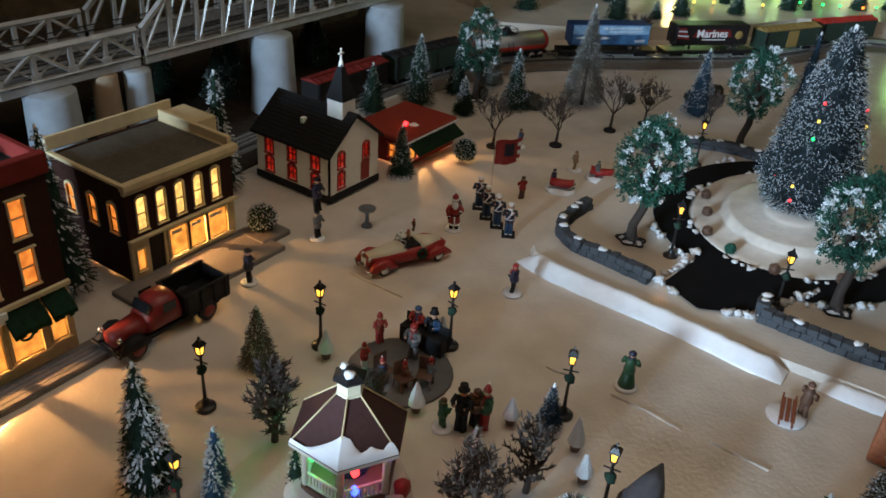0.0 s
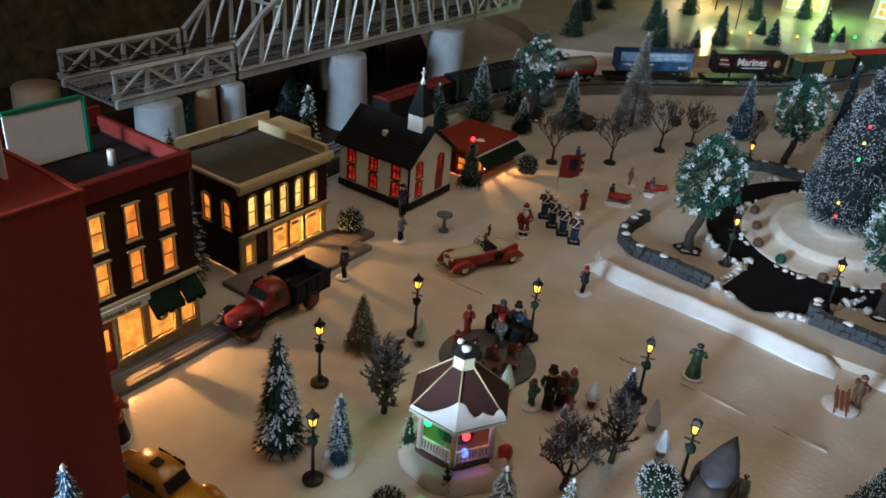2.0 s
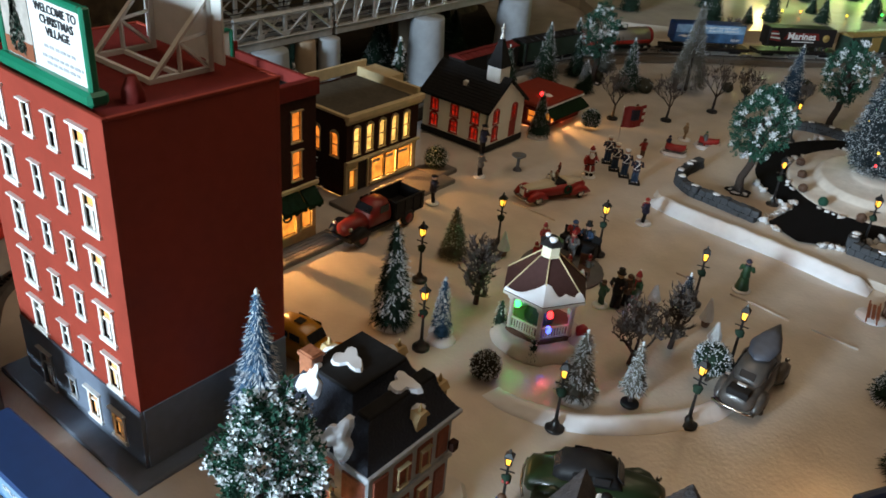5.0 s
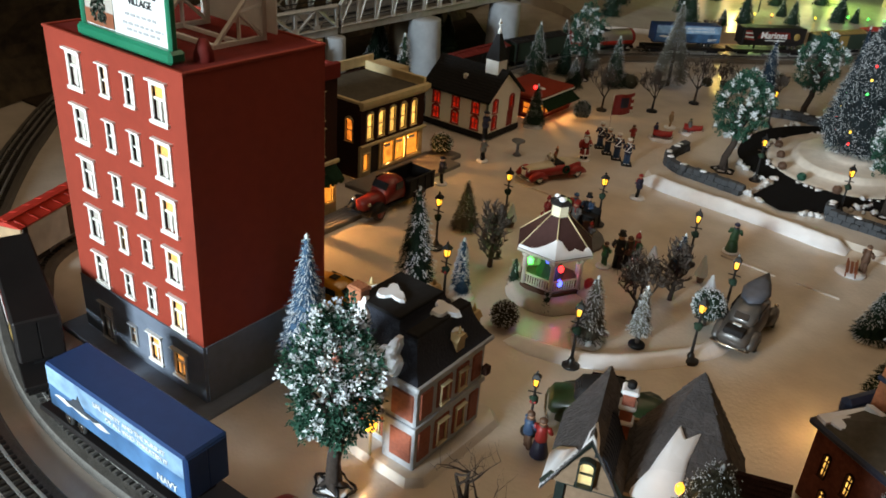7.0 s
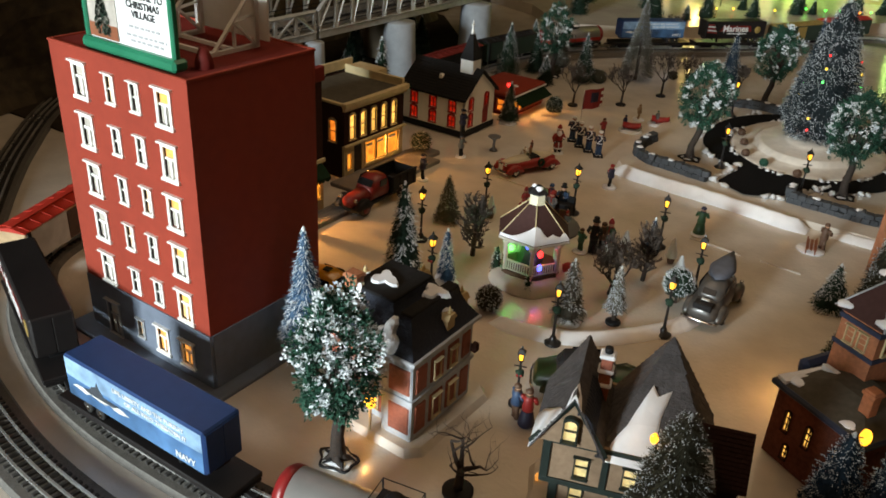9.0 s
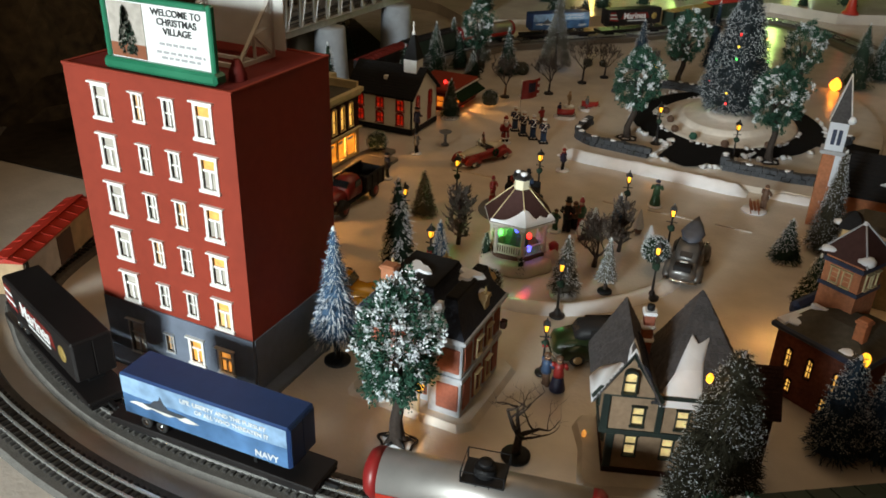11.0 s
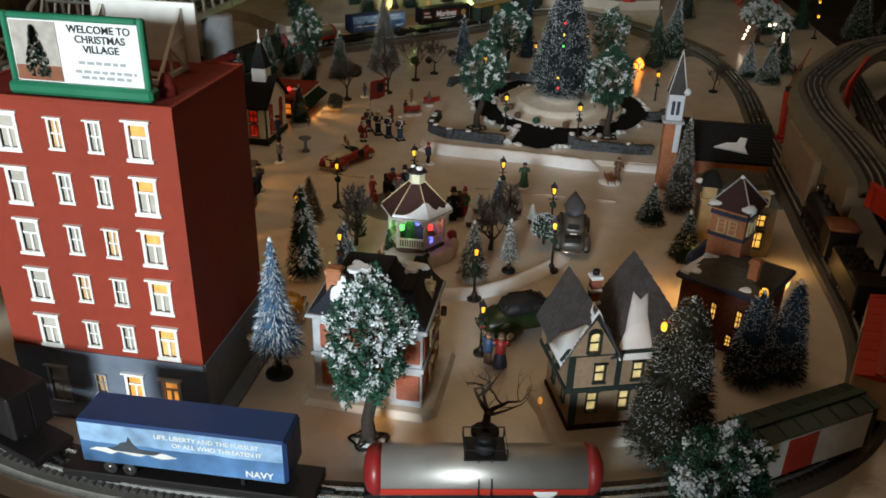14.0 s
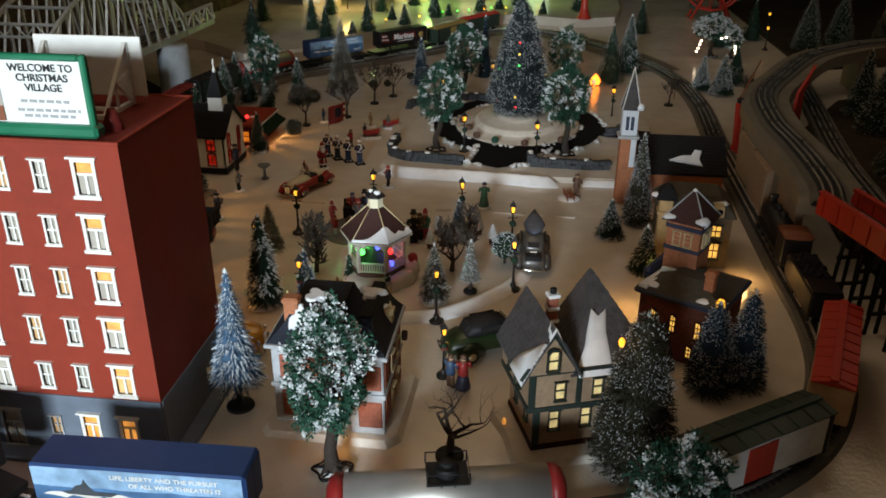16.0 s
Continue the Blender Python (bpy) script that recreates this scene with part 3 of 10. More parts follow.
def crane(m):
    th = thing("signal_crane", m, "red steel derrick leaning beside the upper track", "crane")
    part("base", Shape(TRAINRED).box(-0.016, -0.016, -0.002, 0.016, 0.016, 0.008, 0, 0.002).box(-0.009, -0.009, 0.0081, 0.011, 0.009, 0.022, 0, 0.002), th)
    part("mast", Shape(TRAINRED).tube([(0.002, 0, 0.02), (-0.004, -0.004, 0.152)], [0.0085, 0.0120], 4, 0, False), th)
    part("cap", Shape(BLACK).box(-0.012, -0.013, 0.1525, 0.006, 0.006, 0.166, 0, 0.002), th, "black winch on the masthead")
    part("boom", Shape(TRAINRED).tube([(0.010, 0, 0.024), (0.084, 0.0, 0.018)], 0.0062, 4, 0, False), th)
    part("strut", Shape(TRAINRED).tube([(0.010, 0, 0.034), (0.052, 0.0, 0.072)], 0.0035, 4, 0, False), th)
    part("strut", Shape(TRAINRED).tube([(0.008, 0, 0.138), (0.036, 0.0, 0.104)], 0.0035, 4, 0, False), th)
    part("jib", Shape(CABBROWN).tube([(-0.006, 0.0, 0.160), (0.165, 0.50, 0.178)], [0.0042, 0.0028], 4, 0, False), th, "thin brown-red jib")


crane(T(0.445, 1.532, 0.0))
th = thing("steel_gusset", T(0.625, 1.60, 0.004), "red triangular steel gusset standing behind the raised deck", "gusset")
part("plate", Shape(TRAINRED).prism([(-0.045, -0.001), (0.045, -0.001), (0.030, 0.16), (0.100, 0.235), (-0.012, 0.17)], -0.004, 0.004, 0, Rz(55) @ Matrix.Rotation(radians(90), 4, "X")), th)
part("flange", Shape(TRAINRED).box(-0.046, -0.012, 0, 0.046, 0.012, 0.006, 0, 0.001, Rz(55)), th)

# ---- truss bridge ----


def truss_bridge():
    """One wide steel bridge: low crossed trusses at both ends, an arched through truss between them."""
    L1, L2, L3, W, h = 0.312, 1.307, 1.577, 0.0965, 0.076
    th = thing("truss_bridge", T(-1.5715, 0.753, 0.198), "silver steel railway bridge with a tall arched middle span", "bridge")
    arch = lambda u: h + 0.19 * math.sin(math.pi * min(max(u, 0), 1)) ** 0.8

    def bar(nm, p, q, r):
        return part(nm, Shape(PLATE).tube([p, q], r, 4, 0, False), th)

    for x in (-W, W):
        for y0, y1, n, top in ((0.0, L1, 4, lambda u: h), (L1 + 0.012, L2 - 0.012, 13, arch), (L2, L3, 4, lambda u: h)):
            part("lower_chord", Shape(PLATE).box(x - 0.006, y0, 0, x + 0.006, y1, 0.020, 0, 0.0012), th)
            part("flange", Shape(PLATE).box(x - 0.010, y0, 0.020, x + 0.010, y1, 0.0225, 0, 0.0006), th)
            Y = lambda i: y0 + (y1 - y0) * i / n
            low = n == 4
            for i in range(n + 1):
                z = top(i / n)
                w = 0.0075 if i in (0, n) else 0.0048
                part("post", Shape(PLATE).box(x - 0.004, Y(i) - w * (i > 0), 0.021, x + 0.004, Y(i) + w * (i < n), z), th)
                if i < n:
                    z2 = top((i + 1) / n)
                    bar("upper_chord", (x, Y(i), z), (x, Y(i + 1), z2), 0.0070)
                    flip = (i % 2 == 0) if low else (i < n / 2)
                    a, b = ((Y(i), 0.022), (Y(i + 1), z2)) if flip else ((Y(i), z), (Y(i + 1), 0.022))
                    c, d = ((Y(i), z), (Y(i + 1), 0.022)) if flip else ((Y(i), 0.022), (Y(i + 1), z2))
                    bar("diagonal", (x + 0.002, *a), (x + 0.002, *b), 0.0044)
                    if low:
                        bar("counter_brace", (x - 0.002, *c), (x - 0.002, *d), 0.0022)
                part("gusset", Shape(PLATE).box(x + 0.0042, Y(i) - 0.011, 0.021, x + 0.0054, Y(i) + 0.011, 0.036, 0, 0.0005), th)
    n = 13
    for i in range(2, 12):
        y, z = L1 + 0.012 + (L2 - L1 - 0.024) * i / n, arch(i / n)
        bar("cross_brace", (-W, y, z), (W, y, z), 0.0045)
        if i in (2, 11):
            bar("cross_brace", (-W, y, z - 0.035), (W, y, z - 0.035), 0.0040)
            for k in range(6):
                bar("portal_lace", (-W + 2 * W * k / 6, y, z - 0.035 * (k % 2)), (-W + 2 * W * (k + 1) / 6, y, z - 0.035 * ((k + 1) % 2)), 0.0022)
    part("deck", Shape(BALLAST).box(-W + 0.007, 0, 0.004, W - 0.007, L3, 0.011), th, "grey track deck")
    s = Shape(TIE)
    for i in range(int(L3 / 0.016)):
        for o in (-0.047, 0.047):
            s.box(o - 0.028, i * 0.016, 0.011, o + 0.028, i * 0.016 + 0.007, 0.015)
    part("tie_course", s, th, "black ties")["kind"] = "stuff"
    for o in (-0.047, 0.047):
        for q in (-0.0165, 0, 0.0165):
            part("rail", Shape(RAIL).box(o + q - 0.0015, 0, 0.015, o + q + 0.0015, L3, 0.021), th)
    for o in (-0.088, 0.088):
        for z in (0.034, 0.046):
            part("guard_rail", Shape(BLACK).tube([(o, 0, z), (o, L3, z)], 0.0013, 4), th, "thin black guard rail")


truss_bridge()


def pier(m, r0, r1, h, mat_, label):
    th = thing("bridge_pier", m, label, "bridge pier")
    part("shaft", Shape(mat_).lathe([(r0, 0), (r0, 0.004), (r1 + (r0 - r1) * 0.45, h * 0.5), (r1, h - 0.003), (r1 - 0.002, h)], 24), th)


for x, y, r0, r1, mt, lb in ((-1.47, 0.85, 0.058, 0.050, PIERBLUE, "wide blue-grey round bridge pier"), (-1.48, 0.98, 0.032, 0.026, PIERTAN, "slim tan bridge pier"),
                             (-1.46, 1.045, 0.032, 0.028, PIERBLUE, "slim blue-grey bridge pier"), (-1.46, 1.44, 0.060, 0.050, PIERBLUE, "wide blue-grey round bridge pier"),
                             (-1.46, 1.89, 0.060, 0.055, PIERBLUE, "wide blue-grey round bridge pier"), (-1.72, 0.72, 0.06, 0.05, PIERTAN, "wide tan bridge pier"),
                             (-1.72, 1.66, 0.06, 0.05, PIERTAN, "wide tan bridge pier")):
    pier(T(x, y), r0, r1, 0.197, mt, lb)

# ---- windows and buildings ----


def window(parent, m, w, h, frame_mat, pane_mat, style="two", low_mat=None, arch=False):
    """A window on a wall whose face is the local plane y = 0: casing, sill, bars and panes set behind."""
    s = Shape(frame_mat)
    b = min(w, h) * (0.2 if frame_mat is WHITE else 0.13)
    bars = []
    if arch:
        s.box(-b, -0.0022, -b * 0.4, 0, 0.004, h, 0).box(w, -0.0022, -b * 0.4, w + b, 0.004, h, 0)
        s.box(-b * 1.5, -0.004, -b * 1.2, w + b * 1.5, 0.004, -b * 0.2, 0, 0.0006)
    if arch:
        pts = [(w / 2 + (w / 2 + b) * math.cos(a), h - w * 0.12 + (w * 0.55) * math.sin(a)) for a in np.linspace(0, math.pi, 9)]
        inn = [(w / 2 + (w / 2) * math.cos(a), h - w * 0.2 + (w * 0.36) * math.sin(a)) for a in np.linspace(0, math.pi, 9)]
        v = [(x, -0.003, z) for x, z in pts + inn] + [(x, 0.004, z) for x, z in pts + inn]
        f = [(i, i + 1, 10 + i, 9 + i) for i in range(8)] + [(18 + i, i + 18 + 9, 18 + 10 + i, 19 + i) for i in range(8)]
        f += [(i, 18 + i, 19 + i, i + 1) for i in range(8)] + [(9 + i, 10 + i, 28 + i, 27 + i) for i in range(8)]
        s.add(v, f)
    else:
        ring = [(-b, -b * 0.4, w + b, h + b * 1.1), (0, 0, w, h)]
        v = []
        for y in (-0.0022, 0.004):
            for x_0, z_0, x_1, z_1 in ring:
                v += [(x_0, y, z_0), (x_1, y, z_0), (x_1, y, z_1), (x_0, y, z_1)]
        f = []
        for i in range(4):
            j = (i + 1) % 4
            f += [(i, j, 4 + j, 4 + i), (12 + i, 12 + j, 8 + j, 8 + i), (8 + i, 8 + j, j, i), (4 + i, 4 + j, 12 + j, 12 + i)]
        s.add(v, f)
        bars += [("sill", (-b * 1.5, -0.004, -b * 1.2, w + b * 1.5, 0.003, -b * 0.2)), ("lintel", (-b * 1.8, -0.0055, h + b * 1.0, w + b * 1.8, 0.003, h + b * 1.6))]
    t = b * 0.38
    if style in ("two", "hotel"):
        zc = h * (0.62 if style == "hotel" else 0.5)
        bars.append(("glazing_bar", (0.0002, 0.0004, zc - t, w - 0.0002, 0.003, zc + t)))
    if style == "hotel":
        bars.append(("glazing_bar", (w / 2 - t, 0.0006, 0.0002, w / 2 + t, 0.003, zc - t)))
    if style == "grid":
        bars.append(("glazing_bar", (w / 2 - t, 0.0006, 0.0002, w / 2 + t, 0.003, h - 0.0002)))
        bars += [("glazing_bar", (0.0002, 0.0004, h * z - t * 0.7, w - 0.0002, 0.003, h * z + t * 0.7)) for z in (0.34, 0.67)]
    if style == "four":
        bars += [("glazing_bar", (w / 2 - t, 0.0006, 0.0002, w / 2 + t, 0.003, h - 0.0002)), ("glazing_bar", (0.0002, 0.0004, h / 2 - t, w - 0.0002, 0.003, h / 2 + t))]
    win = part("window", s, parent, at=m)
    for nm, bx in bars:
        part(nm, Shape(frame_mat).box(*bx), win)
    zc = h * 0.62
    if low_mat:
        part("pane", Shape(pane_mat).box(0, 0.0032, zc, w, 0.0045, h), win)
        part("pane", Shape(low_mat).box(0, 0.0032, 0, w, 0.0045, zc), win)
    else:
        pn = part("pane", Shape(pane_mat).box(0, 0.0032, 0, w, 0.0045, h), win)
        if pane_mat is LITSHOP:
            pn.visible_shadow = False
    return win


def hotel():
    x0, x1, y0, y1, h = -0.945, -0.652, -0.035, 0.192, 0.47
    th = thing("brick_hotel", T(x0, y0), "tall red apartment building with white windows and grey ground floor", "building")
    w, d, g = x1 - x0, y1 - y0, 0.097
    big = [(0.0538, 0.0), (0.2333, 0.0)]
    small = [(0.1253, 0.0), (0.1788, 0.0)]
    rows = [0.4045 - 0.0745 * i for i in range(5)]
    bw, bh, sw, shh = 0.0225, 0.043, 0.0145, 0.0364
    holes = []
    for z in rows:
        holes += [(x, z, x + bw, z + bh) for x, _ in big] + [(x, z + 0.005, x + sw, z + 0.005 + shh) for x, _ in small]
    part("front_wall", walls(w, h - g, [(a, b - g, c, e - g) for a, b, c, e in holes], 0.005, 0, Shape(HOTELRED), T(0, 0, g)), th)
    low = [(0.0495, 0.006, 0.0755, 0.064), (0.1245, 0.030, 0.1385, 0.061), (0.1735, 0.026, 0.1945, 0.065), (0.2300, 0.026, 0.2510, 0.063)]
    part("base_wall", walls(w, g, low, 0.005, 0, Shape(HOTELGREY), T(0, -0.002, 0)), th, "slate-grey ground floor wall")
    for nm, m, L in (("side_wall", T(w, 0, 0) @ Rz(90), d), ("side_wall", T(0, d, 0) @ Rz(-90), d), ("back_wall", T(w, d, 0) @ Rz(180), w)):
        part(nm, Shape(HOTELRED).box(0.0052 if L == d else 0, 0, g, L - 0.0052 if L == d else L, 0.005, h, 0, 0.0, m), th)
        part("base_wall", Shape(HOTELGREY).box(0.003, -0.002, 0, L, 0.003, g, 0, 0, m), th)
    part("roof", Shape(DARKRED).box(0.005, 0.005, h - 0.010, w - 0.005, d - 0.005, h + 0.0025), th, "flat dark red roof")
    s = Shape(HOTELRED)
    s.box(-0.0015, -0.0015, h + 0.0002, w + 0.0015, 0.004, h + 0.0042, 0, 0.0008).box(-0.0015, d - 0.004, h + 0.0002, w + 0.0015, d + 0.0015, h + 0.0042, 0, 0.0008)
    s.box(-0.0015, 0.0045, h + 0.0002, 0.004, d - 0.0045, h + 0.0042, 0, 0.0008).box(w - 0.004, 0.0045, h + 0.0002, w + 0.0015, d - 0.0045, h + 0.0042, 0, 0.0008)
    part("cornice", s, th)
    part("pavement", Shape(HOTELGREY).box(-0.03, -0.032, -0.006, w + 0.026, d + 0.02, 0.005, 0, 0.002), th, "dark grey base slab")
    for i, z in enumerate(rows):
        for j, (x, _) in enumerate(big):
            window(th, T(x, 0, z), bw, bh, WHITE, LITPALE if j == 1 else DIMPANE, "hotel", DIMPANE if j == 1 and i != 4 else (LITYELLOWDIM if j == 1 else DIMPANE))
        for x, _ in small:
            window(th, T(x, 0, z + 0.005), sw, shh, WHITE, DIMPANE if (i + (x > 0.14)) % 3 else LITFAINT, "four")
    for i, (a, b, c, e) in enumerate(low):
        window(th, T(a, -0.002, b), c - a, e - b, WHITE if i > 1 else TAUPE, LITORANGEPANE if i > 1 else (LITFAINT if i else DIMPANE), "hotel" if i != 1 else "four")
    part("entrance_lantern", Shape(OCHRE).ball((w + 0.006, 0.15, 0.052), 0.006, 8).ball((w + 0.006, 0.15, 0.04), 0.005, 8), th, "small brass wall lantern")
    part("chimney_pot", Shape(DARKRED).lathe([(0.013, h - 0.008), (0.012, h + 0.012), (0.009, h + 0.02), (0.005, h + 0.03)], 12, 0, True, T(0.262, 0.055)), th, "dark red rounded vent")
    return th


LITPALE = glow("lit_pale_amber", (1.0, 0.50, 0.16), 0.75)
LITYELLOWDIM = glow("lit_dim_yellow", (1.0, 0.66, 0.30), 0.5)
LITFAINT = glow("lit_faint", (1.0, 0.62, 0.32), 0.22)
LITORANGEPANE = glow("lit_orange_pane", (1.0, 0.44, 0.11), 0.8)
DIMPANE = mat("pale_pane", (0.44, 0.40, 0.35), 0.35, spec=0.3, var=0.2, scale=60)
TAUPE = mat("pale_slate_trim", (0.40, 0.43, 0.46), 0.6, var=0.1)
hotel()


def lettering(name, words, m, size, mat_, parent, align="CENTER"):
    c = bpy.data.curves.new(name, "FONT")
    c.body, c.size, c.align_x, c.extrude, c.offset, c.space_line = words, size, align, 0.0003, size * 0.018, 0.95
    ob = new(name, c)
    c.materials.append(mat_)
    ob.matrix_basis = m
    ob.parent = parent
    return ob


def billboards():
    th = thing("welcome_billboard", T(-0.866, -0.022, 0.475), "green-framed white billboard welcoming to the Christmas village", "billboard")
    W, z0, z1 = 0.185, 0.018, 0.100
    part("plinth", Shape(GREEN).box(-0.003, -0.010, 0, W + 0.004, 0.014, 0.016, 0, 0.004), th)
    s = Shape(GREEN).box(0.0, -0.004, 0.014, 0.008, 0.006, z1, 0, 0.002).box(W - 0.008, -0.004, 0.014, W, 0.006, z1, 0, 0.002)
    s.box(0.0085, -0.004, z1 - 0.008, W - 0.0085, 0.006, z1 - 0.0003, 0, 0.002)
    part("frame", s, th)
    part("poster", Shape(PAPER).box(0.008, 0.0, 0.016, W - 0.008, 0.003, z1 - 0.008), th, "white poster with a picture of a decorated tree")
    part("picture", Shape(mat("picture_ground", (0.38, 0.34, 0.30), 0.6, var=0.3, scale=80)).box(0.010, -0.0012, 0.0175, 0.070, -0.0004, 0.090), th, "picture of a fir tree in a room")
    part("picture_floor", Shape(CABBROWN).box(0.010, -0.0018, 0.0175, 0.070, -0.0013, 0.036), th, "brown floor in the picture")
    s = Shape(NEEDLEGREY, NEEDLE)
    flat = Matrix(((1, 0, 0, 0), (0, 0, 1, -0.0030), (0, 1, 0, 0), (0, 0, 0, 1)))
    for k in range(260):
        u = (k + 0.5) / 260
        r = 0.017 * (1 - u) ** 0.8 + 0.001
        x, z = 0.040 + random.uniform(-r, r), 0.024 + 0.060 * u
        q = random.uniform(0.0012, 0.0030)
        s.prism([(x - q, z - q * 0.8), (x + q, z - q), (x + random.uniform(-q, q), z + q)], 0, 0.0006, k % 2, flat)
    part("picture_tree", s, th)
    up = Matrix.Rotation(radians(90), 4, "X")
    lettering("sign_lettering", "WELCOME TO\nCHRISTMAS\nVILLAGE", T(0.126, -0.0008, 0.079) @ up, 0.0125, INK, th)
    for z, a, b in ((0.041, 0.094, 0.158), (0.030, 0.088, 0.168), (0.023, 0.095, 0.160)):
        s = Shape(FAINT)
        x = a
        while x < b:
            q = random.uniform(0.005, 0.012)
            s.box(x, -0.0008, z, min(x + q, b), -0.0002, z + 0.0035)
            x += q + 0.003
        part("small_print", s, th)
    # blank board behind it, on a lattice stand
    th = thing("blank_billboard", T(-0.851, 0.148, 0.4725), "plain white billboard on a white lattice stand", "billboard")
    part("board", Shape(WHITE).box(0, -0.002, 0.010, 0.155, 0.002, 0.092, 0, 0.001), th)
    for x in (0.018, 0.134):
        part("post", Shape(WHITE).box(x - 0.003, -0.0085, 0, x + 0.003, -0.0022, 0.084), th)
        part("brace", Shape(WHITE).tube([(x, -0.085, 0.003), (x, -0.006, 0.084)], 0.0034, 4, 0, False), th)
        part("foot", Shape(WHITE).box(x - 0.003, -0.089, 0.0, x + 0.003, -0.009, 0.006), th)
        part("strut", Shape(WHITE).tube([(x, -0.046, 0.006), (x, -0.046, 0.042)], 0.0028, 4, 0, False), th)
        part("strut", Shape(WHITE).tube([(x, -0.046, 0.040), (x, -0.008, 0.006)], 0.0026, 4, 0, False), th)
        part("strut", Shape(WHITE).tube([(x, -0.046, 0.041), (x, -0.008, 0.046)], 0.0026, 4, 0, False), th)
    part("rail", Shape(WHITE).box(0.0215, -0.088, 0.0, 0.1305, -0.083, 0.006), th)
    part("rail", Shape(WHITE).box(0.0215, -0.048, 0.0, 0.1305, -0.043, 0.005), th)


billboards()


def shop():
    """Three-storey brick shop, lit from inside, whose windows throw light on the pavement."""
    x, y0, y1, h, d = -0.96, 0.318, 0.536, 0.305, 0.22
    th = thing("christmas_shop", T(x, y0) @ Rz(90), "dark brick three-storey shop with lit windows and green awnings", "shop")
    w = y1 - y0
    wins = [(a, z, a + 0.0195, z + 0.054) for z in (0.140, 0.215) for a in (0.048, 0.104, 0.160)]
    part("front_wall", walls(w, h - 0.125, [(a, b - 0.125, c, e - 0.125) for a, b, c, e in wins], 0.006, 0, Shape(BROWNBRICK), T(0, 0, 0.125)), th)
    for a, b, c, e in wins:
        window(th, T(a, 0, b), c - a, e - b, CREAM, LITWARM if a > 0.06 else LITSHOP, "two")
    low = [(0.020, 0.008, 0.062, 0.098), (0.070, 0.026, 0.112, 0.100), (0.124, 0.030, 0.168, 0.098), (0.182, 0.034, 0.206, 0.094)]
    part("shop_front", walls(w, 0.124, low, 0.006, 0, Shape(OCHRE), T(0, 0, 0)), th, "cream-painted shop front")
    for i, (a, b, c, e) in enumerate(low):
        if i == 0:
            s = Shape(CARRED)
            for q in (a, (a + c) / 2 + 0.0005):
                wd = (c - a) / 2 - 0.001
                walls(wd, e - b - 0.002, [(0.005, 0.035, wd - 0.005, 0.075)], 0.003, 0, s, T(q, 0.002, b))
            dd = part("door", s, th, "red double door with lit panes")
            part("pane", Shape(LITSHOP).box(a + 0.003, 0.0052, b + 0.03, c - 0.003, 0.006, e - 0.01), dd)
            part("handle", Shape(CHROME).ball(((a + c) / 2, 0.001, b + 0.04), 0.0016, 6), dd)
        else:
            win = window(th, T(a, 0, b), c - a, e - b, OCHRE, LITSHOP, "plain")
    part("fascia", Shape(CREAM).box(-0.003, -0.006, 0.118, w + 0.003, 0.0, 0.126, 0, 0.001), th)
    sg = part("shop_sign", Shape(PAPER).box(0.010, -0.010, 0.104, 0.124, -0.0065, 0.1215, 0, 0.0008), th, "white signboard with dark letters")
    lettering("sign_lettering", "Christmas Shop", T(0.067, -0.0103, 0.1085) @ Matrix.Rotation(radians(90), 4, "X"), 0.0125, CLOTH["brown"], sg)
    for a, b in ((0.118, 0.172), (0.176, 0.212), (-0.004, 0.018)):
        n = max(3, int((b - a) / 0.007))
        for i in range(n):
            s = Shape(AWNING)
            u0, u1 = a + (b - a) * i / n, a + (b - a) * (i + 1) / n
            s.add([(u0, -0.001, 0.118), (u1, -0.001, 0.118), (u1, -0.028 - 0.0018 * (i % 2), 0.094), (u0, -0.028 - 0.0018 * (i % 2), 0.094),
                   (u1, -0.028 - 0.0018 * (i % 2), 0.084 + 0.0015 * (i % 3)), (u0, -0.028 - 0.0018 * (i % 2), 0.084 + 0.0015 * (i % 3)),
                   (u0, -0.001, 0.115), (u1, -0.001, 0.115)], [(0, 3, 2, 1), (3, 5, 4, 2), (6, 7, 4, 5)])
            part("awning_strip", s, th, "green ribbed awning strip")
    s = Shape(NEEDLE)
    s.add(*torus(0.010, 0.0022, 14, 6), 0, True, T(0.146, -0.002, 0.070) @ Matrix.Rotation(radians(90), 4, "X"))
    part("wreath", s, th, "small green wreath in the window")
    s = Shape(BROWNBRICK)
    holes = [(0.03, 0.143, 0.051, 0.199), (0.11, 0.143, 0.131, 0.199), (0.03, 0.218, 0.051, 0.274), (0.11, 0.218, 0.131, 0.274), (0.17, 0.02, 0.2, 0.09)]
    m = T(0, d, 0) @ Rz(-90)
    part("side_wall", walls(d - 0.006, h, holes, 0.005, 0, s, m), th)
    for a, b, c, e in holes:
        window(th, m @ T(a, 0, b), c - a, e - b, CREAM, LITWARM, "two")
    part("side_wall", Shape(BROWNBRICK).box(0.006, 0, 0, d, 0.005, h, 0, 0, T(w, 0, 0) @ Rz(90)), th)
    part("back_wall", Shape(BROWNBRICK).box(0.005, d - 0.005, 0, w - 0.005, d, h), th)
    part("roof", Shape(ROOFBLACK).box(0.005, 0.006, h - 0.02, w - 0.005, d - 0.005, h - 0.012), th, "flat black roof")
    s = Shape(DARKRED).box(-0.004, -0.006, h - 0.012, w + 0.004, 0.008, h + 0.018, 0, 0.0015)
    s.box(-0.004, 0.0085, h - 0.01, 0.006, d, h + 0.014, 0, 0.0015).box(w - 0.006, 0.0085, h - 0.01, w + 0.004, d, h + 0.014, 0, 0.0015)
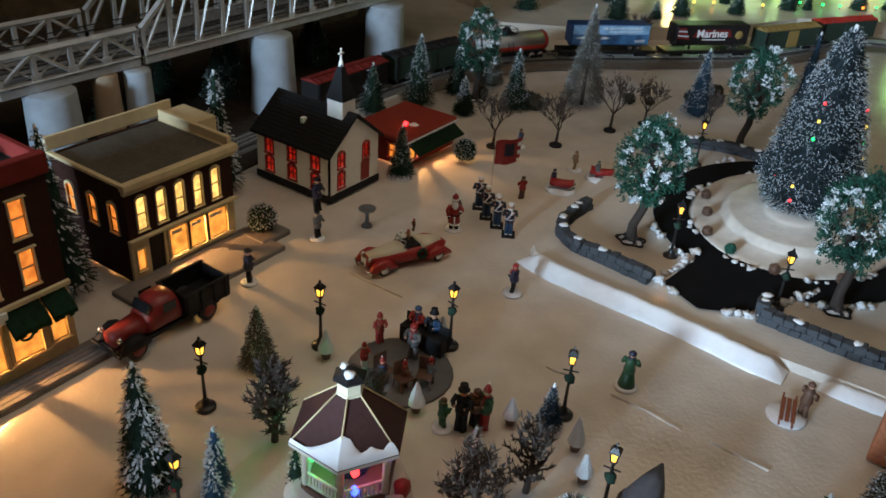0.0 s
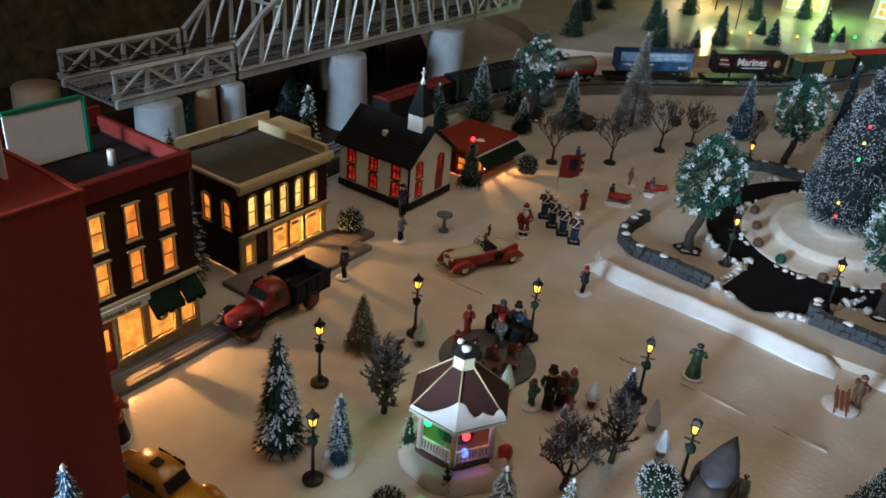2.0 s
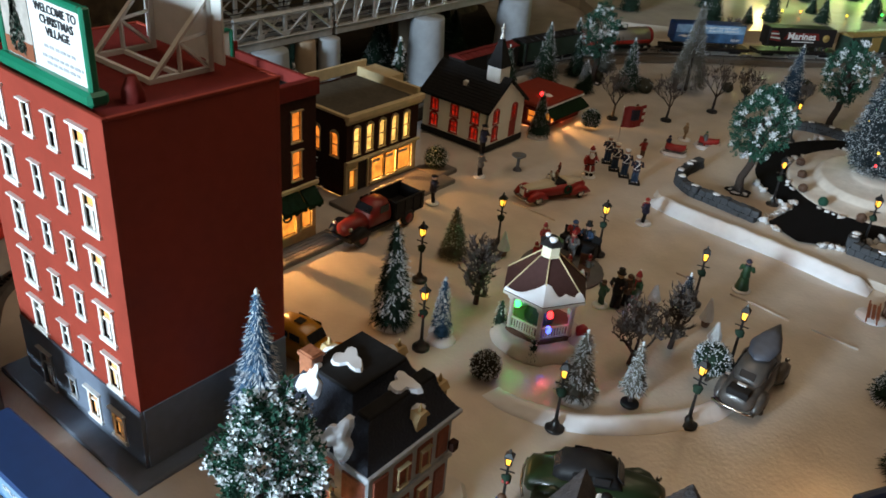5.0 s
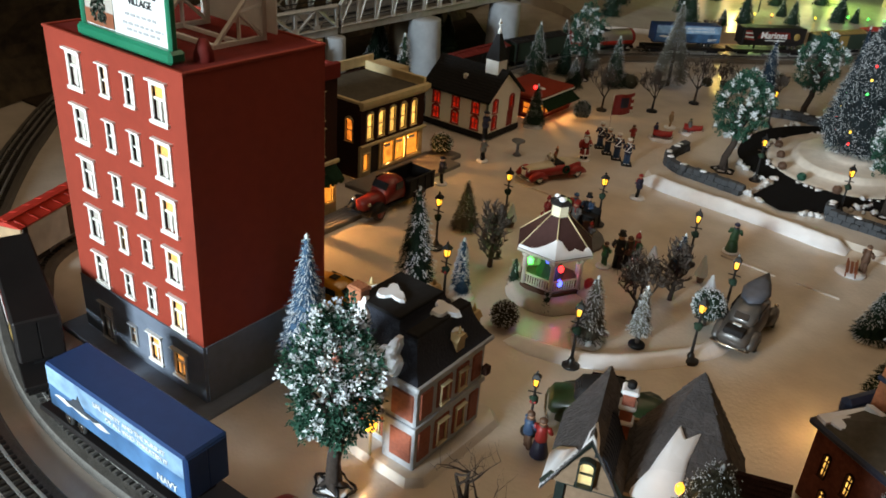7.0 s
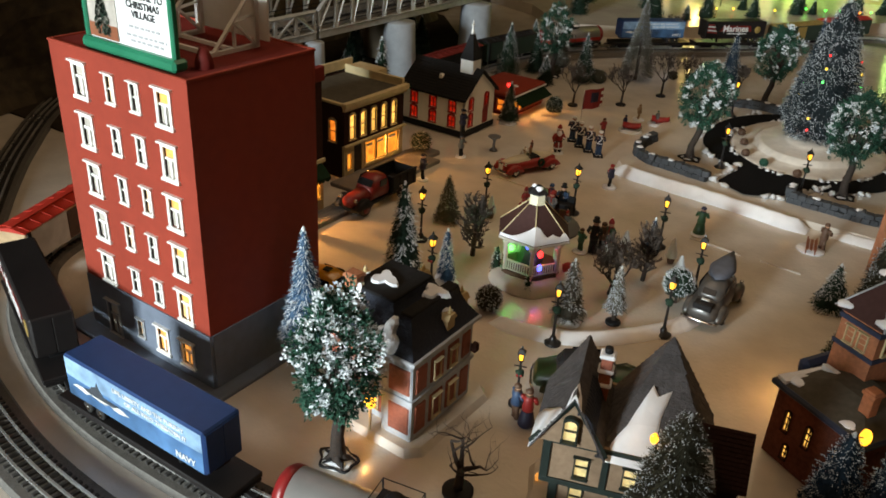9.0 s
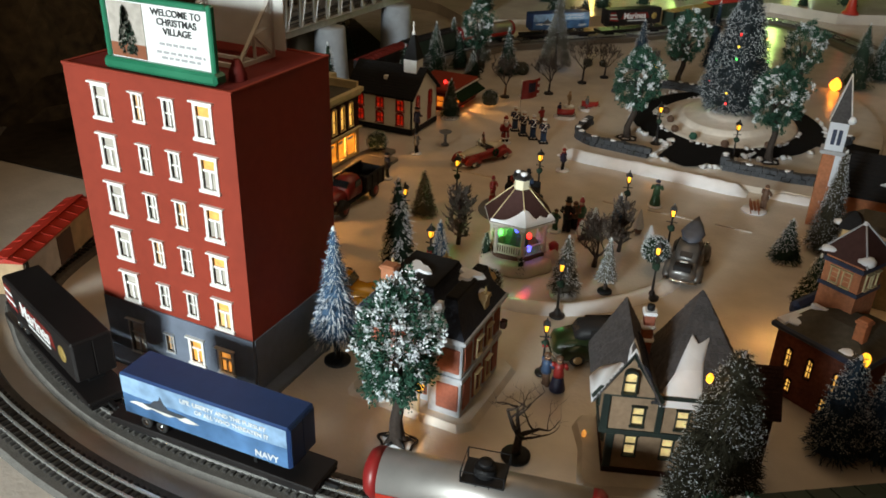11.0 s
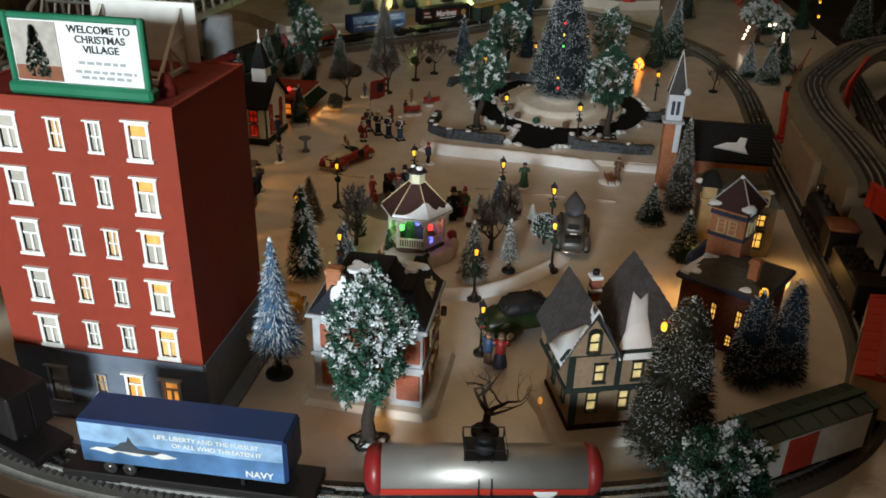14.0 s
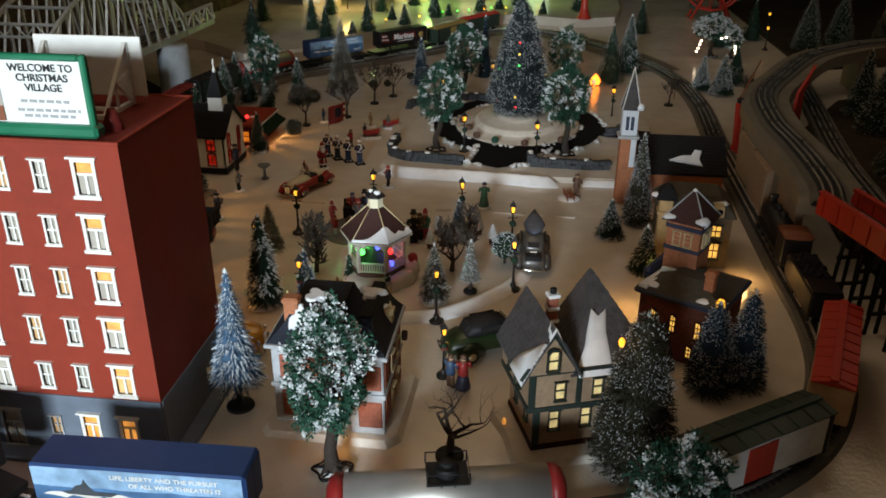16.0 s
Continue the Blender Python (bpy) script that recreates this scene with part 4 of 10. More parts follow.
    s.box(-0.004, d + 0.0005, h - 0.01, w + 0.004, d + 0.006, h + 0.030, 0, 0.0015)
    part("parapet", s, th, "dark red parapet")
    part("roof_vent", Shape(PLATE).cyl(0.006, h - 0.013, h + 0.012, 12, 0, T(0.15, 0.09)), th, "small steel roof vent")
    part("billboard_back", Shape(WHITE).box(0.030, 0.150, h - 0.01, 0.150, 0.153, h + 0.075, 0, 0.001), th, "blank back of a roof billboard")
    part("billboard_frame", Shape(GREEN).box(0.150, 0.147, h - 0.012, 0.157, 0.157, h + 0.078, 0, 0.002).box(0.030, 0.148, h + 0.0755, 0.1495, 0.156, h + 0.080), th, "green billboard frame")
    bulb("shop_lamp", (x - 0.07, 0.43, 0.088), 2.4, WARM, 0.004)


def torus(R, r, n, k):
    v = [((R + r * math.cos(2 * math.pi * j / k)) * math.cos(2 * math.pi * i / n), (R + r * math.cos(2 * math.pi * j / k)) * math.sin(2 * math.pi * i / n),
          r * math.sin(2 * math.pi * j / k)) for i in range(n) for j in range(k)]
    f = [(i * k + j, ((i + 1) % n) * k + j, ((i + 1) % n) * k + (j + 1) % k, i * k + (j + 1) % k) for i in range(n) for j in range(k)]
    return v, f


shop()


def corner_store():
    x, y0, y1, h, d = -1.045, 0.70, 0.925, 0.182, 0.195
    th = thing("corner_store", T(x, y0) @ Rz(90), "dark two-storey store with cream cornice and arched lit windows", "store")
    w = y1 - y0
    wins = [(0.020 + 0.039 * i, 0.094, 0.038 + 0.039 * i, 0.152) for i in range(5)]
    part("front_wall", walls(w, h - 0.082, [(a, b - 0.082, c, e - 0.082) for a, b, c, e in wins], 0.006, 0, Shape(BROWNBRICK), T(0, 0, 0.082)), th)
    for a, b, c, e in wins:
        window(th, T(a, 0, b), c - a, e - b, CREAM, LITYELLOW, "two", arch=True)
    low = [(0.010, 0.020, 0.026, 0.060), (0.036, 0.004, 0.066, 0.076), (0.078, 0.018, 0.116, 0.072), (0.120, 0.018, 0.158, 0.072), (0.162, 0.018, 0.206, 0.072)]
    part("shop_front", walls(w, 0.081, low, 0.006, 0, Shape(CREAM), T(0, 0, 0)), th, "cream shop front with display windows")
    for i, (a, b, c, e) in enumerate(low):
        if i == 1:
            part("door", Shape(BLACK).box(a, 0.003, b, c, 0.005, e), th, "dark recessed door")
        else:
            window(th, T(a, 0, b), c - a, e - b, CREAM, LITSHOP, "plain")
            if i > 1:
                part("window_notice", Shape(PAPER).box(a + 0.006, -0.0004, e - 0.012, c - 0.012, 0.0026, e - 0.006), th, "small white notice")
    part("ledge", Shape(CREAM).box(-0.004, -0.008, 0.0785, w + 0.004, 0.0, 0.0845, 0, 0.001), th)
    m = T(0, d, 0) @ Rz(-90)
    holes = [(a, 0.088, a + 0.020, 0.138) for a in (0.035, 0.095, 0.150)]
    part("side_wall", walls(d - 0.006, h, holes, 0.005, 0, Shape(BROWNBRICK), m), th)
    for a, b, c, e in holes:
        window(th, m @ T(a, 0, b), c - a, e - b, CREAM, LITWARM, "two", arch=True)
    part("side_wall", Shape(CREAM).box(0.006, 0, 0, d, 0.005, h, 0, 0, T(w, 0, 0) @ Rz(90)), th, "cream side wall")
    part("back_wall", Shape(BROWNBRICK).box(0.005, d - 0.005, 0, w - 0.005, d, h), th)
    part("roof", Shape(ROOFGREY).box(0.005, 0.006, h - 0.012, w - 0.005, d - 0.005, h - 0.002), th, "flat grey-brown roof")
    s = Shape(CREAM).box(-0.006, -0.012, h - 0.006, w + 0.008, 0.002, h + 0.006, 0, 0.001).box(-0.004, -0.007, h - 0.014, w + 0.004, 0.0, h - 0.0065)
    s.box(-0.005, 0.0025, h - 0.002, 0.004, d + 0.004, h + 0.004, 0, 0.001).box(-0.005, d - 0.002, h + 0.0045, w + 0.03, d + 0.004, h + 0.03, 0, 0.001)
    s.box(w - 0.003, 0.0025, h - 0.002, w + 0.006, d - 0.0025, h + 0.018, 0, 0.001)
    part("cornice", s, th, "cream moulded cornice")
    part("annexe", walls(0.050, 0.196, [(0.012, 0.045, 0.038, 0.120)], 0.006, 0, Shape(CREAM), T(w + 0.007, 0.10, 0)).box(0, 0.0065, 0, 0.050, 0.09, 0.196, 0, 0, T(w + 0.007, 0.10, 0)), th, "cream side annexe")
    bulb("store_lamp", (x - 0.05, 0.83, 0.062), 1.7, WARM, 0.004)


corner_store()
sh = Shape(SIDEWALK).box(-0.965, 0.27, -0.006, -0.912, 0.565, 0.006, 0, 0.002).box(-1.05, 0.655, -0.006, -0.94, 0.95, 0.0065, 0, 0.002)
walk_ob = solid("pavement", sh, "grey-brown brick pavement in front of the shops", "pavement", kind="structure")
sh = Shape(SIDEWALK).box(-0.0085, -0.0045, 0, 0.0085, 0.0045, 0.0012, 0, 0.0004).mesh("paver")
for i in range(5):
    for j in range(28):
        part("paver", sh, walk_ob, at=T(-0.957 + 0.0098 * i, 0.281 + 0.0102 * j + 0.0, 0.0058) @ Rz(90))
solid("pavement", Shape(SIDEWALK).box(-1.045, 0.925, -0.006, -0.975, 1.00, 0.008, 0, 0.003), "grey planter slab with a bush", "pavement", kind="structure")


def gable_roof(s, x0, x1, y0, y1, ze, zr, over, th, mi=0, along="x", rows=0, wide=0.0):
    """Two thick slopes that meet at a ridge; rows: courses of shingle laid on them."""
    lo, hi = (y0, y1) if along == "x" else (x0, x1)
    a0, a1 = (x0 - over, x1 + over) if along == "x" else (y0 - over, y1 + over)
    mid = (lo + hi) / 2
    slope = (zr - ze) / (mid - lo)
    P = (lambda a, b, z: (a, b, z)) if along == "x" else (lambda a, b, z: (b, a, z))
    for e, sg in ((lo - over, 1), (hi + over, -1)):
        z0 = ze - over * slope
        if rows and not wide:
            # the courses and the slab under them in one piece
            line = [(0, -th)] + [(u, k) for r in range(rows) for u, k in ((r / rows, 0.0018), ((r + 1) / rows, 0.0003))] + [(1, -th)]
            v = [P(a, e + (mid - e) * u, z0 + (zr - z0) * u + th + k) for u, k in line for a in (a0, a1)]
            n = len(line)
            s.add(v, [(2 * i, 2 * i + 1, (2 * i + 3) % (2 * n), (2 * i + 2) % (2 * n)) for i in range(n)] + [tuple(range(0, 2 * n, 2)), tuple(range(2 * n - 1, 0, -2))], mi)
            continue
        v = [P(a0, e, z0), P(a1, e, z0), P(a1, mid, zr), P(a0, mid, zr), P(a0, e, z0 + th), P(a1, e, z0 + th), P(a1, mid, zr + th), P(a0, mid, zr + th)]
        s.add(v, [(0, 1, 2, 3), (4, 7, 6, 5), (0, 4, 5, 1), (1, 5, 6, 2), (2, 6, 7, 3), (3, 7, 4, 0)], mi)
        for r in range(rows):
            u0, u1 = r / rows, (r + 1.08) / rows
            if wide:
                # single shingles, each a little uneven
                a = a0 - wide * 0.5 * (r % 2)
                while a < a1 - 0.0005:
                    c0, c1 = max(a, a0) + 0.0002, min(a + wide * rnd(0.85, 1.1), a1) - 0.0002
                    up = rnd(0.0013, 0.0027)
                    w0 = u0 - rnd(0, 0.10) / rows if r else u0
                    b0, k0 = e + (mid - e) * w0, z0 + (zr - z0) * w0 + th
                    b1, k1 = e + (mid - e) * min(u1, 1), z0 + (zr - z0) * min(u1, 1) + th + 0.0003
                    if c1 - c0 > 0.0006:
                        s.add([P(c0, b0, k0 + up), P(c1, b0, k0 + up), P(c1, b1, k1), P(c0, b1, k1), P(c0, b0, k0), P(c1, b0, k0)], [(0, 1, 2, 3), (4, 5, 1, 0), (0, 3, 4), (1, 5, 2)], mi)
                    a = c1 + 0.0002
    return s


CHURCHWHITE = mat("church_white", (0.90, 0.87, 0.80), 0.5, var=0.04)


def church():
    x0, x1, y0, y1, ze, zr = -1.205, -1.0, 1.137, 1.292, 0.109, 0.172
    th = thing("white_church", T(x0, y0), "white church with black roof, square belfry and red lit windows", "church")
    L, W = x1 - x0, y1 - y0
    part("foundation", Shape(BLACK).box(-0.003, -0.003, 0, L + 0.003, W + 0.003, 0.016, 0, 0.001), th, "black foundation")
    aw, ah = 0.021, 0.029
    side = [(0.027 + 0.065 * i, z, 0.027 + 0.065 * i + aw, z + ah) for i in range(3) for z in (0.024, 0.066)]
    part("side_wall", walls(L, ze - 0.016, [(a, b - 0.016, c, e - 0.016) for a, b, c, e in side], 0.004, 0, Shape(CHURCHWHITE), T(0, 0, 0.016)), th)
    for a, b, c, e in side:
        window(th, T(a, 0, b), c - a, e - b, CARRED, LITRED, "four", arch=True)
    fr = T(L, 0, 0) @ Rz(90)
    front = [(0.026, 0.026, 0.045, 0.056), (0.026, 0.070, 0.045, 0.100), (0.104, 0.070, 0.123, 0.100), (0.098, 0.017, 0.128, 0.060)]
    s = walls(W, ze - 0.016, [(a, b - 0.016, c, e - 0.016) for a, b, c, e in front], 0.004, 0, Shape(CHURCHWHITE), fr @ T(0, 0, 0.016))
    s.prism([(0.0, ze), (W, ze), (W / 2, zr - 0.002)], -0.004, 0.0, 0, fr @ Matrix.Rotation(radians(90), 4, "X"))
    part("front_wall", s, th)
    for i, (a, b, c, e) in enumerate(front):
        if i == 3:
            part("door", Shape(CARRED).box(a, 0.001, b, c, 0.003, e, 0, 0, fr).prism([(a, e), (c, e), ((a + c) / 2, e + 0.016)], 0.0, 0.0015, 0, fr @ Matrix.Rotation(radians(90), 4, "X")), th, "red arched door")
        else:
            window(th, fr @ T(a, 0, b), c - a, e - b, CARRED, LITRED, "four", arch=True)
    s = Shape(WHITE).box(0, W - 0.004, 0.016, L - 0.0045, W, ze).box(0, 0.0045, 0.016, 0.004, W - 0.0045, ze)
    s.prism([(0.0, ze), (W, ze), (W / 2, zr - 0.002)], -0.004, 0.0, 0, T(0.004, 0, 0) @ Rz(90) @ Matrix.Rotation(radians(90), 4, "X"))
    part("back_wall", s, th)
    part("roof", gable_roof(Shape(ROOFBLACK), 0, L, 0, W, ze, zr, 0.009, 0.005, 0, "x", 12), th, "black shingled gable roof")
    part("roof_vent", Shape(WHITE).box(0.098, 0.030, 0.140, 0.108, 0.042, 0.152, 0, 0.001), th, "small white roof vent")
    part("belfry", Shape(WHITE).box(L - 0.057, W / 2 - 0.020, 0.140, L - 0.016, W / 2 + 0.021, 0.199, 0, 0.001), th, "white square belfry")
    part("spire", Shape(ROOFBLACK).lathe([(0.0305, 0.1992), (0.0300, 0.203), (0.0055, 0.270)], 4, 0, False, T(L - 0.0365, W / 2), math.pi / 4), th, "black pyramid spire")
    part("cross", Shape(WHITE).lathe([(0.006, 0.266), (0.004, 0.275), (0.002, 0.280)], 8, 0, True, T(L - 0.0365, W / 2)).box(L - 0.0380, W / 2 - 0.0015, 0.279, L - 0.0350, W / 2 + 0.0015, 0.302)
         .box(L - 0.0380, W / 2 - 0.007, 0.290, L - 0.0350, W / 2 + 0.007, 0.293), th, "white cross")


church()


def diner():
    x, y0, y1, d, h = -0.992, 1.385, 1.575, 0.15, 0.058
    th = thing("red_diner", T(x, y0) @ Rz(90), "low red diner with a striped awning and warm lit windows", "diner")
    w = y1 - y0
    holes = [(0.012 + 0.030 * i, 0.014, 0.036 + 0.030 * i, 0.046) for i in range(6)]
    part("front_wall", walls(w, h, holes, 0.005, 0, Shape(DARKRED), T(0, 0, 0)), th)
    for a, b, c, e in holes:
        window(th, T(a, 0, b), c - a, e - b, CARRED, LITSHOP, "plain")
    m = T(0, d, 0) @ Rz(-90)
    sd = [(0.10, 0.014, 0.124, 0.046), (0.04, 0.014, 0.064, 0.046)]
    part("side_wall", walls(d - 0.005, h, sd, 0.005, 0, Shape(DARKRED), m), th)
    for a, b, c, e in sd:
        window(th, m @ T(a, 0, b), c - a, e - b, CARRED, LITWARM, "two")
    part("side_wall", Shape(DARKRED).box(w - 0.005, 0.0055, 0, w, d, h), th)
    part("back_wall", Shape(DARKRED).box(0.0055, d - 0.005, 0, w - 0.0055, d, h), th)
    part("roof", Shape(HOTELRED).box(-0.006, -0.004, h, w + 0.006, d + 0.004, h + 0.012, 0, 0.003), th, "flat red roof")
    for i in range(14):
        s = Shape(AWNING)
        u0, u1 = 0.004 + i * 0.013, 0.0165 + i * 0.013
        s.add([(u0, -0.002, h - 0.001), (u1, -0.002, h - 0.001), (u1, -0.034, h - 0.020), (u0, -0.034, h - 0.020), (u0, -0.002, h - 0.004), (u1, -0.002, h - 0.004), (u1, -0.034, h - 0.023), (u0, -0.034, h - 0.023)],
              [(0, 3, 2, 1), (4, 5, 6, 7), (3, 7, 6, 2), (0, 4, 7, 3), (1, 2, 6, 5)], 0)
        part("awning_strip", s, th, "dark green awning strip")
    part("trim", Shape(SNOW).box(-0.007, -0.0065, h + 0.001, w + 0.007, -0.0042, h + 0.006, 0, 0.0008), th, "white roof trim")
    part("beacon", Shape(BULBRED).ball((0.06, 0.05, h + 0.018), 0.006, 8), th, "red glowing roof beacon")
    part("snow_patch", Shape(SNOW).ball((0.08, 0.04, h + 0.010), 0.014, 10, 0, 0.35, 0.3), th, "patch of snow")
    bulb("diner_lamp", (x - 0.04, 1.48, 0.040), 1.5, WARM, 0.003)


diner()

# ---- park ----
PZ = 0.012
park = spline([(-0.575, 1.228), (-0.40, 1.206), (-0.2, 1.194), (0.0, 1.198), (0.14, 1.23), (0.20, 1.5), (0.22, 1.9), (0.10, 2.25), (-0.2, 2.38), (-0.5, 2.3), (-0.62, 2.0), (-0.62, 1.6), (-0.59, 1.35)], 0.02, True)
ring = [(p.x, p.y) for p in park[:-1]]
cx = sum(p[0] for p in ring) / len(ring)
cy = sum(p[1] for p in ring) / len(ring)
sh = Shape(SNOWFLOOR)
sh.prism(ring, -0.004, PZ, 0, None, [(cx + (x - cx) * 0.985, cy + (y - cy) * 0.985) for x, y in ring])
solid("park_ground", sh, "low raised snow terrace of the park", "park terrace", kind="structure")


def bank(name, pts, w, h, label, zb=0.0, seed=1, back=-0.12):
    """A rounded bank of snow with an uneven face along a line."""
    c = spline(pts, 0.010)
    prof = [(-0.5, -0.12), (-0.46, 0.10), (-0.30, 0.40), (-0.05, 0.86), (0.06, 0.97), (0.18, 1.0), (0.34, 0.9), (0.5, back)]
    v, k, n = [], len(prof), len(c)
    for i, p in enumerate(c):
        d = c[min(i + 1, n - 1)] - c[max(i - 1, 0)]
        nn = Vector((-d.y, d.x, 0)).normalized()
        for o, z in prof:
            q = 1 + 0.10 * noise.noise(Vector((p.x * 30 + seed, p.y * 30, o))) + 0.05 * noise.noise(Vector((p.x * 140 + seed, p.y * 60, o)))
            e = min(1, min(i, n - 1 - i) / 3 + 0.05)
            v.append((p.x + nn.x * o * w * q, p.y + nn.y * o * w * q, zb + z * h * q * e))
    f = [(i * k + j, (i + 1) * k + j, (i + 1) * k + j + 1, i * k + j + 1) for i in range(n - 1) for j in range(k - 1)]
    return solid(name, Shape(SNOW).add(v, f, 0, True), label, "snow bank")


bank("snow_bank", [(-0.580, 1.216), (-0.54, 1.204), (-0.47, 1.194), (-0.37, 1.190), (-0.26, 1.185), (-0.16, 1.172), (-0.075, 1.168)], 0.040, 0.022, "white snow bank along the park front", seed=3, back=0.55)
bank("snow_bank", [(-0.035, 1.190), (0.02, 1.188), (0.10, 1.192)], 0.034, 0.012, "short white snow bank by the path", seed=6, back=0.5)

# black path: the ring, the apron and the branch
PC = (-0.215, 1.70)


def path_mesh():
    s = Shape(ASPHALT)
    n = 72
    v = []
    for i in range(n):
        a = 2 * math.pi * i / n
        q = 1 + 0.02 * noise.noise(Vector((math.cos(a) * 3, math.sin(a) * 3, 2)))
        for r, rr in ((0.195, 0.245), (0.262, 0.335)):
            v.append((PC[0] + r * math.cos(a) * q * 1.05, PC[1] + rr * math.sin(a) * q * 0.98, PZ + 0.0022))
    s.add(v, [(2 * i, 2 * i + 1, 2 * ((i + 1) % n) + 1, 2 * ((i + 1) % n)) for i in range(n)])
    e = PZ + 0.0034
    s.add([(-0.335, 1.285, e), (-0.255, 1.245, e), (-0.185, 1.285, e), (-0.12, 1.46, e), (-0.31, 1.46, e)], [(0, 1, 2, 3, 4)])
    s.add([(0.02, 1.60, e), (0.20, 1.56, e), (0.21, 1.66, e), (0.04, 1.70, e)], [(0, 1, 2, 3)])
    return s


solid("park_path", path_mesh(), "black path circling the decorated tree", "path", kind="structure")
sh = Shape(SNOWDULL)
sh.lathe([(0.205, PZ), (0.198, PZ + 0.004), (0.185, PZ + 0.005), (0.147, PZ + 0.006), (0.142, PZ + 0.010), (0.134, PZ + 0.021), (0.126, PZ + 0.0225), (0.068, PZ + 0.0235), (0.063, PZ + 0.027), (0.054, PZ + 0.031), (0.02, PZ + 0.032)], 48, 0, True,
         T(PC[0], PC[1] + 0.01, 0) @ Matrix.Diagonal((1.0, 1.27, 1, 1)))
solid("tree_mound", sh, "round two-step snow mound under the decorated tree", "snow mound")

# stones bordering the path
pb = []
for k in range(6):
    s = Shape(PEBBLE)
    s.ball((0, 0, 0.004), 0.0080, 8, 0, 0.75, 0.9, k * 3.1)
    pb.append(s.mesh("stone"))
border = thing("path_border", T(0, 0, 0), "border of rough white stones along the black path", "stone border")
n = 0


def stone(x, y, z=PZ):
    q = random.choice((0.6, 0.8, 0.9, 1.1))
    part("stone", pb[random.randrange(6)], border, at=T(x, y, z) @ Rz(random.uniform(0, 360)) @ Matrix.Diagonal((q * random.uniform(0.7, 1.4), q * random.uniform(0.7, 1.3), q * random.uniform(0.6, 1.2), 1)))


for i in range(78):
    a = 2 * math.pi * i / 78
    if noise.noise(Vector((4 * math.cos(a), 4 * math.sin(a), 5))) > -0.05:
        stone(PC[0] + (0.209 + rnd(-0.004, 0.004)) * math.cos(a), PC[1] + 0.256 * math.sin(a))
for i in range(96):
    a = 2 * math.pi * i / 96
    x, y = PC[0] + 0.284 * math.cos(a), PC[1] + 0.338 * math.sin(a)
    if not (y < 1.45 and -0.32 < x < -0.11) and not (x > 0.0 and 1.56 < y < 1.70) and noise.noise(Vector((4 * math.cos(a), 4 * math.sin(a), 1))) > -0.12:
        stone(x + rnd(-0.005, 0.005), y + rnd(-0.005, 0.005))
for a, b in (((-0.345, 1.29), (-0.325, 1.45)), ((-0.345, 1.29), (-0.262, 1.243)), ((-0.175, 1.285), (-0.10, 1.45)), ((-0.180, 1.282), (-0.248, 1.243))):
    m = int(math.hypot(b[0] - a[0], b[1] - a[1]) / 0.0135)
    for i in range(m + 1):
        if a[1] > 1.28 and b[1] < 1.25:
            if i > m * 0.55:
                continue
        stone(a[0] + (b[0] - a[0]) * i / m + random.uniform(-0.003, 0.003), a[1] + (b[1] - a[1]) * i / m)


def stone_wall(pts, w, h, label, z=PZ):
    """A low wall of rough grey stones, each its own piece, with snow lying on its top in patches."""
    c = spline(pts, 0.0185)
    th = thing("stone_wall", T(0, 0, 0), label, "stone wall")
    for i in range(len(c) - 1):
        d = c[i + 1] - c[i]
        m = T(c[i].x, c[i].y, z) @ Matrix.Rotation(math.atan2(d.y, d.x), 4, "Z")
        for lay in range(2):
            k = random.uniform(0.86, 1.10)
            s = Shape(WALLSTONE)
            o = 0.006 if lay else 0
            s.box(0.0005 + o, -w / 2 * k, lay * h / 2 - 0.002 * (lay == 0), 0.0184 + o, w / 2 * k, (lay + 1) * h / 2 * random.uniform(0.94, 1.08), 0, 0.0015, m)
            s.v = [tuple(Vector(p) + 0.0030 * Vector(noise.noise_vector(Vector(p) * 150))) for p in s.v]
            part("stone", s, th)
        if random.random() < 0.28:
            s = Shape(SNOW).ball((0.009, 0, h + 0.001), 0.0095, 9, 0, 0.28, 0.5, i)
            part("snow_patch", s, th, "patch of snow", at=m)
    return th


stone_wall([(-0.572, 1.47), (-0.578, 1.40), (-0.570, 1.335), (-0.52, 1.292), (-0.44, 1.282), (-0.355, 1.270)], 0.020, 0.026, "curved low grey stone wall dusted with snow")
stone_wall([(-0.165, 1.285), (-0.09, 1.282), (0.0, 1.280), (0.06, 1.29)], 0.020, 0.026, "straight low grey stone wall dusted with snow")
stone_wall([(-0.165, 1.33), (-0.163, 1.29)], 0.020, 0.030, "end post of a grey stone wall")
stone_wall([(-0.60, 1.83), (-0.575, 1.905), (-0.50, 1.965), (-0.40, 1.985), (-0.30, 1.965)], 0.020, 0.026, "curved grey stone wall behind the park tree")
stone_wall([(0.06, 1.60), (0.10, 1.62), (0.13, 1.68)], 0.02, 0.026, "short dark stone wall by the path")

# ---- trees ----


def spike(s, p, d, L, w, mi=0):
    """One needle: a slim three-sided blade from p along d."""
    d = d.normalized()
    a = d.cross(Vector((0.2, 0.3, 0.93)))
    a = (a if a.length > 1e-4 else Vector((1, 0, 0))).normalized() * w
    b = d.cross(a).normalized() * w
    k = len(s.v)
    s.v += [tuple(p + a), tuple(p - 0.5 * a + 0.87 * b), tuple(p - 0.5 * a - 0.87 * b), tuple(p + d * L)]
    s.f += [(k, k + 1, k + 3), (k + 1, k + 2, k + 3), (k + 2, k, k + 3)]
    s.m += [mi] * 3
    s.s += [False] * 3


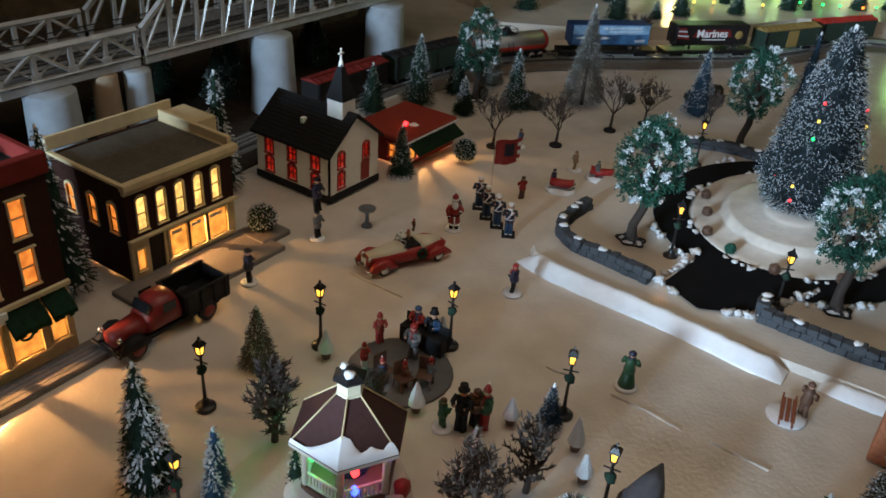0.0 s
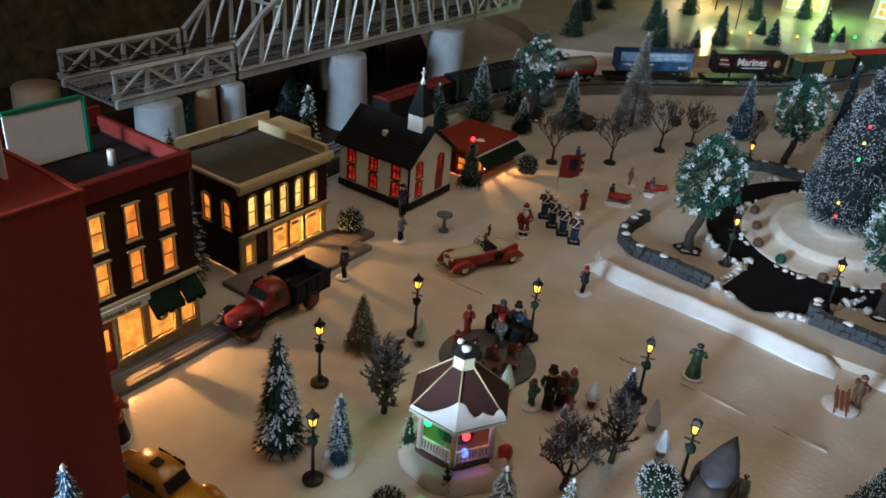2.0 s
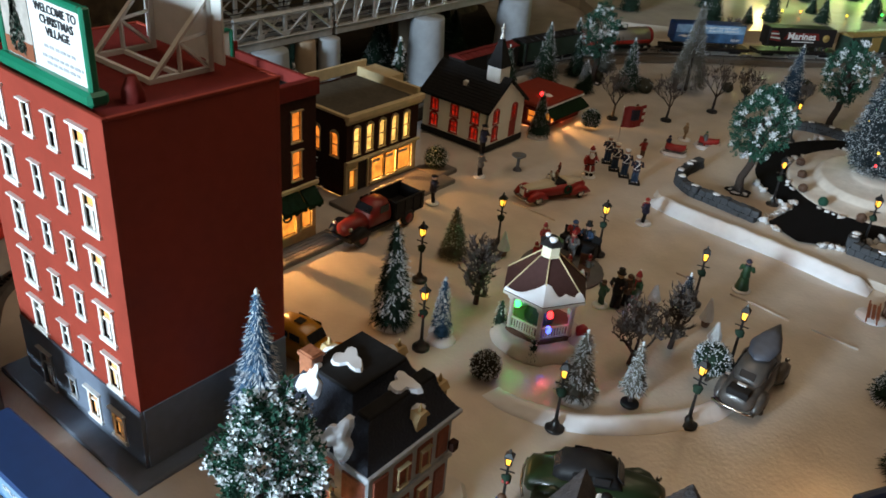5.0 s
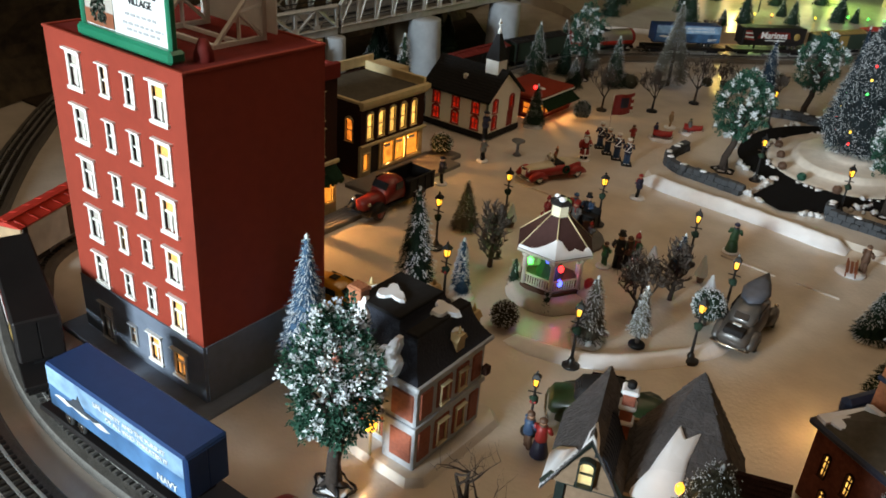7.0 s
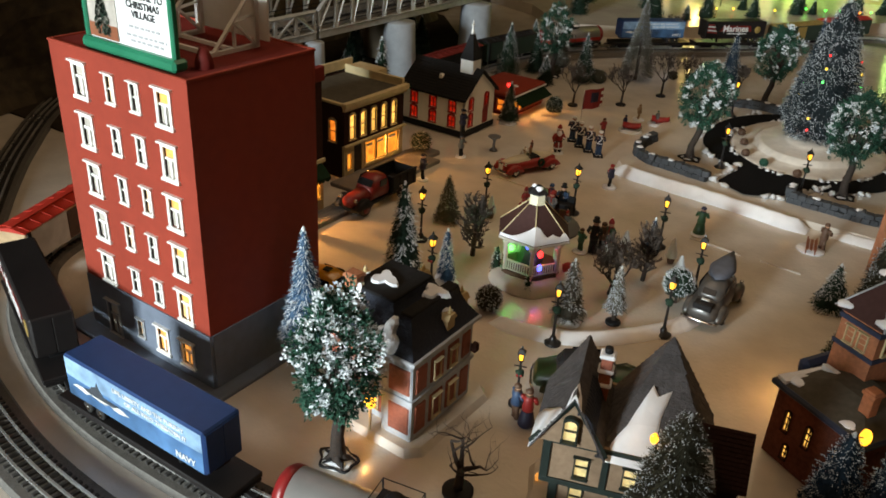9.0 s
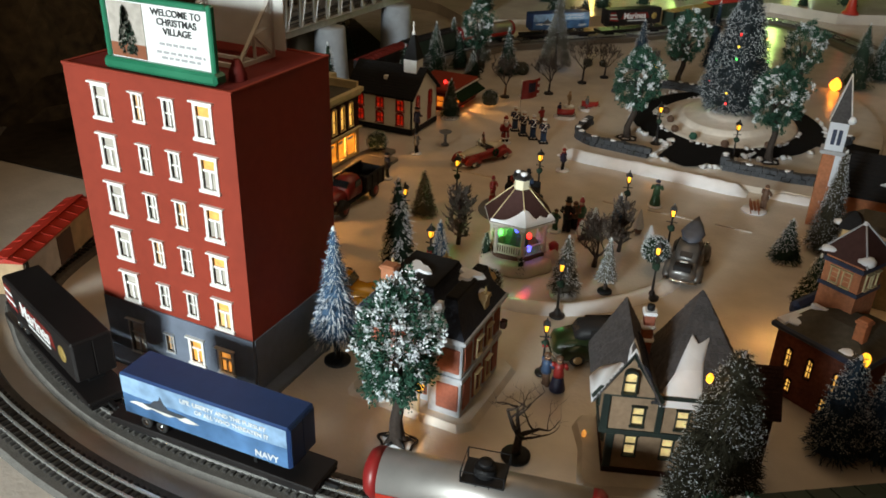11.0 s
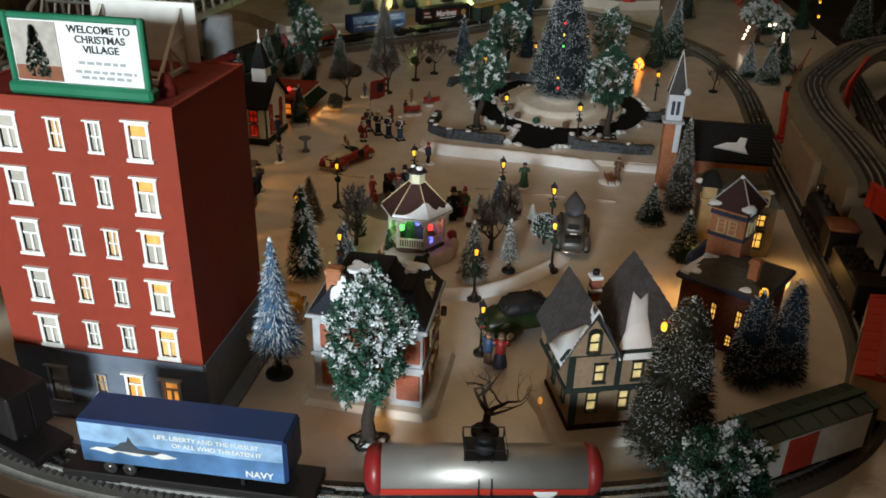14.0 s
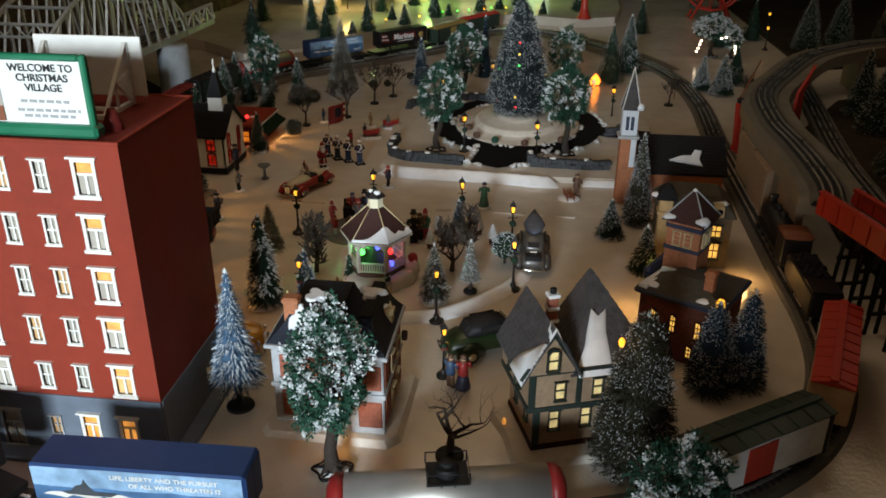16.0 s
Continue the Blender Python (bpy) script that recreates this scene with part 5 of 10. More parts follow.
def conifer(name, m, h, r, z0, needle, label, frost=0.3, count=900, droop=0.35, L=0.02, w=0.0011, stand=0.0, core=True, group="", lights=0, skirt=1.0, power=0.9, tip=True, fleck=False, mound=0.0):
    """A bottle-brush fir: a wound trunk, tiers of needles with an uneven outline, and flocked snow on the tips."""
    th = thing(name, m, label, "tree", group)
    part("trunk", Shape(BARK).tube([(0, 0, 0), (0.001, 0, h * 0.5), (0, 0, h * 0.97)], [0.004 + r * 0.03, 0.003 + r * 0.02, 0.0008], 7), th)
    if stand:
        part("stand", Shape(BLACK).lathe([(stand, -0.002), (stand, 0.003), (stand * 0.9, 0.0045), (0.004, 0.006)], 18), th, "round black stand")
    if mound:
        ms = Shape(SNOW).lathe([(mound, -0.003), (mound * 0.86, 0.002), (mound * 0.5, 0.0065), (0.003, 0.009)], 18)
        ms.v = [(x * (1 + 0.3 * noise.noise(Vector((x * 40, y * 40, h)))), y * (1 + 0.3 * noise.noise(Vector((x * 40 + 9, y * 40, h)))), z) for x, y, z in ms.v]
        part("snow_base", ms, th, "small mound of snow")
    s, fr = Shape(needle), Shape(FROST)
    prof = lambda u: r * ((1 - u) ** power) * (1.0 if not lights else min(1.0, 0.68 + 1.8 * u)) * skirt + 0.003
    if core:
        k = 12
        pr = [(prof(j / k) * (0.54 + 0.10 * (j % 2)), z0 + (h - z0) * (j / k) * 0.97) for j in range(k + 1)]
        s.lathe(pr, 13, 0, False)
        for i in range(len(s.v)):
            p = Vector(s.v[i])
            q = 1 + 0.22 * noise.noise(p * 60)
            s.v[i] = (p.x * q, p.y * q, p.z)
    for i in range(count):
        u = 1 - (1 - (i + random.random()) / count) ** 0.62
        a = i * 2.39996 + rnd(-0.3, 0.3)
        R = prof(u) * rnd(0.72, 1.10)
        z = z0 + (h - z0) * u + rnd(-0.004, 0.004)
        out = Vector((math.cos(a), math.sin(a), 0))
        d = (out + Vector((rnd(-0.35, 0.35), rnd(-0.35, 0.35), -droop + rnd(-0.25, 0.3)))).normalized()
        ll = min(L, R * 0.95 + 0.004) * rnd(0.7, 1.2)
        p = out * max(R - ll * 0.8, 0) + Vector((0, 0, z))
        spike(s, p, d, ll, w)
        for _ in range(2):
            e = (d + Vector((rnd(-0.7, 0.7), rnd(-0.7, 0.7), rnd(-0.5, 0.5)))).normalized()
            spike(s, p + d * ll * rnd(0.15, 0.6), e, ll * rnd(0.35, 0.6), w * 0.8)
        patch = noise.noise(p * 34) + 0.35 * u
        if fleck and patch > 0.35 - frost and random.random() < 0.9:
            e = Vector((rnd(-1, 1), rnd(-1, 1), rnd(0, 1))).normalized()
            for _ in range(2):
                e = (e + Vector((rnd(-1, 1), rnd(-1, 1), rnd(-0.4, 1)))).normalized()
                spike(fr, p + d * ll * rnd(0.5, 1.05), e, rnd(0.0012, 0.0030) * fleck, rnd(0.0004, 0.0009) * fleck)
        elif not fleck and (random.random() < frost if frost > 0.8 else patch > 0.30 - 0.5 * frost and random.random() < 0.55):
            if frost > 0.8:
                spike(fr, p + d * ll * 0.40 + Vector((0, 0, w * 0.7)), d, ll * rnd(0.35, 0.62), w * 0.85)
            else:
                for _ in range(4):
                    e = (d + Vector((rnd(-0.8, 0.8), rnd(-0.8, 0.8), rnd(-0.3, 0.8)))).normalized()
                    spike(fr, p + d * ll * rnd(0.55, 1.0), e, ll * rnd(0.14, 0.30), w * rnd(0.9, 1.9))
            if random.random() < 0.4:
                spike(fr, p + d * ll * 0.55, (d + Vector((rnd(-0.6, 0.6), rnd(-0.6, 0.6), 0.3))).normalized(), ll * 0.35, w * 1.2)
    if tip:
        fr.ball((0, 0, h * 0.985), 0.0022 + r * 0.014, 7, 0, 2.2, 0.5)
    part("crown", s, th)
    if frost and len(fr.f) > 40:
        part("frost", fr, th, "white flocked snow on the needles")["kind"] = "stuff"
    for i in range(lights):
        u = 0.04 + 0.62 * ((i * 0.618) % 1)
        a = i * 2.1 + 0.4
        R = prof(u) * 1.0
        part("light_bulb", Shape((BULBRED, BULBYELLOW, BULBYELLOW, BULBRED, BULBGREEN)[i % 5]).ball((R * math.cos(a), R * math.sin(a), z0 + (h - z0) * u), 0.0028, 7, 0, 1.2), th, "small glowing coloured bulb")
    return th


def branchlet(s, tips, p, d, L, r, depth, spread, up, kids=3):
    """A crooked limb that forks into thinner ones."""
    pts, rr, q = [p], [r], d
    for j in range(3):
        q = (q + Vector((rnd(-0.25, 0.25), rnd(-0.25, 0.25), rnd(-0.1, 0.2) + up * 0.1))).normalized()
        pts.append(pts[-1] + q * L / 3)
        rr.append(r * (1 - 0.18 * (j + 1)))
    s.tube(pts, rr, 5 if depth > 1 else 4)
    tips.append((pts[-1], q))
    if depth:
        for k in range(kids):
            a = rnd(0, 6.283)
            e = (q + spread * Vector((math.cos(a), math.sin(a), rnd(-0.3, 0.7)))).normalized()
            branchlet(s, tips, pts[2 if k else 3], e, L * rnd(0.62, 0.85), rr[2] * 0.72, depth - 1, spread, up, kids)


def bare_tree(name, m, h, label, depth=3, stand=0.013, spread=0.85, kids=3, twig=0.0, group="", trunk=0.28, thick=0.05, mat_=None, column=False):
    th = thing(name, m, label, "tree", group)
    s, tips = Shape(mat_ or BARK), []
    if column:
        s.tube([(0, 0, 0), (0.003, 0.001, h * 0.4), (0.0, -0.002, h * 0.92)], [h * thick, h * thick * 0.7, h * thick * 0.2], 7)
        for lev in range(7):
            u = 0.14 + 0.115 * lev
            for j in range(4):
                a = lev * 0.9 + j * 1.571 + rnd(-0.3, 0.3)
                branchlet(s, tips, Vector((0.001, 0, h * u)), Vector((math.cos(a), math.sin(a), rnd(0.35, 0.8))).normalized(), h * 0.20 * (1.15 - abs(u - 0.45)), h * thick * 0.4, 1, spread, 1, 4)
    else:
        s.tube([(0, 0, 0), (0.002, 0.001, h * trunk)], [h * thick, h * thick * 0.7], 7)
    for i in range(0 if column else 4):
        a = i * 1.571 + rnd(-0.4, 0.4)
        branchlet(s, tips, Vector((0.002, 0.001, h * trunk * 0.93)), Vector((math.cos(a) * spread, math.sin(a) * spread, rnd(0.7, 1.2))).normalized(), h * 0.30, h * thick * 0.55, depth, spread, 1, kids)
    top = max(p[2] for p in s.v)
    s.v = [(x, y, z * h / top) for x, y, z in s.v]
    part("limb_crown", s, th)["kind"] = "stuff"
    if stand:
        part("stand", Shape(BLACK).lathe([(stand, -0.002), (stand, 0.003), (stand * 0.85, 0.0045), (0.004, 0.006)], 16), th, "round black stand")
    if twig:
        f = Shape(TWIG)
        for p, d in tips:
            p = Vector((p.x, p.y, p.z * h / top))
            for _ in range(int(twig)):
                e = (d + Vector((rnd(-1, 1), rnd(-1, 1), rnd(-0.6, 1)))).normalized()
                spike(f, p - d * rnd(0, 0.016), e, rnd(0.006, 0.014), rnd(0.0010, 0.0020))
        part("twig_mass", f, th, "short dark twigs")["kind"] = "stuff"
    return th


def leafy_tree(name, m, h, r, zc, rz, label, snow=0.45, clumps=420, stand=True, lean=0.0, group=""):
    """A broad tree: curved tapered trunk with limbs and a crown of small leaf clumps, snow on the upper ones."""
    th = thing(name, m, label, "tree", group)
    s = Shape(BARK)
    s.tube([(0, 0, 0), (-0.003, 0.002, h * 0.14), (lean * 0.5 + 0.005, 0.001, h * 0.30), (lean, 0, zc)], [0.0125, 0.0090, 0.0085, 0.005], 9)
    for i in range(6):
        a = i * 1.05
        s.tube([(lean * 0.6, 0, h * 0.36), (lean + 0.3 * r * math.cos(a), 0.3 * r * math.sin(a), zc - rz * 0.35), (lean + 0.72 * r * math.cos(a), 0.72 * r * math.sin(a), zc + rz * 0.15 * (i % 3 - 1))],
               [0.005, 0.0035, 0.0015], 6)
    for i in range(4):
        a = i * 1.7 + 0.3
        s.tube([(0, 0, 0.016), (0.010 * math.cos(a), 0.010 * math.sin(a), 0.006), (0.020 * math.cos(a + 0.3), 0.020 * math.sin(a + 0.3), 0.002)], [0.008, 0.005, 0.002], 6)
    part("trunk", s, th)
    lf, fr = Shape(LEAF), Shape(FROST)
    lobes = [Vector((math.cos(i * 2.4) * r * 0.42 * (1 if i else 0), math.sin(i * 2.4) * r * 0.42 * (1 if i else 0), (i % 5 - 2) * rz * 0.28)) for i in range(9)]
    for i in range(clumps):
        u, a = rnd(-1, 1), i * 2.39996
        q = math.sqrt(max(0, 1 - u * u))
        taper = 1 - 0.28 * max(u, 0)
        bump = 1 + 0.34 * noise.noise(Vector((q * math.cos(a) * 2.1, q * math.sin(a) * 2.1, u * 2.1 + h * 7)))
        rad = bump * (rnd(0.55, 1.0) ** 0.5)
        c = Vector((lean + r * taper * q * math.cos(a) * rad, r * taper * q * math.sin(a) * rad, zc + rz * u * rad))
        out = Vector((q * math.cos(a), q * math.sin(a), u + 0.2)).normalized()
        patch = noise.noise(c * 50 + Vector((h * 9, 0, 0)))
        white = patch > 0.42 - snow * (1.0 if u > -0.3 else 0.5) and rad > 0.74 and random.random() < 0.85
        tgt = fr if white else lf
        for _ in range(12):
            d = (out + Vector((rnd(-1, 1), rnd(-1, 1), rnd(-0.8, 1)))).normalized()
            p = c + (0.0048 if white else 0.006) * Vector((rnd(-1, 1), rnd(-1, 1), rnd(-1, 1)))
            L, w = (rnd(0.0032, 0.0058), rnd(0.0014, 0.0024)) if white else (rnd(0.0042, 0.0078), rnd(0.0011, 0.0020))
            side = d.cross(Vector((rnd(-1, 1), rnd(-1, 1), rnd(-1, 1)))).normalized() * w
            k = len(tgt.v)
            tgt.v += [tuple(p), tuple(p + d * L * 0.5 + side), tuple(p + d * L), tuple(p + d * L * 0.5 - side)]
            tgt.f += [(k, k + 1, k + 2, k + 3)]
            tgt.m.append(0)
            tgt.s.append(False)
        if white:
            # a small lump of flock
            q0, q1 = rnd(0.0014, 0.0040), len(fr.v)
            axes = [Vector((rnd(-1, 1), rnd(-1, 1), rnd(-1, 1))).normalized() * 0.45 * q0 + Vector(d) * q0 * rnd(0.7, 1.2) for d in ((1, 0, 0), (0, 1, 0), (-1, 0, 0), (0, -1, 0), (0, 0, 1), (0, 0, -1))]
            fr.v += [tuple(c + out * 0.001 + d) for d in axes]
            fr.f += [(q1 + i, q1 + (i + 1) % 4, q1 + 4) for i in range(4)] + [(q1 + (i + 1) % 4, q1 + i, q1 + 5) for i in range(4)]
            fr.m += [0] * 8
            fr.s += [False] * 8
            for _ in range(3):
                spike(lf, c - out * 0.003, (out + Vector((rnd(-1, 1), rnd(-1, 1), rnd(-1, 1)))).normalized(), 0.008, 0.0016)
    part("leaf_crown", lf, th)["kind"] = "stuff"
    if snow:
        part("frost", fr, th, "white snow on the leaves")["kind"] = "stuff"
    if stand:
        part("base", Shape(SNOW).lathe([(0.025, -0.002), (0.023, 0.003), (0.012, 0.0048), (0.004, 0.005)], 16, 0, True, Matrix.Diagonal((1, 0.8, 1, 1))), th, "snowy base ringed with black")
        rg = Shape(BLACK)
        v, f = torus(0.027, 0.0022, 30, 6)
        wav = lambda x, y: 1 + 0.13 * math.sin(5 * math.atan2(y, x) + h * 40) + 0.10 * noise.noise(Vector((x * 70, y * 70, h * 30)))
        rg.add([(x * wav(x, y), y * wav(x, y) * 0.8, max(z, -0.001) * 1.3 + 0.0015) for x, y, z in v], f, 0, True)
        for i in range(5):
            a = i * 1.26 + h * 20
            rg.tube([(0.006 * math.cos(a), 0.006 * math.sin(a), 0.008), (0.016 * math.cos(a + 0.3), 0.014 * math.sin(a + 0.3), 0.0065), (0.027 * math.cos(a + 0.1), 0.021 * math.sin(a + 0.1), 0.002)], [0.004, 0.0024, 0.0012], 5)
        part("root_ring", rg, th, "black root ring")
    return th


def bush(name, m, r, label, mat_=None, frost=0.5, count=800, group="", z=None):
    th = thing(name, m, label, "bush", group)
    s, fr = Shape(mat_ or NEEDLE), Shape(FROST)
    z = r * 0.92 if z is None else z
    s.ball((0, 0, z), r * 0.80, 12, 0, 1, 0.3)
    for i in range(count):
        u = 1 - 2 * (i + 0.5) / count
        a = i * 2.39996
        q = math.sqrt(1 - u * u)
        d = Vector((q * math.cos(a), q * math.sin(a), u))
        e = (d + 0.35 * Vector((rnd(-1, 1), rnd(-1, 1), rnd(-1, 1)))).normalized()
        p = d * r * 0.70 + Vector((0, 0, z))
        if p.z + e.z * r * 0.45 < 0.0005:
            continue
        spike(s, p, e, r * 0.32 * rnd(0.7, 1.2), 0.0013)
        if random.random() < frost * 0.8 and u > -0.5:
            spike(fr, p + e * r * 0.17, (e + 0.5 * Vector((rnd(-1, 1), rnd(-1, 1), rnd(-1, 1)))).normalized(), r * 0.15 * rnd(0.6, 1.4), 0.0013)
    part("leaf_crown", s, th)["kind"] = "stuff"
    if frost:
        part("frost", fr, th, "white frost on the tips")
    if z > r:
        part("stem", Shape(BARK).tube([(0, 0, 0), (0, 0, z - r * 0.5)], 0.003, 6), th)
    return th


# ---- conifers of the village ----
conifer("snowy_fir", T(-0.660, 0.430), 0.190, 0.035, 0.010, NEEDLE, "snow-tipped green fir beside a street lamp", 0.36, 1800, 0.6, 0.019, 0.0009, power=0.7, mound=0.032)
conifer("blue_spruce", T(-0.594, 0.100), 0.242, 0.044, 0.054, SPRUCE, "tall frosted blue spruce on a round black stand", 0.84, 1500, 0.75, 0.028, 0.0009, 0.022, power=0.9)
conifer("small_fir", T(-0.592, 0.478), 0.098, 0.016, 0.006, SPRUCE, "small blue-green fir dusted with snow", 0.3, 700, 0.3, 0.011, 0.0007, mound=0.022)
conifer("small_fir", T(-0.573, 0.455), 0.074, 0.013, 0.005, SPRUCE, "small blue-green fir dusted with snow", 0.3, 620, 0.3, 0.010, 0.0007, mound=0.026)
conifer("frosted_fir", T(-0.728, 0.678), 0.106, 0.030, 0.004, NEEDLEGREY, "grey-green frosted bottle-brush fir", 0.3, 1100, 0.3, 0.012, 0.0007, fleck=0.8)
conifer("small_fir", T(-0.334, 0.486), 0.122, 0.030, 0.010, NEEDLEGREY, "grey-green fir dusted with snow behind a lamp", 0.5, 1000, 0.35, 0.014, 0.0007, mound=0.03)
conifer("small_fir", T(-0.267, 0.532), 0.112, 0.020, 0.030, NEEDLEGREY, "slim snow-covered fir on a black disc", 0.9, 700, 0.6, 0.013, 0.0008, 0.014)
conifer("small_fir", T(-0.321, 0.831), 0.078, 0.019, 0.008, NEEDLEBLUE, "small dark fir among bare trees", 0.2, 700, 0.3, 0.009, 0.0007, fleck=0.7)
conifer("small_fir", T(-0.975, 1.345), 0.118, 0.030, 0.006, NEEDLE, "dark fir in front of the diner", 0.3, 900, 0.3, 0.012, 0.0008, mound=0.03, fleck=0.9)
conifer("small_fir", T(0.030, 0.845), 0.092, 0.034, 0.004, NEEDLE, "low dark fir with white tips", 0.22, 900, 0.5, 0.014, 0.0009, mound=0.03, fleck=1.2)
conifer("small_fir", T(0.090, 0.672), 0.105, 0.034, 0.004, NEEDLE, "dark fir beside the lit house wall", 0.2, 1000, 0.3, 0.014, 0.0008, fleck=1.0)
conifer("tall_fir", T(0.098, 0.935), 0.225, 0.038, 0.006, NEEDLEBROWN, "tall slim fir dusted with snow", 0.4, 1800, 0.3, 0.013, 0.0008, fleck=1.1)
conifer("dark_fir", T(0.149, 0.240), 0.164, 0.040, 0.004, NEEDLEBLUE, "dense blue-black fir with white flecks", 0.36, 1900, 0.2, 0.013, 0.0008, power=0.6, fleck=True)
conifer("dark_fir", T(0.206, 0.262), 0.176, 0.038, 0.004, NEEDLEBLUE, "dense blue-black fir with white flecks", 0.36, 1900, 0.2, 0.013, 0.0008, power=0.6, fleck=True)
conifer("snowy_fir", T(0.008, 0.036), 0.250, 0.060, 0.006, NEEDLEBROWN, "large bushy brown-green fir with flecks of snow", 0.33, 3800, 0.1, 0.016, 0.0009, power=0.5, fleck=0.9)
conifer("decorated_tree", T(-0.213, 1.735, PZ + 0.024), 0.385, 0.112, 0.012, NEEDLEDARK, "large flocked Christmas tree hung with coloured bulbs", 0.42, 7400, 0.25, 0.019, 0.0009, lights=15, power=0.66, fleck=1.15)
# background firs
for x, y, h, r, nd, fz in ((-1.218, 1.739, 0.190, 0.046, NEEDLE, 0.35), (-1.087, 1.763, 0.10, 0.030, NEEDLE, 0.1), (-1.008, 1.895, 0.165, 0.042, NEEDLE, 0.4), (-0.609, 2.224, 0.185, 0.044, NEEDLEBLUE, 0.35),
                          (-0.372, 2.359, 0.255, 0.040, NEEDLEBLUE, 0.05), (-1.16, 2.02, 0.15, 0.036, NEEDLEGREY, 0.2), (-1.30, 2.06, 0.14, 0.035, NEEDLE, 0.1), (-1.27, 0.78, 0.13, 0.03, NEEDLE, 0.3),
                          (-1.62, 1.4, 0.16, 0.05, NEEDLE, 0.1), (-1.72, 1.85, 0.15, 0.045, NEEDLE, 0.1), (-0.52, 2.52, 0.15, 0.04, NEEDLE, 0.15),
                          (0.13, 2.38, 0.23, 0.06, NEEDLE, 0.15), (0.20, 2.62, 0.16, 0.04, NEEDLE, 0.2), (0.62, 2.42, 0.15, 0.045, NEEDLE, 0.15)):
    conifer("background_fir", T(x, y), h, r, 0.006, nd, "dark bottle-brush fir near the track" if fz < 0.35 else "snow-flecked bottle-brush fir near the track", fz, 1100, 0.3, 0.013, 0.0007, 0.014, group="firs near the track", fleck=1.1)
conifer("wire_fir", T(-0.885, 2.060), 0.278, 0.058, 0.02, NEEDLEGREY, "tall thin grey wire fir", 0.25, 3400, 0.3, 0.019, 0.00055, core=False, fleck=0.8)
for x, y, z, h, r in ((0.86, 1.36, 0.003, 0.24, 0.07), (0.95, 1.20, 0.003, 0.26, 0.07), (0.95, 1.80, 0.003, 0.25, 0.07), (0.96, 2.00, 0.003, 0.23, 0.06), (1.10, 1.45, 0.003, 0.24, 0.07), (1.10, 3.18, 0, 0.27, 0.07), (1.30, 3.35, 0, 0.27, 0.07), (0.474, 2.308, 0.0, 0.13, 0.035), (0.54, 2.25, 0.0, 0.15, 0.045), (0.214, 2.561, 0.0, 0.24, 0.055), (1.5, 3.3, 0.0, 0.26, 0.07)):
    conifer("hill_fir", T(x, y, z), h, r, 0.006, NEEDLE, "dark frosted fir beyond the raised track", 0.42 if x < 1.0 else 0.62, 1500, 0.3, 0.017, 0.0009, group="firs beyond the raised track", fleck=1.5)

conifer("tall_fir", T(-1.204, 1.034), 0.258, 0.045, 0.02, NEEDLE, "tall fir flecked with snow behind the store", 0.6, 1300, 0.5, 0.015, 0.0009)
conifer("tall_fir", T(-1.105, 0.612), 0.297, 0.050, 0.02, NEEDLE, "tall snowy fir between two shops", 0.5, 1000, 0.4, 0.018, 0.0011)
for x, y, h, r in ((-1.752, 1.322, 0.15, 0.05), (-1.731, 1.540, 0.14, 0.045), (-1.66, 1.10, 0.16, 0.05), (-1.265, 1.60, 0.13, 0.035), (-1.19, 1.88, 0.13, 0.035), (-1.62, 1.78, 0.14, 0.05)):
    conifer("dark_fir", T(x, y, 0.002), h, r, 0.004, NEEDLE, "dark fir in the shade under the bridge" if x < -1.5 else "dark fir behind the diner", 0.08, 700, 0.3, 0.015, 0.0009, group="dark firs along the track", fleck=0.9)

# ---- leafy trees ----
leafy_tree("snowy_tree", T(-0.412, -0.032), 0.272, 0.053, 0.172, 0.098, "broad green tree laden with snow", 0.5, 1000)
leafy_tree("snowy_tree", T(0.042, -0.150), 0.186, 0.054, 0.120, 0.066, "round green tree laden with snow", 0.36, 1000)
leafy_tree("park_tree", T(-0.445, 1.395, PZ), 0.255, 0.064, 0.175, 0.085, "green park tree with snowy leaves", 0.26, 800, lean=0.012)
leafy_tree("park_tree", T(-0.063, 1.405, PZ), 0.258, 0.066, 0.178, 0.085, "green park tree with snowy leaves", 0.24, 800, lean=-0.006)
leafy_tree("park_tree", T(-0.424, 2.005, PZ), 0.262, 0.066, 0.180, 0.085, "green park tree with snowy leaves", 0.27, 560, lean=0.006)
leafy_tree("park_tree", T(-0.055, 2.16, 0), 0.25, 0.066, 0.170, 0.080, "green park tree with snowy leaves", 0.3, 520)
leafy_tree("back_tree", T(-1.120, 1.875, 0), 0.25, 0.052, 0.165, 0.085, "tall green tree with snowy leaves by the track", 0.26, 520)

# ---- bare trees ----
bare_tree("bare_tree", T(-0.252, 0.021), 0.128, "leafless black tree on a round stand", 4, 0.021, 1.75, 2, trunk=0.28, thick=0.056)
bare_tree("bare_tree", T(-0.314, 0.620), 0.118, "spreading leafless tree beside the gazebo", 4, 0.0, 1.15, 3, 2, trunk=0.2, thick=0.050)
bare_tree("bare_tree", T(-0.287, 0.711), 0.122, "dense leafless tree with grey twigs", 3, 0.0, 0.8, 3, 3, trunk=0.2, thick=0.04, column=True)
bare_tree("bare_tree", T(-0.597, 0.579), 0.135, "dense leafless tree with dark twigs", 3, 0.0, 0.8, 3, 9, trunk=0.16, thick=0.04, column=True)
bare_tree("bare_tree", T(-0.530, 0.700), 0.075, "small leafless tree behind the gazebo", 3, 0.0, 0.8, 3, 7, trunk=0.2, thick=0.035, column=True)
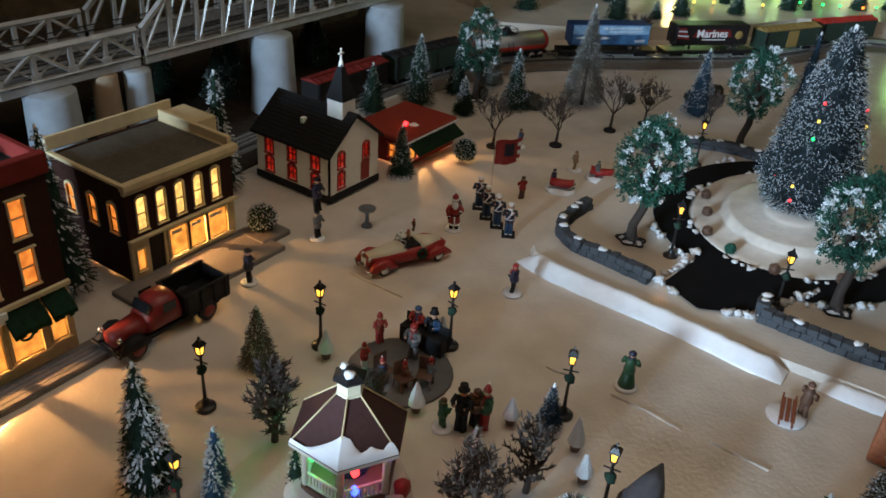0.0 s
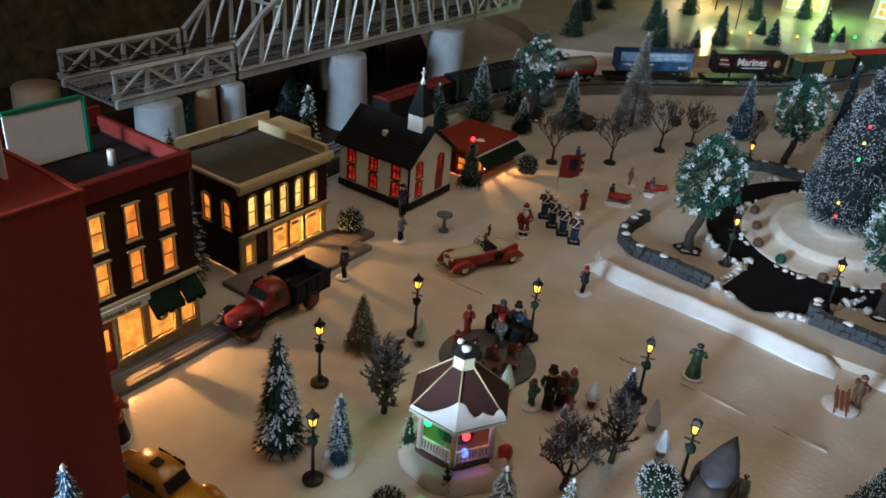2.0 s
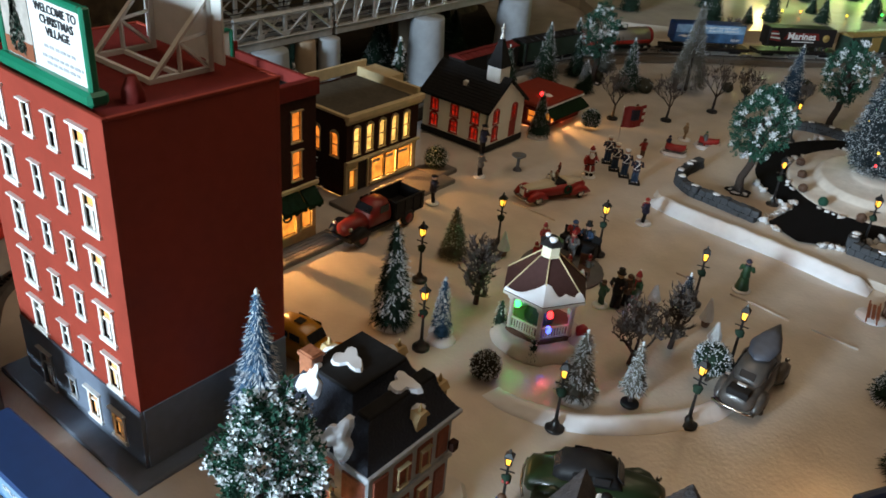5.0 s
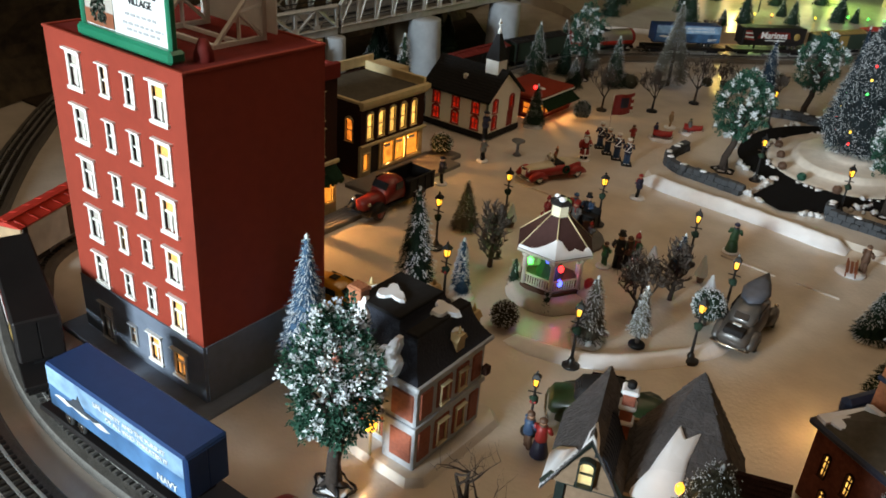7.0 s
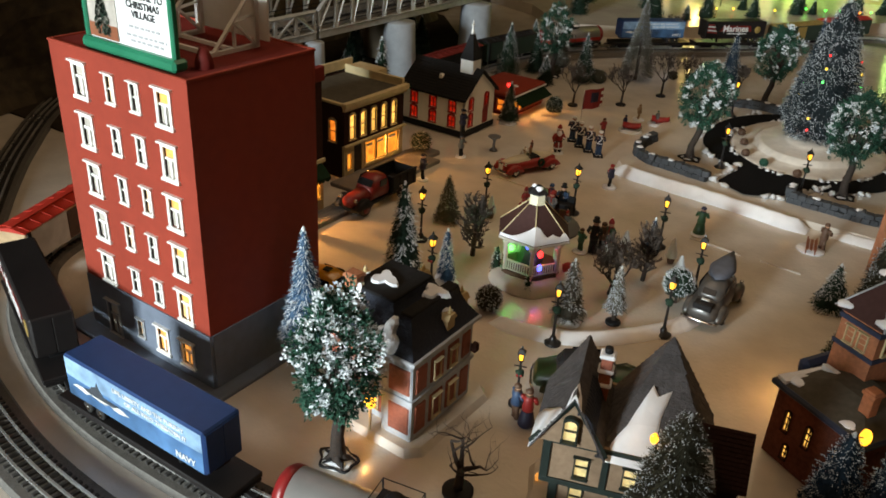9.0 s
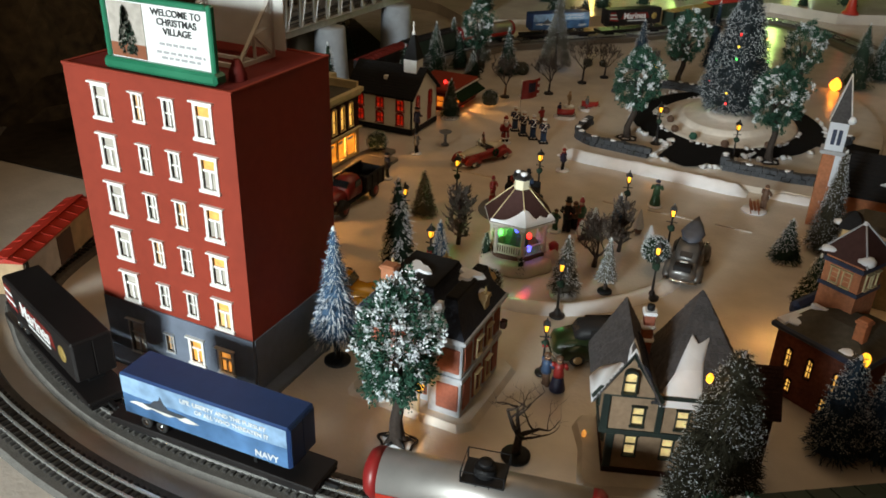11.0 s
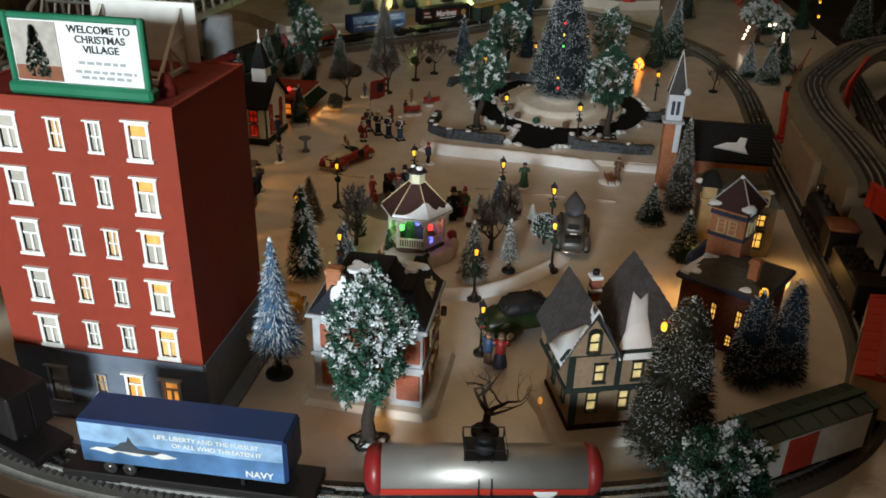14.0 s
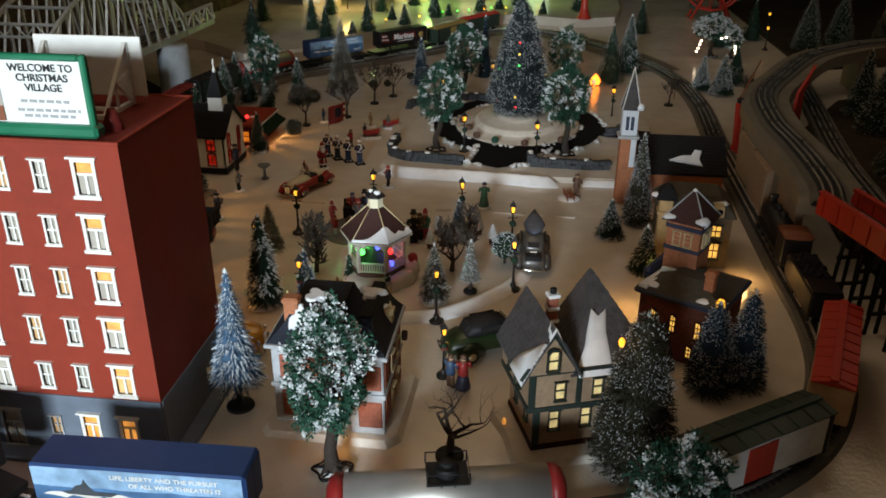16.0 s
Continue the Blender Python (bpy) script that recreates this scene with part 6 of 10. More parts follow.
for x, y, h in ((-0.911, 1.630, 0.140), (-0.799, 1.746, 0.140), (-0.74, 1.935, 0.155), (-0.691, 2.045, 0.134), (-0.55, 2.15, 0.10), (0.32, 2.06, 0.10), (0.62, 2.18, 0.09), (-1.02, 2.78, 0.11)):
    bare_tree("bare_tree", T(x, y), h, "leafless dark tree on a black stand", 3, 0.016, 0.75, 3, 2, "bare trees near the track", 0.32, 0.028)

# ---- bushes ----
bush("round_bush", T(-0.461, 0.424), 0.026, "round brown-green bush with white tips", NEEDLEBROWN, 0.5)
bush("round_bush", T(-0.205, 0.672), 0.031, "round topiary bush covered with snow", NEEDLE, 0.65, z=0.042)
bush("round_bush", T(-0.914, 1.510), 0.029, "round dark bush with white tips", NEEDLE, 0.5)
bush("round_bush", T(-1.010, 0.960, 0.007), 0.030, "round dark bush with white tips on the planter", NEEDLE, 0.5)
for i, (x, y) in enumerate(((-0.365, 1.60), (-0.335, 1.515), (-0.275, 1.475), (-0.185, 1.455), (-0.075, 1.505), (-0.395, 1.68))):
    bush("topiary_ball", T(x, y, PZ), 0.0125, "small brown topiary ball on the park mound", LEAF if i == 2 else CLOTH["brown"], 0.0, 200, "topiary balls round the mound", 0.013)
for x, y, z, r, lb in ((-0.515, 0.535, 0.02, 0.012, "dark evergreen clinging to the gazebo"), (-0.432, 0.512, 0.012, 0.010, "small evergreen at the gazebo step")):
    conifer("gazebo_shrub", T(x, y, z * 0.4), 0.058 if r > 0.011 else 0.036, r, 0.002, NEEDLE, lb, 0.15, 220, 0.2, 0.007, 0.0008, tip=False)

for x, y, r in ((-0.965, 1.93, 0.030), (-1.00, 1.96, 0.024), (-0.79, 2.17, 0.020), (-0.74, 2.20, 0.016), (-0.62, 2.42, 0.024), (-1.12, 1.90, 0.024), (-0.67, 2.33, 0.018), (-0.52, 2.45, 0.022)):
    bush("brown_bush", T(x, y), r, "low dry brown bush near the track", NEEDLEBROWN, 0.08, 300, "dry bushes near the track", r * 0.6)

# tiny frosted trees in pots
for x, y, h in ((-0.368, 0.808, 0.046), (-0.272, 0.819, 0.058), (-0.238, 0.774, 0.046), (-0.375, 0.728, 0.046), (-0.486, 0.745, 0.05), (-0.665, 0.755, 0.05), (-0.555, 0.905, 0.045)):
    th = thing("frosted_sapling", T(x, y), "tiny white frosted tree in a brown pot", "potted tree", "tiny frosted trees")
    part("pot", Shape(CLOTH["brown"]).lathe([(0.006, -0.001), (0.008, 0.010), (0.0085, 0.012), (0.004, 0.012)], 10), th)
    s = Shape(FROST)
    s.lathe([(0.0125, 0.014), (0.011, 0.02), (0.008, h * 0.6), (0.002, h)], 9, 0, False)
    s.v = [tuple(Vector(p) * (1 + 0.12 * noise.noise(Vector(p) * 200 + Vector((x * 50, 0, 0))))) for p in s.v]
    for i in range(90):
        a, u = i * 2.4, i / 90
        spike(s, Vector((0.010 * (1 - u) * math.cos(a), 0.010 * (1 - u) * math.sin(a), 0.015 + (h - 0.016) * u)), Vector((math.cos(a), math.sin(a), 0.2)), 0.004, 0.0008)
    part("crown", s, th)


# ---- street lamps ----
def street_lamp():
    th = thing("street_lamp", T(-0.581, 0.413), "black street lamp with a lit yellow lantern and greenery", "street lamp", "street lamps of the village")
    part("base", Shape(BLACKIRON).lathe([(0.0145, -0.002), (0.0145, 0.0025), (0.012, 0.004), (0.0065, 0.006), (0.0055, 0.012), (0.003, 0.016)], 16), th)
    part("pole", Shape(BLACKIRON).lathe([(0.0030, 0.014), (0.0022, 0.05), (0.0020, 0.088), (0.004, 0.090), (0.002, 0.092)], 10), th)
    w = Shape(NEEDLE)
    w.ball((0, -0.001, 0.066), 0.0072, 11, 0, 1.05, 0.45)
    part("wreath", w, th, "dark green kissing ball")
    part("crossbar", Shape(BLACKIRON).box(-0.011, -0.001, 0.0785, 0.011, 0.001, 0.0805, 0, 0.0004), th)
    g = Shape(LITLAMP).lathe([(0.0036, 0.0928), (0.0052, 0.098), (0.0050, 0.1035), (0.003, 0.1065)], 4, 0, False, None, math.pi / 4)
    part("lantern_glass", g, th, "glowing yellow lantern panes")
    s = Shape(BLACKIRON)
    for i in range(4):
        a = math.pi / 4 + i * math.pi / 2
        s.tube([(0.0044 * math.cos(a), 0.0044 * math.sin(a), 0.0915), (0.0074 * math.cos(a), 0.0074 * math.sin(a), 0.1075)], 0.0011, 4)
    s.lathe([(0.0098, 0.1072), (0.0095, 0.109), (0.0045, 0.1145), (0.002, 0.1155), (0.0024, 0.118), (0.0006, 0.1215)], 4, 0, False, None, math.pi / 4)
    s.lathe([(0.0046, 0.0905), (0.005, 0.0925)], 8)
    part("lantern_frame", s, th, "black lantern frame and cap")
    return th


lamp = street_lamp()
for x, y, a in ((-0.718, 0.567, 10), (-0.691, 0.772, 5), (-0.536, 0.901, -12), (-0.318, 0.872, 20), (-0.193, 0.737, 8), (-0.320, 0.405, 15), (-0.182, 0.553, -8)):
    copy_thing(lamp, T(x, y) @ Rz(a))
for x, y in ((-0.362, 1.392), (-0.149, 1.343), (-0.324, 2.104), (0.101, 1.842), (-0.479, 1.851), (0.91, 3.16), (1.02, 3.60)):
    copy_thing(lamp, T(x, y, PZ if y < 2.12 and x < 0.1 else 0) @ Rz(30))
part("bow", Shape(CLOTH["red"]).ball((-0.003, -0.006, 0.064), 0.003, 6).ball((0.003, -0.006, 0.064), 0.003, 6), lamp, "red bow")
bulb("park_lamp_light", (-0.362, 1.380, 0.112), 0.012, (1, 0.35, 0.08), 0.004)

# ---- gazebo ----
HEX = lambda r, off=0.0: [(r * math.cos(radians(-60 + off + 60 * k)), r * math.sin(radians(-60 + off + 60 * k))) for k in range(6)]


def gazebo():
    th = thing("gazebo", T(-0.466, 0.578), "white gazebo with brown shingled roof, snow and coloured lights", "gazebo")
    s = Shape(SNOWDULL)
    s.lathe([(0.076, -0.003), (0.078, 0.004), (0.076, 0.012), (0.072, 0.0195), (0.064, 0.0225), (0.02, 0.0225)], 40, 0, True, T(0.004, -0.004))
    s.v = [(x * (1 + 0.13 * noise.noise(Vector((x * 26, y * 26, 3)))), y * (1 + 0.13 * noise.noise(Vector((x * 26, y * 26, 3)))), z * (1 + 0.25 * noise.noise(Vector((x * 40, y * 40, 9))))) for x, y, z in s.v]
    part("snow_base", s, th, "rounded snow base")
    part("floor", Shape(CLOTH["brown"]).prism(HEX(0.062), 0.006, 0.0295), th, "dark wooden floor")
    for i, (x, y) in enumerate(HEX(0.056)):
        part("post", Shape(GAZEBOPAINT).cyl(0.0042, 0.026, 0.094, 8, 0, T(x, y)).box(-0.006, -0.006, 0.084, 0.006, 0.006, 0.090, 0, 0.001, T(x, y)), th)
    for i in range(6):
        (x0, y0), (x1, y1) = HEX(0.056)[i], HEX(0.056)[(i + 1) % 6]
        m = T(x0, y0) @ Matrix.Rotation(math.atan2(y1 - y0, x1 - x0), 4, "Z")
        L = 0.056
        if i != 2:
            rl = part("railing", Shape(GAZEBOPAINT).box(0.004, -0.0018, 0.048, L - 0.004, 0.0018, 0.0515, 0, 0.0006).box(0.004, -0.0014, 0.030, L - 0.004, 0.0014, 0.0325), th, at=m)
            for k in range(9):
                part("baluster", Shape(GAZEBOPAINT).box(0.0065 + 0.0049 * k, -0.0009, 0.0325, 0.0086 + 0.0049 * k, 0.0009, 0.048), rl)
        pts = [(0.003, 0.094), (0.003, 0.080)] + [(0.006 + (L - 0.012) * (1 - math.cos(a)) / 2, 0.080 + 0.0115 * math.sin(a)) for a in np.linspace(0.15, math.pi - 0.15, 9)] + [(L - 0.003, 0.080), (L - 0.003, 0.094)]
        k, f = len(pts), []
        v = [(x, yy, z) for yy in (-0.0018, 0.0018) for x, z in pts[1:-1]] + [(x, yy, 0.0945) for yy in (-0.0018, 0.0018) for x, z in pts[1:-1]]
        n = k - 2
        for j in range(n - 1):
            f += [(j, j + 1, 2 * n + j + 1, 2 * n + j), (n + j + 1, n + j, 3 * n + j, 3 * n + j + 1), (j + 1, j, n + j, n + j + 1)]
        part("lattice_arch", Shape(GAZEBOPAINT).add(v, f), th, at=m)
    s = Shape(GAZEBOPAINT).prism(HEX(0.068), 0.0945, 0.097, 0, None, HEX(0.074)).prism(HEX(0.075), 0.0972, 0.1015)
    part("eave", s, th, "white eave board")
    s = Shape(SHINGLE)
    R0, R1, z0, z1, rows = 0.0735, 0.014, 0.1018, 0.159, 9
    stepped(s, lambda u: HEX(R0 + (R1 - R0) * u), z0, z1, rows, 0, 0.0008)
    part("roof", s, th, "dark red-brown shingled roof")
    for x, y in HEX(1.0):
        part("roof_rib", Shape(CREAM).tube([(x * R0, y * R0, z0 + 0.002), (x * R1, y * R1, z1 + 0.002)], 0.0011, 5), th)
    s = Shape(SNOW)
    for (a, b) in ((0, 5), (0, 1)):
        A, Bq = Vector(HEX(1.0)[a]), Vector(HEX(1.0)[b])
        n = 10
        v = []
        for i in range(n + 1):
            p = A.lerp(Bq, i / n)
            hgt = (0.10 + 0.36 * max(0, 1 - i / n * 2.0) ** 1.3 + 0.10 * math.sin(i * 0.8) ** 2) if b == 1 else max(0.03, 0.46 - 0.62 * i / n)
            for u, lift in ((-0.02, 0.001), (0.02, 0.004), (hgt * 0.6, 0.0045), (hgt, 0.0012)):
                q = R0 + (R1 - R0) * u
                v.append((p.x * q, p.y * q, z0 + (z1 - z0) * u + lift + 0.0012))
        s.add(v, [(4 * i + j, 4 * i + 4 + j, 4 * i + 5 + j, 4 * i + 1 + j) for i in range(n) for j in range(3)], 0, True)
    part("roof_snow", s, th, "thick snow on the roof edge")
    part("cupola", Shape(mat("cupola_cream", (0.72, 0.66, 0.48), 0.5, var=0.08)).prism(HEX(0.0155), 0.157, 0.178).prism(HEX(0.017), 0.1572, 0.161), th, "cream cupola")
    part("cupola_roof", Shape(BLACKIRON).prism(HEX(0.021), 0.1782, 0.181).prism(HEX(0.020), 0.1812, 0.192, 0, None, HEX(0.004)), th, "black cupola roof")
    part("cupola_snow", Shape(SNOW).ball((0.006, -0.008, 0.189), 0.0075, 8, 0, 0.6, 0.3).ball((-0.008, 0.0, 0.189), 0.006, 8, 0, 0.6, 0.3), th, "dabs of snow")
    for x, y, z, mt in ((-0.022, -0.040, 0.071, BULBGREEN), (0.034, -0.030, 0.072, BULBRED), (0.036, -0.033, 0.046, BULBBLUE), (-0.030, -0.040, 0.078, BULBGREEN), (0.008, -0.03, 0.08, BULBBLUE)):
        part("light_bulb", Shape(mt).ball((x, y, z), 0.0054, 10, 0, 1.25), th, "glowing coloured bulb")
    part("inner_tree", Shape(NEEDLE).lathe([(0.026, 0.027), (0.024, 0.034), (0.0265, 0.036), (0.018, 0.052), (0.020, 0.054), (0.010, 0.074), (0.001, 0.090)], 11, 0, False, T(-0.006, 0.008)), th, "small fir inside")
    sm = Shape(SNOWDULL, CLOTH["red"])
    sm.ball((0.074, 0.004, 0.016), 0.016, 12, 0, 1.4, 0.45, 2.0).ball((0.074, 0.010, 0.040), 0.011, 10, 1, 1.4, 0.4)
    part("snow_drift", sm, th, "heap of snow with a red ribbon")
    X, Y = -0.466, 0.578
    bulb("gazebo_green_light", (X - 0.022, Y - 0.004, 0.074), 0.11, (0.08, 1, 0.25), 0.003)
    bulb("gazebo_red_light", (X + 0.024, Y - 0.002, 0.076), 0.05, (1, 0.08, 0.12), 0.003)
    bulb("gazebo_blue_light", (X + 0.018, Y - 0.006, 0.054), 0.02, (0.12, 0.12, 1), 0.003)


gazebo()
bank("snow_bank", [(-0.435, 0.405), (-0.39, 0.400), (-0.33, 0.418), (-0.27, 0.458), (-0.215, 0.520), (-0.172, 0.590), (-0.158, 0.65)], 0.036, 0.012, "curved low snow step in front of the gazebo", seed=9)

# ---- ceramic houses ----


def mansard_house():
    th = thing("mansard_house", T(-0.435, 0.13), "grey stone and red brick house with a black mansard roof", "house")
    s = Shape(SNOWDULL)
    s.prism([(-0.098, -0.100), (0.090, -0.104), (0.108, -0.085), (0.112, 0.08), (0.09, 0.10), (-0.095, 0.10), (-0.108, 0.08), (-0.108, -0.085)], -0.003, 0.007, 0, None,
            [(-0.090, -0.092), (0.084, -0.096), (0.100, -0.080), (0.104, 0.076), (0.084, 0.094), (-0.088, 0.094), (-0.100, 0.074), (-0.100, -0.078)])
    part("snow_base", s, th, "snow-covered base slab")
    X0, X1, Y0, Y1, ze = -0.088, 0.083, -0.082, 0.085, 0.138
    part("wall", Shape(STONEGREY).box(X0, Y0 + 0.016, 0.006, 0.030, Y1, ze, 0, 0.002), th, "grey stone wall")
    part("wall", Shape(STONEGREY).box(0.0305, Y0, 0.006, X1, Y1 - 0.02, ze, 0, 0.002), th, "grey stone pavilion wall")
    part("string_course", Shape(STONEGREY).box(X0 - 0.003, Y0 + 0.013, 0.070, 0.030, Y1 + 0.003, 0.077, 0, 0.001).box(0.0275, Y0 - 0.003, 0.070, X1 + 0.003, Y1 - 0.017, 0.078, 0, 0.001), th)
    for x0, x1, y in ((X0 + 0.012, X0 + 0.036, Y0 + 0.016), (X0 + 0.046, 0.022, Y0 + 0.016), (0.044, 0.080, Y0)):
        for z0, z1 in ((0.018, 0.064), (0.084, 0.126)):
            part("brick_panel", Shape(BRICK).box(x0, y - 0.0018, z0, x1, y + 0.002, z1, 0, 0.002), th, "red brick panel")
    fr = T(X1, 0, 0) @ Rz(90)
    for y0, y1 in ((-0.074, -0.048), (-0.040, -0.008), (0.0, 0.028), (0.036, 0.058)):
        for z0, z1 in ((0.016, 0.064), (0.084, 0.126)):
            part("brick_panel", Shape(BRICK).box(y0, -0.0018, z0, y1, 0.002, z1, 0, 0.002, fr), th, "red brick panel")
    for y in (-0.033, 0.006):
        window(th, fr @ T(y, -0.002, 0.024), 0.015, 0.034, CREAM, LITYELLOW if y < 0 else LITWARM, "grid")
        window(th, fr @ T(y, -0.002, 0.090), 0.013, 0.028, CREAM, DIMPANE, "grid")
    window(th, T(-0.004, Y0 + 0.014, 0.026), 0.018, 0.034, CREAM, LITYELLOW, "two", arch=True)
    s = Shape(STONEGREY).box(X0 - 0.008, Y0 + 0.008, ze, 0.030, Y1 + 0.006, ze + 0.006, 0, 0.0015).box(0.0235, Y0 - 0.008, ze + 0.0005, X1 + 0.008, Y1 - 0.012, ze + 0.0075, 0, 0.0015)
    part("cornice", s, th, "grey cornice")

    def mans(nm, a, b, c, d, z0, z1, ins):
        def ring(u):
            o = ins * (1 - (1 - u) ** 1.6)
            return [(a + o, c + o), (b - o, c + o), (b - o, d - o), (a + o, d - o)]

        s = stepped(Shape(SLATEDARK), ring, z0, z1, 8, 0, 0.0008)
        part(nm, s, th, "dark slate mansard roof")
        part("flat_roof", Shape(ROOFBLACK).box(a + ins, c + ins, z1 - 0.002, b - ins, d - ins, z1 + 0.004, 0, 0.0015), th, "black flat roof top")

    mans("mansard_roof", X0 - 0.004, 0.045, Y0 + 0.014, Y1, ze + 0.0065, 0.186, 0.030)
    mans("mansard_roof", 0.024, X1 + 0.004, Y0 - 0.004, Y1 - 0.016, ze + 0.008, 0.194, 0.022)
    part("chimney", Shape(ORANGEBRICK).box(-0.072, -0.040, 0.15, -0.050, -0.022, 0.205, 0, 0.001).box(-0.074, -0.042, 0.198, -0.048, -0.020, 0.203, 0, 0.001), th, "red brick chimney")
    def slab(x, y, z, r, k, tilt=None, sy=1.0):
        """A flat lobed patch of snow lying on the roof."""
        pts = [(r * (1 + 0.32 * math.sin(3 * q + k) + 0.16 * math.sin(5 * q + 2 * k)) * math.cos(q), sy * r * (1 + 0.32 * math.sin(3 * q + k) + 0.16 * math.sin(5 * q + 2 * k)) * math.sin(q)) for q in np.linspace(0, 2 * math.pi, 25)[:-1]]
        part("roof_snow", Shape(SNOW).prism(pts, -0.003, 0.003, 0, T(x, y, z) @ (tilt or T(0, 0, 0)), [(px * 0.86, py * 0.86) for px, py in pts]), th, "patch of snow on the roof")

    slab(0.052, 0.006, 0.1985, 0.017, 0.4)
    slab(-0.030, 0.000, 0.191, 0.021, 1.9, None, 0.8)
    slab(-0.046, -0.046, 0.176, 0.017, 2.8, Matrix.Rotation(radians(48), 4, "X"))
    slab(0.036, -0.080, 0.164, 0.021, 3.6, Matrix.Rotation(radians(62), 4, "X"))
    for m in (T(X1 - 0.004, 0.005, 0.156) @ Rz(90), T(X0 + 0.004, 0.02, 0.156) @ Rz(-90), T(-0.02, Y1 - 0.006, 0.156) @ Rz(180), T(0.06, Y1 - 0.022, 0.156) @ Rz(180)):
        d = Shape(OCHRE, SNOW).box(-0.009, -0.004, -0.008, 0.009, 0.018, 0.012, 0, 0.001)
        d.prism([(-0.011, 0.012), (0.011, 0.012), (0.006, 0.020), (-0.006, 0.020)], -0.018, 0.006, 0, Matrix.Rotation(radians(90), 4, "X"))
        d.ball((0.003, 0.012, 0.014), 0.0125, 10, 1, 0.7, 0.35)
        dm = part("dormer", d, th, "gilded dormer capped with snow", at=m)
        part("finial", Shape(OCHRE).lathe([(0.003, 0.018), (0.002, 0.026), (0.0006, 0.031)], 8), dm)
    part("lantern", Shape(LITLAMP).lathe([(0.003, 0.0462), (0.0075, 0.050), (0.0085, 0.060), (0.004, 0.066)], 8, 0, False, T(0.022, Y0 - 0.012)), th, "glowing porch lantern")
    part("lantern_post", Shape(CREAM).cyl(0.0022, 0.006, 0.046, 8, 0, T(0.022, Y0 - 0.012)), th)
    part("wall_bracket", Shape(BROWNBRICK).box(X1 + 0.003, 0.055, 0.088, X1 + 0.012, 0.066, 0.102, 0, 0.001), th, "small dark hanging sign")
    bulb("porch_light", (-0.413, 0.026, 0.056), 0.05, (1, 0.5, 0.15), 0.004)


mansard_house()


def shingled(s, x0, x1, y0, y1, ze, zr, over, mi=0, along="y"):
    return gable_roof(s, x0, x1, y0, y1, ze, zr, over, 0.004, mi, along, 13, 0.0062)


def shingle_face(s, A, B, C, D, rows, wide, mi=0):
    """A roof face A-B (eave) to D-C (top) covered with courses of single shingles."""
    A, B, C, D = (Vector(p) for p in (A, B, C, D))
    nrm = (B - A).cross((C + D) / 2 - A).normalized()
    k = (A, B, C, D) if (C - D).length > 1e-6 else (A, B, C)
    s.add([tuple(p) for p in k], [tuple(range(len(k)))], mi)
    for r in range(rows):
        u0, u1 = r / rows, min((r + 1.12) / rows, 1.0)
        l0, r0, l1, r1 = A.lerp(D, u0), B.lerp(C, u0), A.lerp(D, u1), B.lerp(C, u1)
        n = max(1, int((r0 - l0).length / wide))
        for i in range(-1, n + 1):
            v0, v1 = max((i + 0.5 * (r % 2)) / n, 0), min((i + 1 + 0.5 * (r % 2)) / n, 1)
            if v1 - v0 < 0.02:
                continue
            up, w0 = rnd(0.0012, 0.0026), rnd(0, 0.10)
            p, q = l0.lerp(r0, v0 + 0.02 / n), l0.lerp(r0, v1 - 0.02 / n)
            a, b = l1.lerp(r1, v1 - 0.02 / n), l1.lerp(r1, v0 + 0.02 / n)
            p, q = p + (p - b) * w0, q + (q - a) * w0
            s.add([tuple(p + nrm * up), tuple(q + nrm * up), tuple(a + nrm * 0.0003), tuple(b + nrm * 0.0003), tuple(p), tuple(q)], [(0, 1, 2, 3), (4, 5, 1, 0), (0, 3, 4), (1, 5, 2)], mi)
    return s


